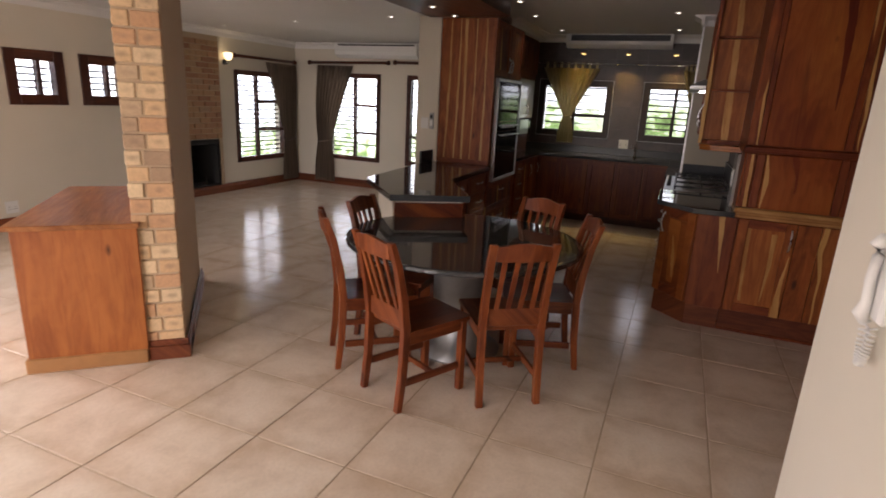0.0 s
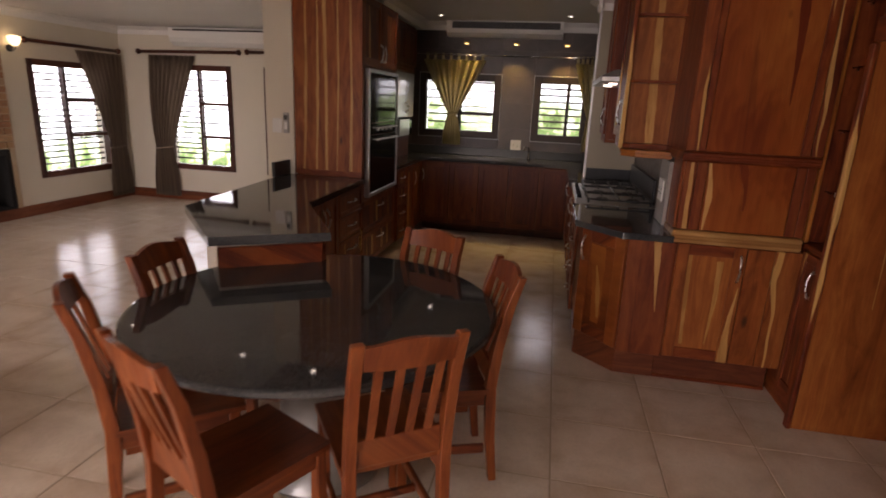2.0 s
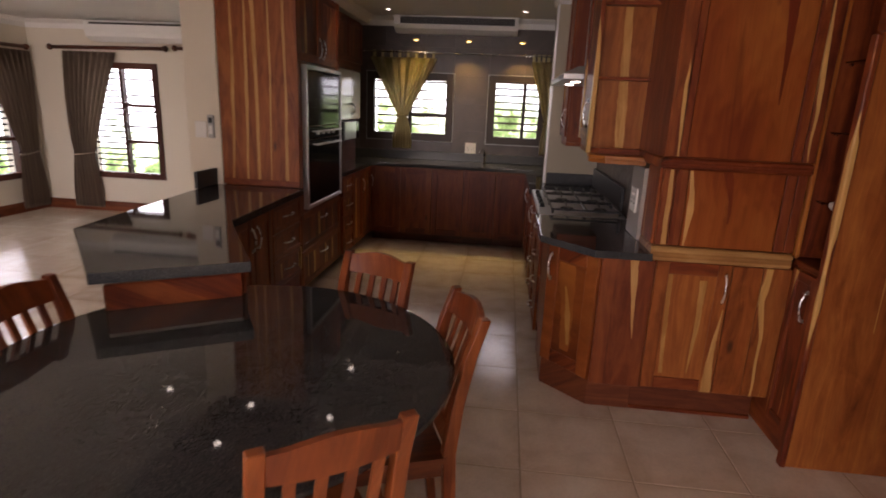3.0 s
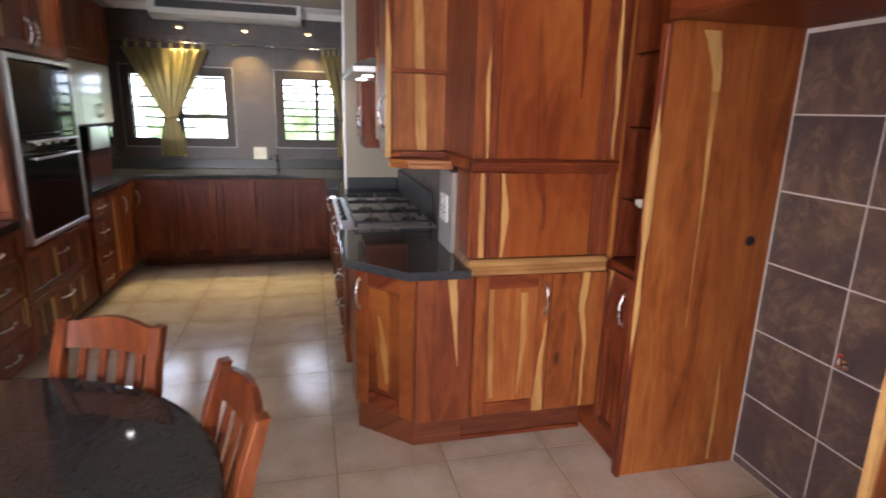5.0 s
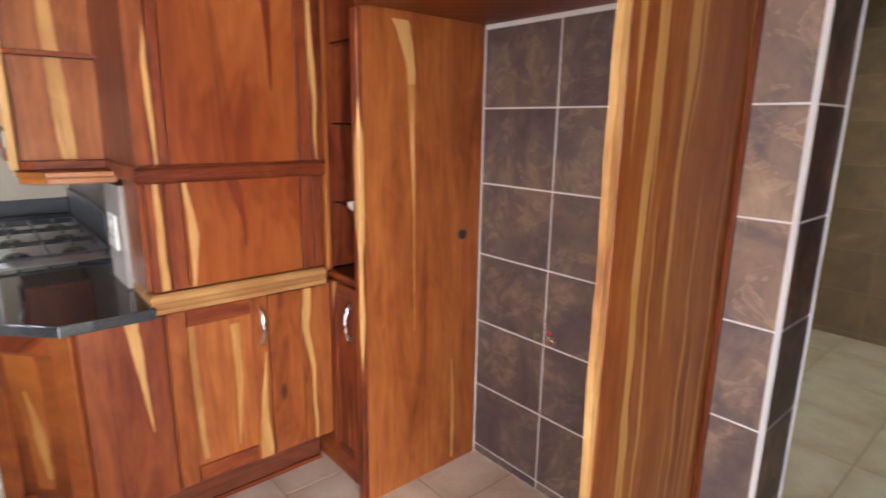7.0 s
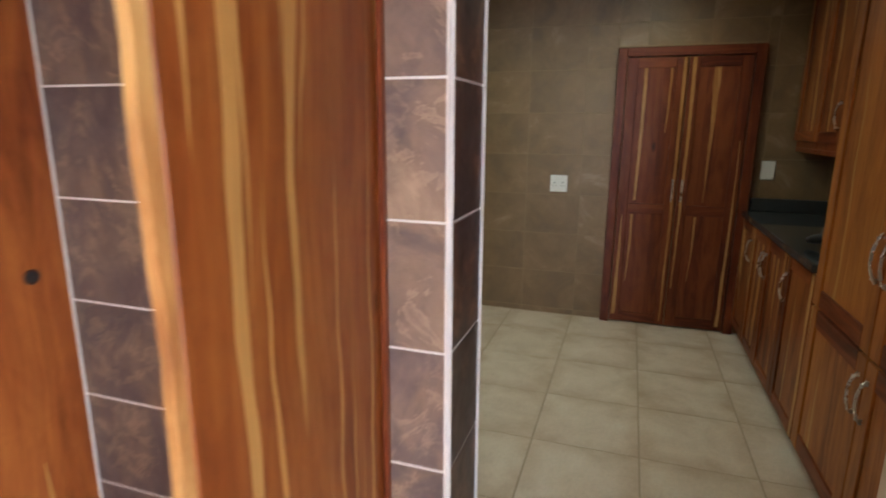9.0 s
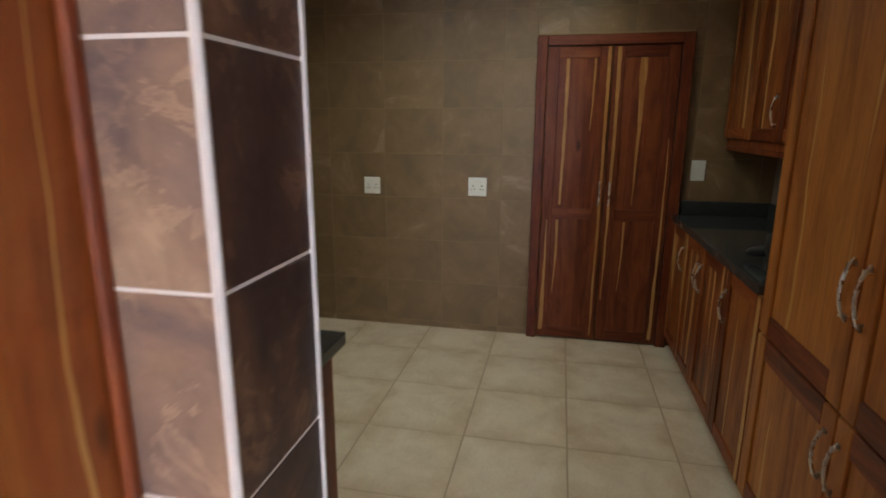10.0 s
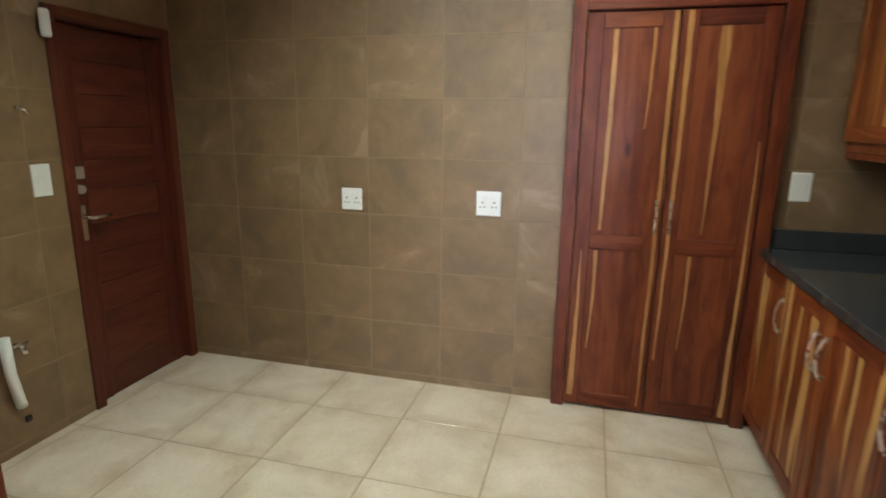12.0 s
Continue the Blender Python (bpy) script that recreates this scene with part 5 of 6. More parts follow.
def chair():
    """Facing +y, the back's foot line on y = 0."""
    root = thing("dining_chair", (0, 0, 0), "red-brown wooden dining chair with a slatted back", "chair", "chairs round the table")
    w, d, hs, ht = 0.37, 0.42, 0.45, 0.925
    for s in (-1, 1):
        bm = bmesh.new()
        rows = []
        for z, yy, th in ((0.0, -0.035, 0.017), (0.20, -0.012, 0.02), (hs, 0.0, 0.023), (0.62, -0.020, 0.021), (0.80, -0.058, 0.019), (ht, -0.100, 0.016)):
            x = s * (w / 2 - 0.022)
            rows.append([bm.verts.new((x + a * 0.019, yy + b * th, z)) for a, b in ((-1, -1), (1, -1), (1, 1), (-1, 1))])
        for a, b in zip(rows, rows[1:]):
            for k in range(4):
                bm.faces.new((a[k], a[(k + 1) % 4], b[(k + 1) % 4], b[k]))
        bm.faces.new(rows[0][::-1])
        bm.faces.new(rows[-1])
        bmesh.ops.bevel(bm, geom=bm.edges[:], offset=0.003, segments=1, affect='EDGES')
        part("back_leg", bm, WOOD_CHAIR, root)
        bm = bmesh.new()
        box(bm, s * (w / 2 - 0.025) - 0.02, s * (w / 2 - 0.025) + 0.02, d - 0.045, d - 0.005, 0.0, hs - 0.025, 0.004)
        part("front_leg", bm, WOOD_CHAIR, root)
        bm = bmesh.new()
        box(bm, s * (w / 2 - 0.025) - 0.010, s * (w / 2 - 0.025) + 0.010, 0.01, d - 0.046, 0.135, 0.175, 0.003)
        part("side_stretcher", bm, WOOD_SEAT, root)
        bm = bmesh.new()
        box(bm, s * (w / 2 - 0.025) - 0.011, s * (w / 2 - 0.025) + 0.011, 0.02, d - 0.046, hs - 0.085, hs - 0.026, 0.003)
        part("side_apron", bm, WOOD_SEAT, root)
    bm = bmesh.new()
    box(bm, -w / 2 + 0.048, w / 2 - 0.048, d - 0.035, d - 0.013, hs - 0.085, hs - 0.026, 0.003)
    part("front_apron", bm, WOOD_SEAT, root)
    bm = bmesh.new()
    box(bm, -w / 2 + 0.04, w / 2 - 0.04, 0.19, 0.21, 0.14, 0.17, 0.003)
    part("cross_stretcher", bm, WOOD_SEAT, root)
    # seat, slightly dished
    bm = bmesh.new()
    n = 10
    grid = [[bm.verts.new((-w / 2 + w * i / n, 0.01 + (d + 0.005) * j / n, hs - 0.004 - 0.012 * math.sin(math.pi * i / n) * math.sin(math.pi * j / n))) for i in range(n + 1)] for j in range(n + 1)]
    for j in range(n):
        for i in range(n):
            bm.faces.new((grid[j][i], grid[j][i + 1], grid[j + 1][i + 1], grid[j + 1][i]))
    r = bmesh.ops.extrude_face_region(bm, geom=bm.faces[:])
    for v in [g for g in r["geom"] if isinstance(g, bmesh.types.BMVert)]:
        v.co.z = hs - 0.026
    part("seat", bm, WOOD_SEAT, root)
    # top rail with a gentle crest, lower rail, slats
    bm = bmesh.new()
    rows = []
    for k in range(9):
        u = -1 + 2 * k / 8
        x = u * (w / 2 - 0.041)
        crest = 0.022 * math.cos(u * math.pi / 2) ** 1.4
        dip = -0.02 * (1 - u * u)
        yb = -0.083
        rows.append([bm.verts.new((x, yb + dip - 0.011, 0.835)), bm.verts.new((x, yb + dip + 0.013, 0.835)), bm.verts.new((x, yb + dip - 0.008, ht - 0.012 + crest)), bm.verts.new((x, yb + dip - 0.026, ht - 0.012 + crest))])
    for a, b in zip(rows, rows[1:]):
        for k in range(4):
            bm.faces.new((a[k], a[(k + 1) % 4], b[(k + 1) % 4], b[k]))
    bm.faces.new(rows[0][::-1])
    bm.faces.new(rows[-1])
    part("top_rail", bm, WOOD_CHAIR, root)
    bm = bmesh.new()
    box(bm, -w / 2 + 0.041, w / 2 - 0.041, -0.012, 0.008, hs + 0.005, hs + 0.105, 0.003)
    part("lower_rail", bm, WOOD_SEAT, root)
    for k in range(4):
        x = (-0.098 + 0.0653 * k)
        u = x / (w / 2 - 0.041)
        bm = bmesh.new()
        rows = []
        for z, yy in ((hs + 0.095, -0.004), (0.65, -0.031 - 0.01 * (1 - u * u)), (0.84, -0.083 - 0.02 * (1 - u * u))):
            rows.append([bm.verts.new((x + a * 0.013, yy + b * 0.006, z)) for a, b in ((-1, -1), (1, -1), (1, 1), (-1, 1))])
        for a, b in zip(rows, rows[1:]):
            for q in range(4):
                bm.faces.new((a[q], a[(q + 1) % 4], b[(q + 1) % 4], b[q]))
        bm.faces.new(rows[0][::-1])
        bm.faces.new(rows[-1])
        part("slat", bm, WOOD_CHAIR, root)
    return root


first = chair()
CHAIRS = [(-0.57, 3.81, 63), (0.035, 4.075, 125), (-1.06, 4.11, 40), (-1.115, 4.60, 3), (-0.165, 5.225, 247), (0.215, 4.79, 201)]
first.matrix_basis = pose(CHAIRS[0][0], CHAIRS[0][1], 0, 0, 0, CHAIRS[0][2] - 90)
for cx, cy, az in CHAIRS[1:]:
    copy_thing(first, pose(cx, cy, 0, 0, 0, az - 90))

# =====================  BRICK WALL END AND CHEST  =====================
ANG = 43.0
PIL = pose(-1.865, 3.663, 0, 0, 0, ANG)      # local x along the end face towards -x, y along the wall
pillar = new("wall_brick")
pillar.matrix_basis = PIL
tagged(pillar, "angled wall end of yellow and red face brick", "wall", "", "structure")
part("core", one_box(-0.226, -0.012, 0.006, 0.30, 0.0, CEIL - 0.001), MORTAR, pillar, "pale mortar")
part("side_face", one_box(-0.227, -0.009, 0.085, 1.41, 0.0, CEIL - 0.0015, 0.003), ROUGH_TAN, pillar, "rough tan plastered side")
bm = bmesh.new()
for a in ((-0.229, 0.022, -0.022, 0.0), (0.001, 0.022, 0.0, 1.43)):
    box(bm, *a, 0.0, 0.085, 0.004)
    box(bm, a[0], a[1] - 0.008, a[2] + 0.008, a[3], 0.085, 0.125, 0.006)
part("skirting", bm, WOOD_SKIRT, pillar, "red-brown wooden skirting")

chest = thing("chest", (-2.005, 3.495, 0), "low honey-brown wooden cabinet against the brick wall end", "cabinet", turn=ANG)
part("body", one_box(-0.58, 0.014, 0.0, 1.27, 0.07, 0.82, 0.003), WOOD_CHEST, chest)
part("plinth", one_box(-0.595, 0.012, -0.015, 1.27, 0.0, 0.085, 0.006), plain("pale_plinth", (0.36, 0.17, 0.06), 0.4, 0, 0.3, 20), chest, "paler wooden plinth")
part("top", one_box(-0.61, 0.032, -0.03, 1.28, 0.82, 0.848, 0.006), WOOD_CHEST_TOP, chest, "smooth wooden top")

# =====================  LIVING ROOM  =====================
hearth = thing("fireplace", (LIV_X, 7.51, 0), "black built-in fireplace in a brick panel", "fireplace")
bm = bmesh.new()
for a, b, z0, z1 in ((-0.42, -0.37, 0.131, 0.83), (0.37, 0.425, 0.131, 0.83), (-0.37, 0.37, 0.76, 0.83), (-0.37, 0.37, 0.131, 0.16)):
    box(bm, -0.05, 0.035, a, b, z0, z1, 0.004)
part("surround", bm, SOOT, hearth, "black metal surround")
bm = bmesh.new()
box(bm, -0.55, -0.53, -0.42, 0.425, 0.131, 0.83)
box(bm, -0.53, -0.051, -0.42, 0.425, 0.131, 0.15)
box(bm, -0.53, -0.051, -0.419, -0.405, 0.15, 0.829)
box(bm, -0.53, -0.051, 0.41, 0.424, 0.15, 0.829)
box(bm, -0.53, -0.051, -0.405, 0.41, 0.81, 0.829)
part("firebox", bm, SOOT, hearth, "sooty firebox")
bm = bmesh.new()
for k in range(7):
    box(bm, -0.30, -0.08, -0.24 + 0.08 * k - 0.008, -0.24 + 0.08 * k + 0.008, 0.19, 0.205)
for yy in (-0.24, 0.24):
    box(bm, -0.30, -0.285, yy - 0.01, yy + 0.01, 0.15, 0.26)
    box(bm, -0.095, -0.08, yy - 0.01, yy + 0.01, 0.15, 0.26)
part("grate", bm, SOOT, hearth, "iron grate")


def curtain(name, p, q, out, top, bottom, tie, tie_at, mat_, label, widths=(1.0, 0.28, 0.5), folds=9, tabs=False, flare=0.85):
    """A gathered curtain from p to q along a wall, tied at a height. tie_at: 0..1 along the width."""
    root = thing(name, (p[0], p[1], 0), label, "curtain")
    p, q, out = Vector((*p, 0)), Vector((*q, 0)), Vector((*out, 0))
    along = (q - p)
    W = along.length
    along.normalize()
    bm = bmesh.new()
    NU, NV = folds * 8, 30
    grid = []
    for j in range(NV + 1):
        z = bottom + (top - bottom) * j / NV
        if z > tie:
            f = (z - tie) / (top - tie)
            wd = widths[1] + (widths[0] - widths[1]) * f ** flare
        else:
            f = (tie - z) / (tie - bottom)
            wd = widths[1] + (widths[2] - widths[1]) * min(1, f * 1.5) ** 0.7
        mid = 0.5 + (tie_at - 0.5) * (1 - (max(0, z - tie) / (top - tie)) ** 1.3)
        row = []
        for i in range(NU + 1):
            u = i / NU
            s = (mid + (u - 0.5) * wd) * W
            amp = 0.030 * (0.45 + 0.55 * wd) * (1 + 0.3 * noise.noise(Vector((u * 5, z, 2.0))))
            dd = 0.05 + amp * math.sin(u * folds * 2 * math.pi + 1.5 * noise.noise(Vector((u * 3, z * 0.7, 7))))
            row.append(bm.verts.new(along * s + out * dd + Vector((0, 0, z))))
        grid.append(row)
    for j in range(NV):
        for i in range(NU):
            bm.faces.new((grid[j][i], grid[j][i + 1], grid[j + 1][i + 1], grid[j + 1][i])).smooth = True
    r = bmesh.ops.solidify(bm, geom=bm.faces[:], thickness=0.003)
    part("cloth", bm, mat_, root)
    bm = bmesh.new()
    c = along * (tie_at * W) + out * 0.05
    hw = widths[1] * W * 0.5 + 0.012
    ring = [c + along * (hw * math.cos(a)) + out * (0.05 * math.sin(a)) + Vector((0, 0, tie + 0.02 * math.cos(a))) for a in [2 * math.pi * k / 16 for k in range(17)]]
    tube(bm, ring, 0.012, 6, False)
    part("tieback", bm, mat_, root, "tieback band")
    if tabs:
        for k in range(8):
            bm = bmesh.new()
            s = (k + 0.5) / 8 * W
            a = along * s + out * 0.03
            box(bm, -0.016, 0.016, -0.004, 0.004, 0, 0.09, 0.001, m=Matrix.Translation(a + Vector((0, 0, top - 0.01))))
            part("tab", bm, mat_, root)
    return root


curtain("curtain", (LIV_X, 9.04), (LIV_X, 9.80), (1, 0), 2.03, 0.05, 0.76, 0.74, CURTAIN, "brown lined curtain tied back beside the window", (1.0, 0.36, 0.56))
curtain("curtain", (-5.30, LIV_Y), (-4.56, LIV_Y), (0, -1), 2.05, 0.05, 0.76, 0.20, CURTAIN, "brown lined curtain tied back beside the window", (1.0, 0.36, 0.56))
curtain("kitchen_curtain", (-1.26, KIT_Y - 0.02), (-0.46, KIT_Y - 0.02), (0, -1), 2.10, 1.06, 1.44, 0.5, CURTAIN_GOLD, "sheer gold tab-top curtain knotted in the middle", (1.0, 0.13, 0.29), 7, True, 0.95)
curtain("kitchen_curtain", (0.62, KIT_Y - 0.02), (1.06, KIT_Y - 0.02), (0, -1), 2.10, 1.06, 1.44, 0.6, CURTAIN_GOLD, "sheer gold tab-top curtain gathered beside the window", (1.0, 0.3, 0.45), 5, True)


def rod(name, p, q, r, mat_, label, ends=0.03):
    root = thing(name, p, label, "curtain rod")
    p, q = Vector(p), Vector(q)
    d = q - p
    bm = bmesh.new()
    tube(bm, [(0, 0, 0), d], r, 12)
    part("pole", bm, mat_, root)
    for e, s in ((Vector((0, 0, 0)), -1), (d, 1)):
        bm = bmesh.new()
        u = d.normalized() * s
        tube(bm, [e, e + u * 0.01, e + u * 0.03, e + u * 0.05, e + u * 0.06], [r, r * 1.5, r * 1.8, r * 1.4, r * 0.4], 12)
        part("finial", bm, mat_, root)
    return root


rod("curtain_rod", (LIV_X + 0.08, 8.31, 2.075), (LIV_X + 0.08, 9.70, 2.075), 0.022, WOOD_DARK_Y, "dark wooden curtain pole with turned ends")
rod("curtain_rod", (-5.40, LIV_Y - 0.08, 2.09), (-3.90, LIV_Y - 0.08, 2.11), 0.022, WOOD_DARK_X, "dark wooden curtain pole with turned ends")
rod("curtain_rod", (-3.72, LIV_Y - 0.08, 2.12), (-2.10, LIV_Y - 0.08, 2.12), 0.022, WOOD_DARK_X, "dark wooden curtain pole with turned ends")
rod("curtain_rod", (-1.32, KIT_Y - 0.07, 2.16), (0.08, KIT_Y - 0.07, 2.16), 0.008, CHROME, "thin chrome curtain rod")
rod("curtain_rod", (0.18, KIT_Y - 0.07, 2.16), (1.11, KIT_Y - 0.07, 2.16), 0.008, CHROME, "thin chrome curtain rod")


def air_con(x0, x1, y, z0, z1, deep, slot):
    root = thing("air_conditioner", ((x0 + x1) / 2, y, z0), "long off-white wall air conditioner with a dark louvre", "air conditioner")
    w, h = (x1 - x0) / 2, z1 - z0
    bm = bmesh.new()
    prof = [(0, 0), (-deep * 0.55, 0.0), (-deep * 0.90, h * 0.20), (-deep, h * 0.42), (-deep, h * 0.93), (-deep * 0.94, h), (0, h)]
    rows = [[bm.verts.new((sx * w, b - 0.002, c)) for b, c in prof] for sx in (-1, 1)]
    for i in range(len(prof)):
        j = (i + 1) % len(prof)
        bm.faces.new((rows[0][i], rows[0][j], rows[1][j], rows[1][i]))
    bm.faces.new(rows[0][::-1])
    bm.faces.new(rows[1])
    part("case", bm, WHITE_PLASTIC, root)
    part("louvre_slot", one_box(-w + 0.07, w - 0.04, -deep - 0.006, -deep - 0.001, h * slot[0], h * slot[1], 0.001), DARK_PLASTIC, root, "dark air outlet")
    count_ = 4 if slot[1] - slot[0] > 0.2 else 1
    for k in range(count_):
        z = h * (slot[0] + (slot[1] - slot[0]) * (k + 0.5) / count_)
        part("louvre", one_box(-w + 0.08, w - 0.05, -deep - 0.014, -deep - 0.0065, z - 0.003, z + 0.003), SLAT_DARK, root)
    return root


air_con(-4.82, -3.30, LIV_Y, 2.175, 2.405, 0.22, (0.80, 0.90))
air_con(-0.95, 0.44, KIT_Y, 2.37, 2.545, 0.22, (0.47, 0.90))

# wall lamp
wl = thing("wall_lamp", (LIV_X, 8.15, 1.965), "lit glass wall lamp beside the curtain pole", "lamp")
bm = bmesh.new()
tube(bm, [(0.0, 0, 0), (0.015, 0, 0)], 0.04, 16)
tube(bm, [(0.015, 0, 0), (0.06, 0, -0.03), (0.09, 0, 0.0), (0.09, 0, 0.03)], 0.007, 8)
part("bracket", bm, BLACK, wl)
bm = bmesh.new()
lathe(bm, [(0.025, 0.03), (0.05, 0.06), (0.065, 0.11), (0.06, 0.13), (0.02, 0.14)], 20, (0.09, 0))
part("shade", bm, SHADE_GLOW, wl, "warm glowing glass shade")


def downlight(x, y, z=CEIL, r=0.024, glow_mat=None):
    root = thing("downlight", (x, y, z), "small recessed ceiling downlight with a white rim", "downlight", "ceiling downlights")
    bm = bmesh.new()
    tube(bm, [(r * 1.25 * math.cos(a), r * 1.25 * math.sin(a), -0.004) for a in [2 * math.pi * k / 20 for k in range(21)]], 0.007, 6, False)
    part("rim", bm, WHITE_PLASTIC, root)
    bm = bmesh.new()
    lathe(bm, [(r, -0.006), (r, -0.002)], 20)
    part("lens", bm, glow_mat or LAMP_GLOW, root, "lit lens")
    return root


for x, y in [(-0.93, 7.05), (-1.0, 7.95), (-0.95, 9.2), (0.5, 7.85), (0.5, 9.15)]:
    downlight(x, y)
for x, y in [(-1.543, 6.34), (-1.543, 6.88)]:
    downlight(x, y, 2.40)
for x, y in [(-5.3, 7.67), (-3.84, 7.35), (-2.35, 7.03), (-4.9, 5.7)]:
    downlight(x, y, LIV_CEIL)
for x, y, _w in SCULLERY_LAMPS:
    downlight(x, y)
for x, y in CORNICE_LAMPS:
    root = thing("cornice_lamp", (x, y, 2.285), "small gold spot lamp below the cornice", "lamp", "cornice lamps")
    bm = bmesh.new()
    lathe(bm, [(0.035, 0.0), (0.04, 0.008), (0.03, 0.018)], 18)
    part("ring", bm, plain("brass", (0.6, 0.42, 0.15), 0.3, 1.0), root)
    bm = bmesh.new()
    lathe(bm, [(0.024, -0.004), (0.024, -0.001)], 16)
    part("lens", bm, LAMP_WARM, root, "lit warm lens")
    part("arm", one_box(-0.008, 0.008, 0.03, KIT_Y - y - 0.001, 0.004, 0.016), ALU, root)


def wall_plate(name, at, way, w, h, label, rockers=1, socket=False):
    root = thing(name, at, label, "socket" if socket else "switch")
    m = at_face(0, 0, 0, way)
    bm = bmesh.new()
    box(bm, -w / 2, w / 2, -0.010, 0.0, -h / 2, h / 2, 0.003)
    bmesh.ops.transform(bm, matrix=m, verts=bm.verts)
    part("plate", bm, WHITE_PLASTIC, root)
    if socket:
        for s in (-1, 1):
            for dx, dz, r in ((0, 0.018, 0.005), (-0.011, -0.006, 0.004), (0.011, -0.006, 0.004)):
                bm = bmesh.new()
                tube(bm, [(s * w * 0.24 + dx, -0.0115, dz - 0.012), (s * w * 0.24 + dx, -0.0102, dz - 0.012)], r, 10)
                bmesh.ops.transform(bm, matrix=m, verts=bm.verts)
                part("pin_hole", bm, LABEL_BLACK, root)
    for k in range(rockers):
        bm = bmesh.new()
        x = (k - (rockers - 1) / 2) * 0.03
        box(bm, x - 0.009, x + 0.009, -0.014, -0.0102, (0.022 if socket else -0.016), (0.040 if socket else 0.016), 0.002)
        bmesh.ops.transform(bm, matrix=m, verts=bm.verts)
        part("rocker", bm, WHITE_PLASTIC, root)
    return root


wall_plate("wall_socket", (LIV_X, 4.97, 0.24), '+x', 0.13, 0.13, "white wall socket above the skirting", 2, True)
wall_plate("light_switch", (-1.88, 7.0, 1.33), '-y', 0.09, 0.12, "white light switch on the wall end", 1)
wall_plate("wall_socket", (-0.03, KIT_Y, 1.09), '-y', 0.13, 0.13, "white double socket below the kitchen windows", 2, True)
wall_plate("wall_socket", (1.111, 6.085, 1.13), '-x', 0.13, 0.13, "white double socket beside the hob", 2, True)

# intercom beside the tall cupboard
ic = thing("remote_holder", (-1.795, 6.999, 1.27), "small grey remote control in a wall holder", "remote")
bm = bmesh.new()
box(bm, -0.024, 0.024, -0.022, 0.0, 0.0, 0.17, 0.006)
part("holder", bm, GREY_PLASTIC, ic)
part("display", one_box(-0.016, 0.016, -0.0235, -0.0222, 0.11, 0.15, 0.0005), DARK_PLASTIC, ic)
part("button_pad", one_box(-0.014, 0.014, -0.0235, -0.0222, 0.03, 0.09, 0.0005), WHITE_PLASTIC, ic)

# handset with coiled cord
hs = thing("door_handset", (1.214, 2.975, 1.125), "white intercom handset with a coiled cord on the wall", "handset")
bm = bmesh.new()
box(bm, -0.026, -0.001, -0.06, 0.05, 0.01, 0.195, 0.008)
part("base", bm, WHITE_PLASTIC, hs)
bm = bmesh.new()
tube(bm, [(-0.034, 0, 0.0), (-0.044, 0, 0.02), (-0.038, 0, 0.05), (-0.042, 0, 0.11), (-0.038, 0, 0.165), (-0.044, 0, 0.19), (-0.034, 0, 0.215)], [0.010, 0.018, 0.012, 0.011, 0.012, 0.018, 0.010], 12)
part("receiver", bm, WHITE_PLASTIC, hs)
bm = bmesh.new()
pts = []
for k in range(161):
    f = k / 160
    cz = -0.105 * math.sin(math.pi * f) ** 0.8 + 0.005
    cy = -0.03 + 0.03 * (f - 0.5) * 2
    a = f * 28 * 2 * math.pi
    pts.append((-0.03 + 0.009 * math.cos(a), cy + 0.009 * math.sin(a), cz))
tube(bm, pts, 0.0028, 5)
part("coiled_cord", bm, WHITE_PLASTIC, hs)

# =====================  SCULLERY  =====================
# double cupboard door in the far wall
cd = thing("door_1", (SCU_X, 3.53, 0), "closed double cupboard door of streaked red-brown wood", "door")
cd["kind"] = "structure"
bm = bmesh.new()
box(bm, -0.045, 0.011, -0.475, -0.41, 0.0, 2.055, 0.004)
box(bm, -0.045, 0.011, 0.41, 0.475, 0.0, 2.055, 0.004)
part("frame_upright", bm, WOOD_DOOR, cd)
bm = bmesh.new()
box(bm, -0.044, 0.011, -0.41, 0.41, 1.992, 2.055, 0.004)
part("frame_head", bm, WOOD_RAIL_Y, cd)
for k in range(2):
    shaker_door(cd, pose(-0.004, 0.408 - 0.408 * k, 0.012, 0, 0, -90), 0.406, 1.978, (0.375 if k == 0 else 0.031, 1.04), (0.86,), 0.075, 0.025, "leaf", face=WOOD_DOOR)

LEAF_STREAKS = [
    [(0.12, 0.955, 1.91, 0.016, 0.020, 0.022, 0), (0.29, 1.45, 1.91, 0.004, 0.012, 0.014, 0), (0.372, 0.03, 1.97, 0.010, 0.018, 0.020, 1), (0.10, 0.32, 0.85, 0.004, 0.012, 0.018, 0), (0.028, 0.05, 0.85, 0.030, 0.018, 0.003, 1)],
    [(0.18, 0.96, 1.91, 0.006, 0.020, 0.050, 0), (0.026, 0.30, 1.97, 0.008, 0.018, 0.024, 1), (0.365, 0.03, 1.40, 0.022, 0.014, 0.003, 1), (0.13, 0.36, 0.85, 0.003, 0.010, 0.016, 0)]]
for k in range(2):
    for lx, lo_, hi_, wa, wb, wd, on_stile in LEAF_STREAKS[k]:
        streak(cd, (lx, lo_), (lx + 0.012, hi_), (wa, wb, wd), -0.0252 if on_stile else -0.0163, 0.004, pose(-0.004, 0.408 - 0.408 * k, 0.012, 0, 0, -90))

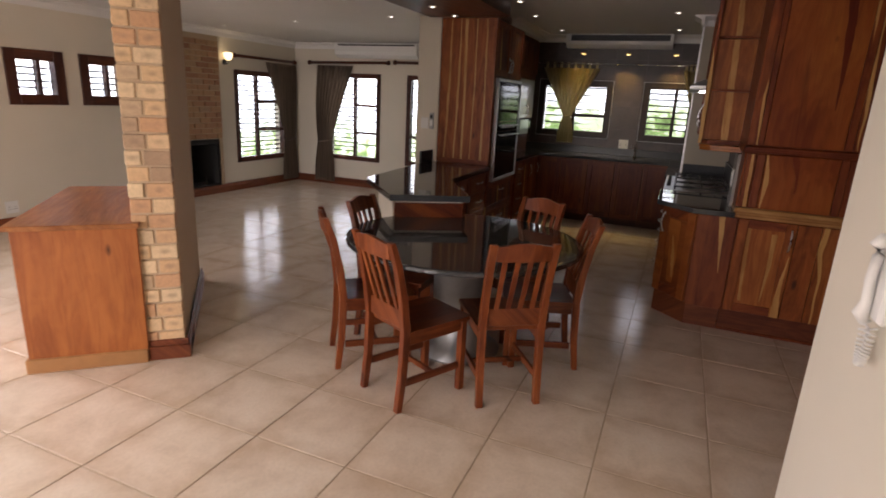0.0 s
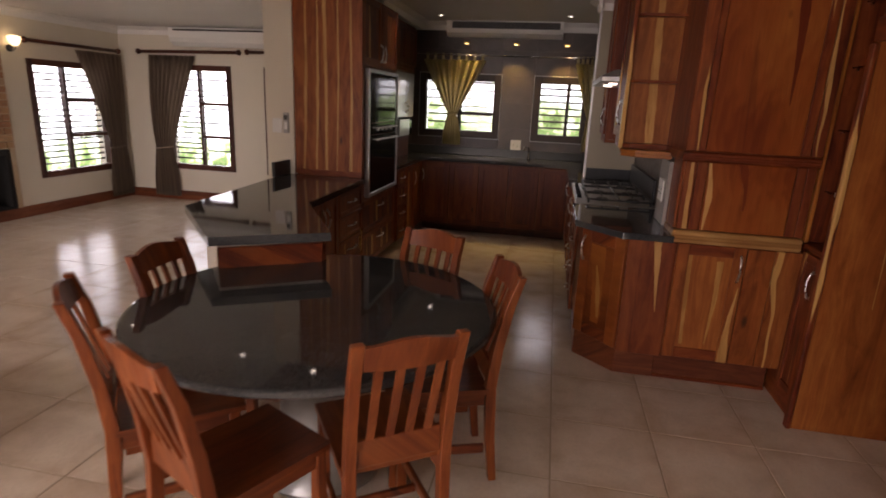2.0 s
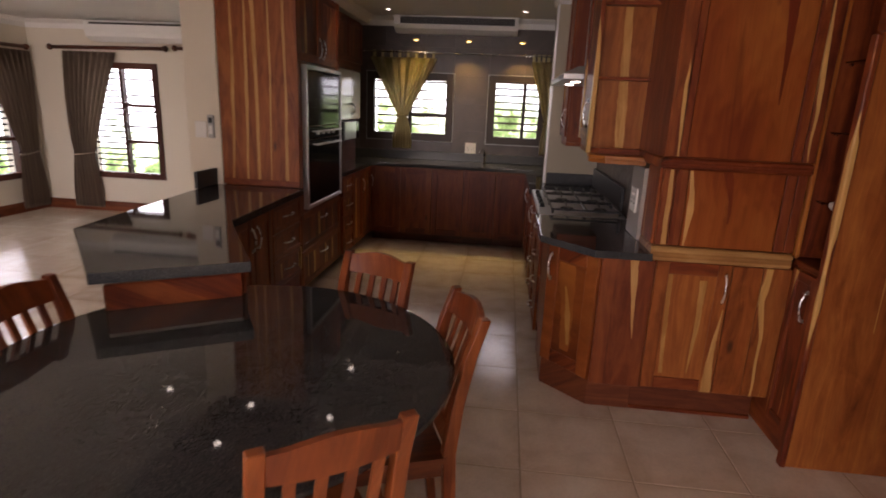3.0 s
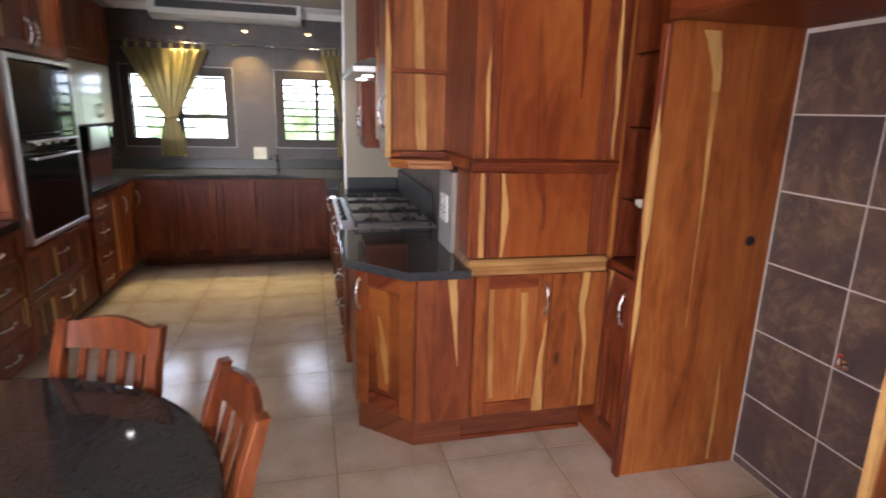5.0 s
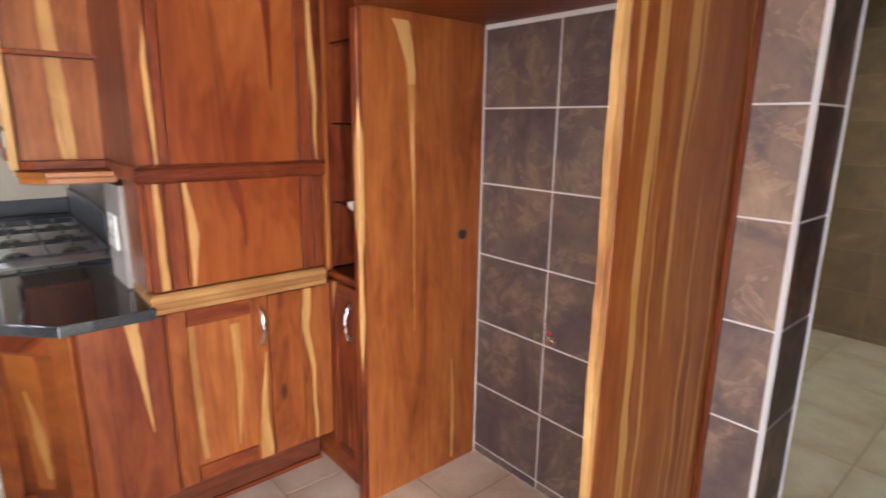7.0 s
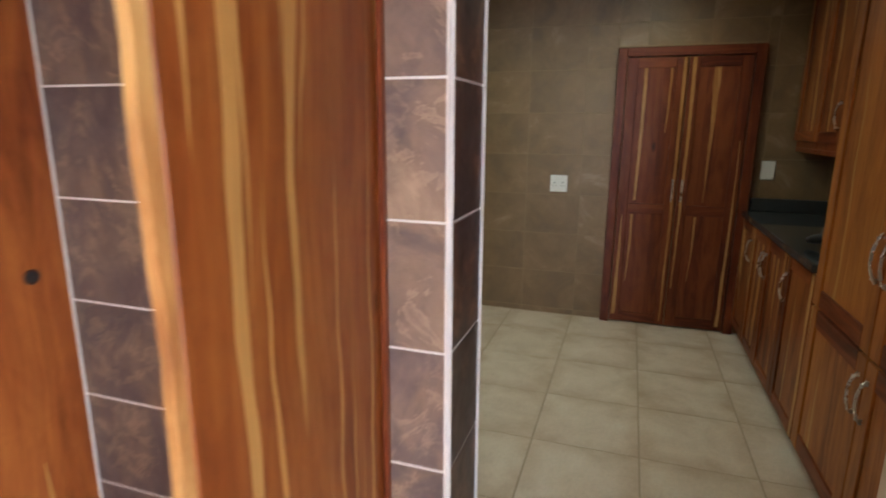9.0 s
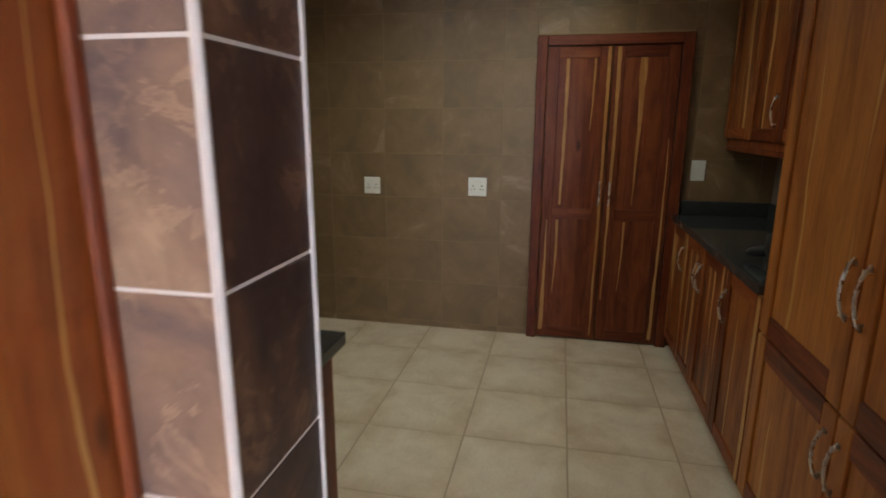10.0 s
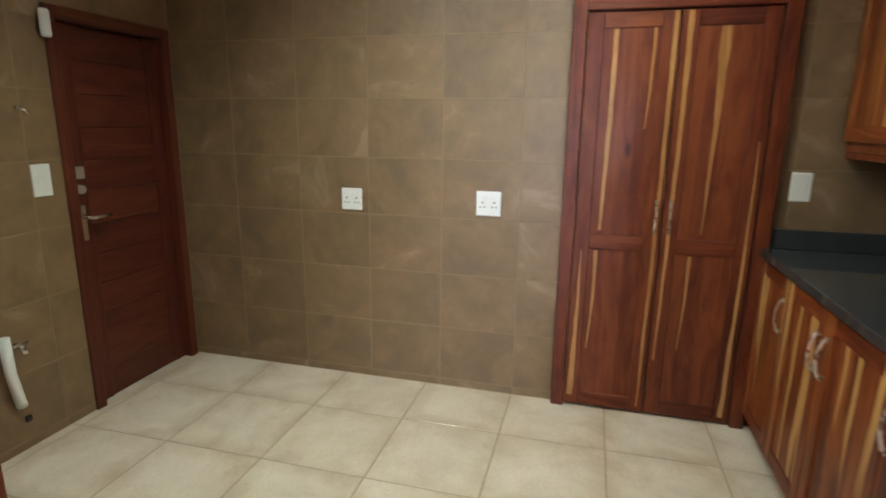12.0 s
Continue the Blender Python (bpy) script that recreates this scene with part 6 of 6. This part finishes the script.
# outer door in the side wall
WOOD_RED = wood("red_door_wood", 'Z', (0.055, 0.011, 0.007), (0.088, 0.018, 0.010), (0.12, 0.028, 0.013), SAP, 0.95, 0.12)
WOOD_RED_X = wood("red_door_wood_x", 'X', (0.055, 0.011, 0.007), (0.092, 0.019, 0.010), (0.13, 0.030, 0.014), SAP, 0.95, 0.12)
od = thing("door_2", ((SDOOR[0] + SDOOR[1]) / 2, SCU_Y1, 0), "closed red-brown outer door with horizontal boards", "door")
od["kind"] = "structure"
dwid = (SDOOR[1] - SDOOR[0]) / 2
bm = bmesh.new()
box(bm, -dwid, -dwid + 0.055, -0.015, 0.11, 0.0, 1.979, 0.003)
box(bm, dwid - 0.055, dwid, -0.015, 0.11, 0.0, 1.979, 0.003)
part("frame_upright", bm, WOOD_RED, od)
part("frame_head", one_box(-dwid + 0.055, dwid - 0.055, -0.014, 0.11, 1.92, 1.979, 0.003), WOOD_DARK_X, od)
bm = bmesh.new()
box(bm, -dwid + 0.057, -dwid + 0.15, 0.03, 0.07, 0.005, 1.918, 0.003)
box(bm, dwid - 0.15, dwid - 0.057, 0.03, 0.07, 0.005, 1.918, 0.003)
part("stile", bm, WOOD_RED, od)
for k in range(12):
    part("board", one_box(-dwid + 0.151, dwid - 0.151, 0.036, 0.064, 0.006 + k * 0.159, 0.006 + (k + 1) * 0.159 - 0.0015, 0.0025), WOOD_RED_X, od)
part("core", one_box(-dwid + 0.03, dwid - 0.03, 0.045, 0.055, 0.002, 1.95), WOOD_DARK, od)
bm = bmesh.new()
box(bm, -dwid + 0.075, -dwid + 0.115, 0.022, 0.03, 0.88, 1.06, 0.003)
tube(bm, [(-dwid + 0.095, 0.022, 1.0), (-dwid + 0.095, -0.02, 1.0), (-dwid + 0.11, -0.03, 1.0), (-dwid + 0.21, -0.03, 1.0)], 0.009, 10)
part("lever_handle", bm, CHROME, od)
bm = bmesh.new()
box(bm, -dwid + 0.058, -dwid + 0.13, 0.015, 0.03, 1.19, 1.25, 0.004)
tube(bm, [(-dwid + 0.09, 0.02, 1.14), (-dwid + 0.09, 0.0, 1.14)], 0.022, 14)
part("bolt", bm, STEEL, od)
bm = bmesh.new()
box(bm, SDOOR[0] - 0.035, SDOOR[0] + 0.01, SCU_Y1 - 0.045, SCU_Y1 - 0.016, 1.83, 1.95, 0.008)
solid("door_sensor", bm, WHITE_PLASTIC, "small white alarm sensor at the door head", "sensor")

wall_plate("wall_socket", (SCU_X, 5.16, 1.06), '-x', 0.12, 0.12, "white double wall socket on brown tiles", 2, True)
wall_plate("wall_socket", (SCU_X, 4.385, 1.07), '-x', 0.13, 0.13, "white double wall socket on brown tiles", 2, True)
wall_plate("light_switch", (SCU_X, 2.955, 1.215), '-x', 0.085, 0.13, "white light switch beside the cupboard door", 1)
wall_plate("light_switch", (4.725, SCU_Y1, 1.205), '-y', 0.09, 0.145, "white light switch beside the outer door", 2)
bm = bmesh.new()
tube(bm, [(4.66, SCU_Y1, 1.52), (4.66, SCU_Y1 - 0.03, 1.52)], 0.010, 10)
tube(bm, [(4.66, SCU_Y1 - 0.028, 1.52), (4.68, SCU_Y1 - 0.045, 1.50)], 0.007, 8)
solid("wall_hook", bm, CHROME, "small chrome hook on the tiles", "hook")
hp = thing("drain_pipe", (4.43, SCU_Y1, 0.2), "white drain pipe with a tap on the tiled wall", "pipe")
bm = bmesh.new()
tube(bm, [(0, -0.03, 0.36), (0.0, -0.035, 0.2), (0.02, -0.035, 0.06), (0.03, -0.03, 0.03)], 0.022, 12)
part("pipe", bm, WHITE_PLASTIC, hp)
bm = bmesh.new()
tube(bm, [(0.06, 0.0, 0.30), (0.06, -0.05, 0.30), (0.06, -0.06, 0.27)], 0.011, 10)
tube(bm, [(0.03, -0.04, 0.31), (0.09, -0.04, 0.31)], 0.006, 8)
part("tap", bm, CHROME, hp)
part("outlet", one_box(0.05, 0.08, -0.012, -0.001, -0.07, -0.04, 0.003), BLACK, hp)

# worktop side
for x0, x1, flip in ((3.935, 4.38, True), (4.38, 4.83, True), (4.83, 5.21, False), (5.21, 5.60, False)):
    base_unit("base_cabinet", x0, x1, 2.52, 3.05, '+y', 1, "streaked wooden base cabinet with a nickel handle", kick=0.05, foot=0.09, flip=flip, face=WOOD_STREAKED)
slab("worktop", [(3.935, SCU_Y0 + 0.002), (SCU_X - 0.002, SCU_Y0 + 0.002), (SCU_X - 0.002, 3.09), (3.935, 3.09)], 0.892, COUNTER, "black granite scullery worktop")
bm = bmesh.new()
box(bm, 3.94, SCU_X - 0.03, SCU_Y0 + 0.002, SCU_Y0 + 0.022, COUNTER + 0.001, COUNTER + 0.09, 0.003)
solid("upstand", bm, GRANITE_HONED, "black granite upstand along the wall", "upstand")
bm = bmesh.new()
box(bm, SCU_X - 0.024, SCU_X - 0.003, SCU_Y0 + 0.002, 3.04, COUNTER + 0.001, COUNTER + 0.09, 0.003)
solid("upstand", bm, GRANITE_HONED, "black granite upstand at the corner", "upstand")
for x0, x1, hand in ((5.16, 5.60, None), (4.72, 5.16, False), (4.40, 4.72, False), (3.935, 4.40, True)):
    wall_unit("wall_cabinet", x0, x1, SCU_Y0 + 0.002, 2.81, 1.38, CEIL - 0.004, '+y', 1, "streaked wooden wall cabinet above the worktop", hand is not None, bool(hand), WOOD_STREAKED)
tu = thing("tall_cupboard", (3.36, 2.79, 0), "tall two-door larder cupboard of streaked wood", "cupboard")
part("body", one_box(-0.67, 0.57, -0.26, 0.26, 0.09, CEIL - 0.004, 0.002), WOOD_PLAIN, tu)
part("plinth", one_box(-0.67, 0.57, -0.26, 0.20, 0.0, 0.09), WOOD_DARK_X, tu)
for k in range(2):
    shaker_door(tu, pose(0.57 - 0.62 * k, 0.261, 0.095, 0, 0, 180), 0.617, 0.66, (0.58 if k == 0 else 0.037, 0.52), (), 0.08, face=WOOD_GOLD_LIT)
    shaker_door(tu, pose(0.57 - 0.62 * k, 0.261, 0.76, 0, 0, 180), 0.617, 1.77, (0.58 if k == 0 else 0.037, 0.33), (), 0.08, hlen=0.17, face=WOOD_GOLD_LIT)
# cleaning brush head on the worktop: dark pistol-shaped tool with a pale cord
dt = thing("handheld_vacuum", (4.20, 2.91, COUNTER + 0.001), "dark handheld appliance with a pale cord on the worktop", "appliance")
bm = bmesh.new()
tube(bm, [(-0.12, 0.02, 0.085), (-0.08, 0.02, 0.09), (0.0, 0.0, 0.095), (0.06, -0.01, 0.09), (0.09, -0.01, 0.08)], [0.035, 0.065, 0.085, 0.06, 0.03], 14)
part("motor_case", bm, DARK_PLASTIC, dt)
bm = bmesh.new()
tube(bm, [(0.06, 0.0, 0.07), (0.10, 0.04, 0.055), (0.14, 0.07, 0.04), (0.17, 0.09, 0.03)], [0.03, 0.025, 0.024, 0.014], 10)
part("nozzle", bm, DARK_PLASTIC, dt)
bm = bmesh.new()
tube(bm, [(-0.1, -0.02, 0.13), (-0.04, -0.06, 0.20), (0.03, -0.10, 0.21), (0.08, -0.16, 0.12), (0.06, -0.22, 0.03), (0.0, -0.25, 0.006)], 0.004, 8)
part("cord", bm, plain("pale_cable", (0.6, 0.55, 0.4), 0.5), dt, "pale power cord")
part("foot", one_box(-0.12, 0.06, -0.04, 0.05, 0.0, 0.02, 0.006), DARK_PLASTIC, dt)

# worktops behind the tiled wall end
base_unit("base_cabinet", 2.67, 3.20, 4.46, 5.02, '+x', 1, "wooden base cabinet behind the tiled wall end", top=0.855)
slab("worktop", [(2.665, 4.43), (3.255, 4.43), (3.255, 5.05), (2.665, 5.05)], 0.857, 0.895, "black granite worktop behind the tiled wall end")
base_unit("base_cabinet", 2.67, 3.92, 5.63, 6.25, '-y', 2, "wooden base cabinet along the outer-door wall", top=0.855)
slab("worktop", [(2.665, 5.575), (3.955, 5.575), (3.955, SCU_Y1 - 0.002), (2.665, SCU_Y1 - 0.002)], 0.857, 0.895, "black granite worktop along the outer-door wall")


# =====================  PIECES: BRICKS AND TILES  =====================
def shared(name, bm, mats):
    return mesh_of(name, bm, mats)


def piece(name, me, parent, m):
    ob = new(name, me)
    ob.parent = parent
    ob.matrix_basis = m
    return ob


# bricks of the angled wall end: local frame of the wall
rb = random.Random(5)
bh, bt, joint = 0.077, 0.09, 0.012
half, short, wide = (shared("brick", one_box(-w / 2, w / 2, -bt / 2, bt / 2, -bh / 2, bh / 2, 0.004), BRICK) for w in (0.106, 0.078, 0.134))
rows_n = int((CEIL - 0.01) / (bh + joint))
for r in range(rows_n):
    z = 0.006 + bh / 2 + r * (bh + joint)
    jx = lambda: rb.uniform(-0.002, 0.002)
    if r % 2 == 0:
        for x in (-0.1755, -0.0585):
            piece("brick", half, pillar, pose(x + jx(), bt / 2 - 0.004 + jx(), z, 0, 0, rb.uniform(-0.6, 0.6)))
    else:
        piece("brick", short, pillar, pose(-0.190 + jx(), bt / 2 - 0.004 + jx(), z, 0, 0, rb.uniform(-0.6, 0.6)))
        piece("brick", wide, pillar, pose(-0.074 + jx(), bt / 2 - 0.004 + jx(), z, 0, 0, rb.uniform(-0.6, 0.6)))

# hearth panel bricks
panel = new("wall_hearth_panel")
panel.matrix_basis = pose(LIV_X, 7.52, 0)
tagged(panel, "reddish face-brick panel round the fireplace", "wall", "", "structure")
bm = bmesh.new()
box(bm, 0.001, 0.03, -0.48, 0.49, 0.84, LIV_CEIL - 0.11)
box(bm, 0.001, 0.03, 0.43, 0.49, 0.131, 0.84)
part("core", bm, MORTAR, panel)
hb = shared("brick", one_box(-0.1, 0.1, -0.02, 0.02, -0.033, 0.033, 0.003), BRICK_RED)
hb2 = shared("brick", one_box(-0.044, 0.044, -0.02, 0.02, -0.033, 0.033, 0.003), BRICK_RED)
r, z = 0, 0.88
while z < LIV_CEIL - 0.145:
    y = -0.47 + (0.11 if r % 2 else 0.0)
    if r % 2:
        piece("brick", hb2, panel, pose(0.026 + rb.uniform(-0.003, 0.003), -0.422, z, 0, 0, 90))
    while y + 0.2 < 0.50:
        piece("brick", hb, panel, pose(0.026 + rb.uniform(-0.003, 0.003), y + 0.1, z, 0, 0, 90))
        y += 0.212
    if r % 2 == 0:
        piece("brick", hb2, panel, pose(0.026, 0.43, z, 0, 0, 90))
    z += 0.078
    r += 1

# wall tiles
TH, TW, TZ = 0.312, 0.41, 0.356


def tile_run(parent, along, fixed, normal, a0, a1, first_joint, z0, z1, mat_, gap=0.006, thick=0.012, holes=(), tw=TW, cache={}):
    """Tiles on a wall along 'x' or 'y': fixed = the plane of the tile faces; normal: +1 or -1, the way that they look."""
    k0 = math.floor((a0 - first_joint) / tw)
    a = first_joint + k0 * tw
    cols = []
    while a < a1:
        p, q = max(a, a0), min(a + tw, a1)
        if q - p > 0.02:
            cols.append((p, q))
        a += tw
    z = TZ - TH * math.ceil((TZ - z0) / TH)
    while z < z1:
        lo, hi = max(z, z0), min(z + TH, z1)
        if hi - lo > 0.02:
            for p, q in cols:
                if any(p < h[1] - 0.01 and q > h[0] + 0.01 and lo < h[3] - 0.01 and hi > h[2] + 0.01 for h in holes):
                    spans = []
                    for h in holes:
                        if p < h[1] and q > h[0] and lo < h[3] and hi > h[2]:
                            if h[0] - p > 0.03:
                                spans.append((p, h[0], lo, hi))
                            if q - h[1] > 0.03:
                                spans.append((h[1], q, lo, hi))
                            if hi - h[3] > 0.02:
                                spans.append((max(p, h[0]), min(q, h[1]), h[3], hi))
                            if h[2] - lo > 0.02:
                                spans.append((max(p, h[0]), min(q, h[1]), lo, h[2]))
                else:
                    spans = [(p, q, lo, hi)]
                for s0, s1, t0, t1 in spans:
                    key = (along, normal, round(s1 - s0, 3), round(t1 - t0, 3), mat_.name)
                    if key not in cache:
                        w, h = (s1 - s0 - gap) / 2, (t1 - t0 - gap) / 2
                        bm = bmesh.new()
                        if along == 'x':
                            box(bm, -w, w, -thick / 2, thick / 2, -h, h, 0.0015)
                        else:
                            box(bm, -thick / 2, thick / 2, -w, w, -h, h, 0.0015)
                        cache[key] = shared("tile", bm, mat_)
                    c, zc = (s0 + s1) / 2, (t0 + t1) / 2
                    at = (c, fixed - normal * thick / 2, zc) if along == 'x' else (fixed - normal * thick / 2, c, zc)
                    piece("tile", cache[key], parent, pose(*at))
        z += TH


tile_run(wall_kitchen, 'x', KIT_Y - 0.003, -1, -1.40, KIT_X, -0.265, COUNTER + 0.08, CEIL - 0.09, SLATE_GREY, gap=0.004, thick=0.006, holes=[KWIN_1, KWIN_2])
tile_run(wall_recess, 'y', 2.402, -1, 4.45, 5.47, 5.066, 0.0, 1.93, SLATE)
# daylit front face, then shaded end face, told apart by tile colour
tile_run(wall_recess, 'y', 2.387, -1, 4.246, 4.42, 4.42, 0.0, CEIL, SLATE_TAN_LIT, tw=0.42)
tile_run(wall_recess, 'x', 4.236, -1, 2.39, 2.652, 2.39, 0.0, CEIL, SLATE_RUST_SHADED)
tile_run(wall_east, 'y', SCU_X, -1, SCU_Y0 + 0.0, 3.055, 4.22, 0.0, CEIL, SLATE_WARM, gap=0.005)
tile_run(wall_east, 'y', SCU_X, -1, 4.005, SCU_Y1, 4.22, 0.0, CEIL, SLATE_WARM, gap=0.005, tw=0.42)
tile_run(wall_east, 'y', SCU_X, -1, 3.055, 4.005, 4.22, 2.07, CEIL, SLATE_WARM, gap=0.005)
tile_run(wall_sc, 'x', SCU_Y1, -1, 2.66, SCU_X, 5.5, 0.0, CEIL, SLATE_WARM, gap=0.005, holes=[SDOOR])
bm = bmesh.new()
box(bm, 2.382, 2.393, 4.231, 4.242, 0.0, CEIL - 0.002, 0.003)
solid("trim_tile_edge", bm, TRIM_WHITE, "white plastic tile edge trim", "trim", "structure")
bm = bmesh.new()
box(bm, 2.645, 2.655, 4.230, 4.242, 0.0, CEIL - 0.002, 0.002)
solid("trim_tile_edge", bm, TRIM_WHITE, "white plastic tile edge trim", "trim", "structure")
bm = bmesh.new()
box(bm, 2.392, 2.4015, 5.448, 5.4445, 0.0, 1.93, 0.0)
solid("trim_tile_edge", bm, TRIM_WHITE, "pale sealant line beside the recess tiles", "trim", "structure")

# floor tiles
FT = 0.5
tile_mesh = shared("floor_tile", one_box(-FT / 2 + 0.003, FT / 2 - 0.003, -FT / 2 + 0.003, FT / 2 - 0.003, -0.010, 0.0, 0.002), FLOOR_TILE)
rest = bmesh.new()
count = 0


def lay(x, y, near):
    global count
    if near and count < 300:
        piece("floor_tile", tile_mesh, floor, pose(x, y, 0.0 + 0.0004 * random.uniform(-1, 1), 0, 0, 0))
        count += 1
    else:
        box(rest, x - FT / 2 + 0.003, x + FT / 2 - 0.003, y - FT / 2 + 0.003, y + FT / 2 - 0.003, -0.010, 0.0)


SPLIT = 2.52
for i in range(-14, 6):
    for j in range(-17, 11):
        x, y = 0.56 + (i + 0.5) * FT, 5.21 + (j + 0.5) * FT
        if LIV_X - 0.3 < x < SPLIT - 0.2 and BACK_Y - 0.2 < y < LIV_Y + 0.2:
            lay(x, y, x > -3.4 and y > 0.6 and not (1.3 < x and (y < 3.3 or y > 6)))
for i in range(-6, 3):
    for j in range(-4, 7):
        x, y = 4.705 + (i + 0.5) * FT, 3.725 + (j + 0.5) * FT
        if 2.6 < x < SCU_X + 0.2 and SCU_Y0 - 0.2 < y < SCU_Y1 + 0.2:
            lay(x, y, True)
for j in range(-4, 7):
    y = 3.725 + (j + 0.5) * FT
    box(rest, 2.563, 2.702, y - FT / 2 + 0.003, y + FT / 2 - 0.003, -0.010, 0.0)
me = mesh_of("floor_tiles_far", rest, FLOOR_TILE_FAR)
far = new("floor_tiles_far", me)
far.parent = floor
tagged(far, "beige floor tiles further off", "", "", "stuff")
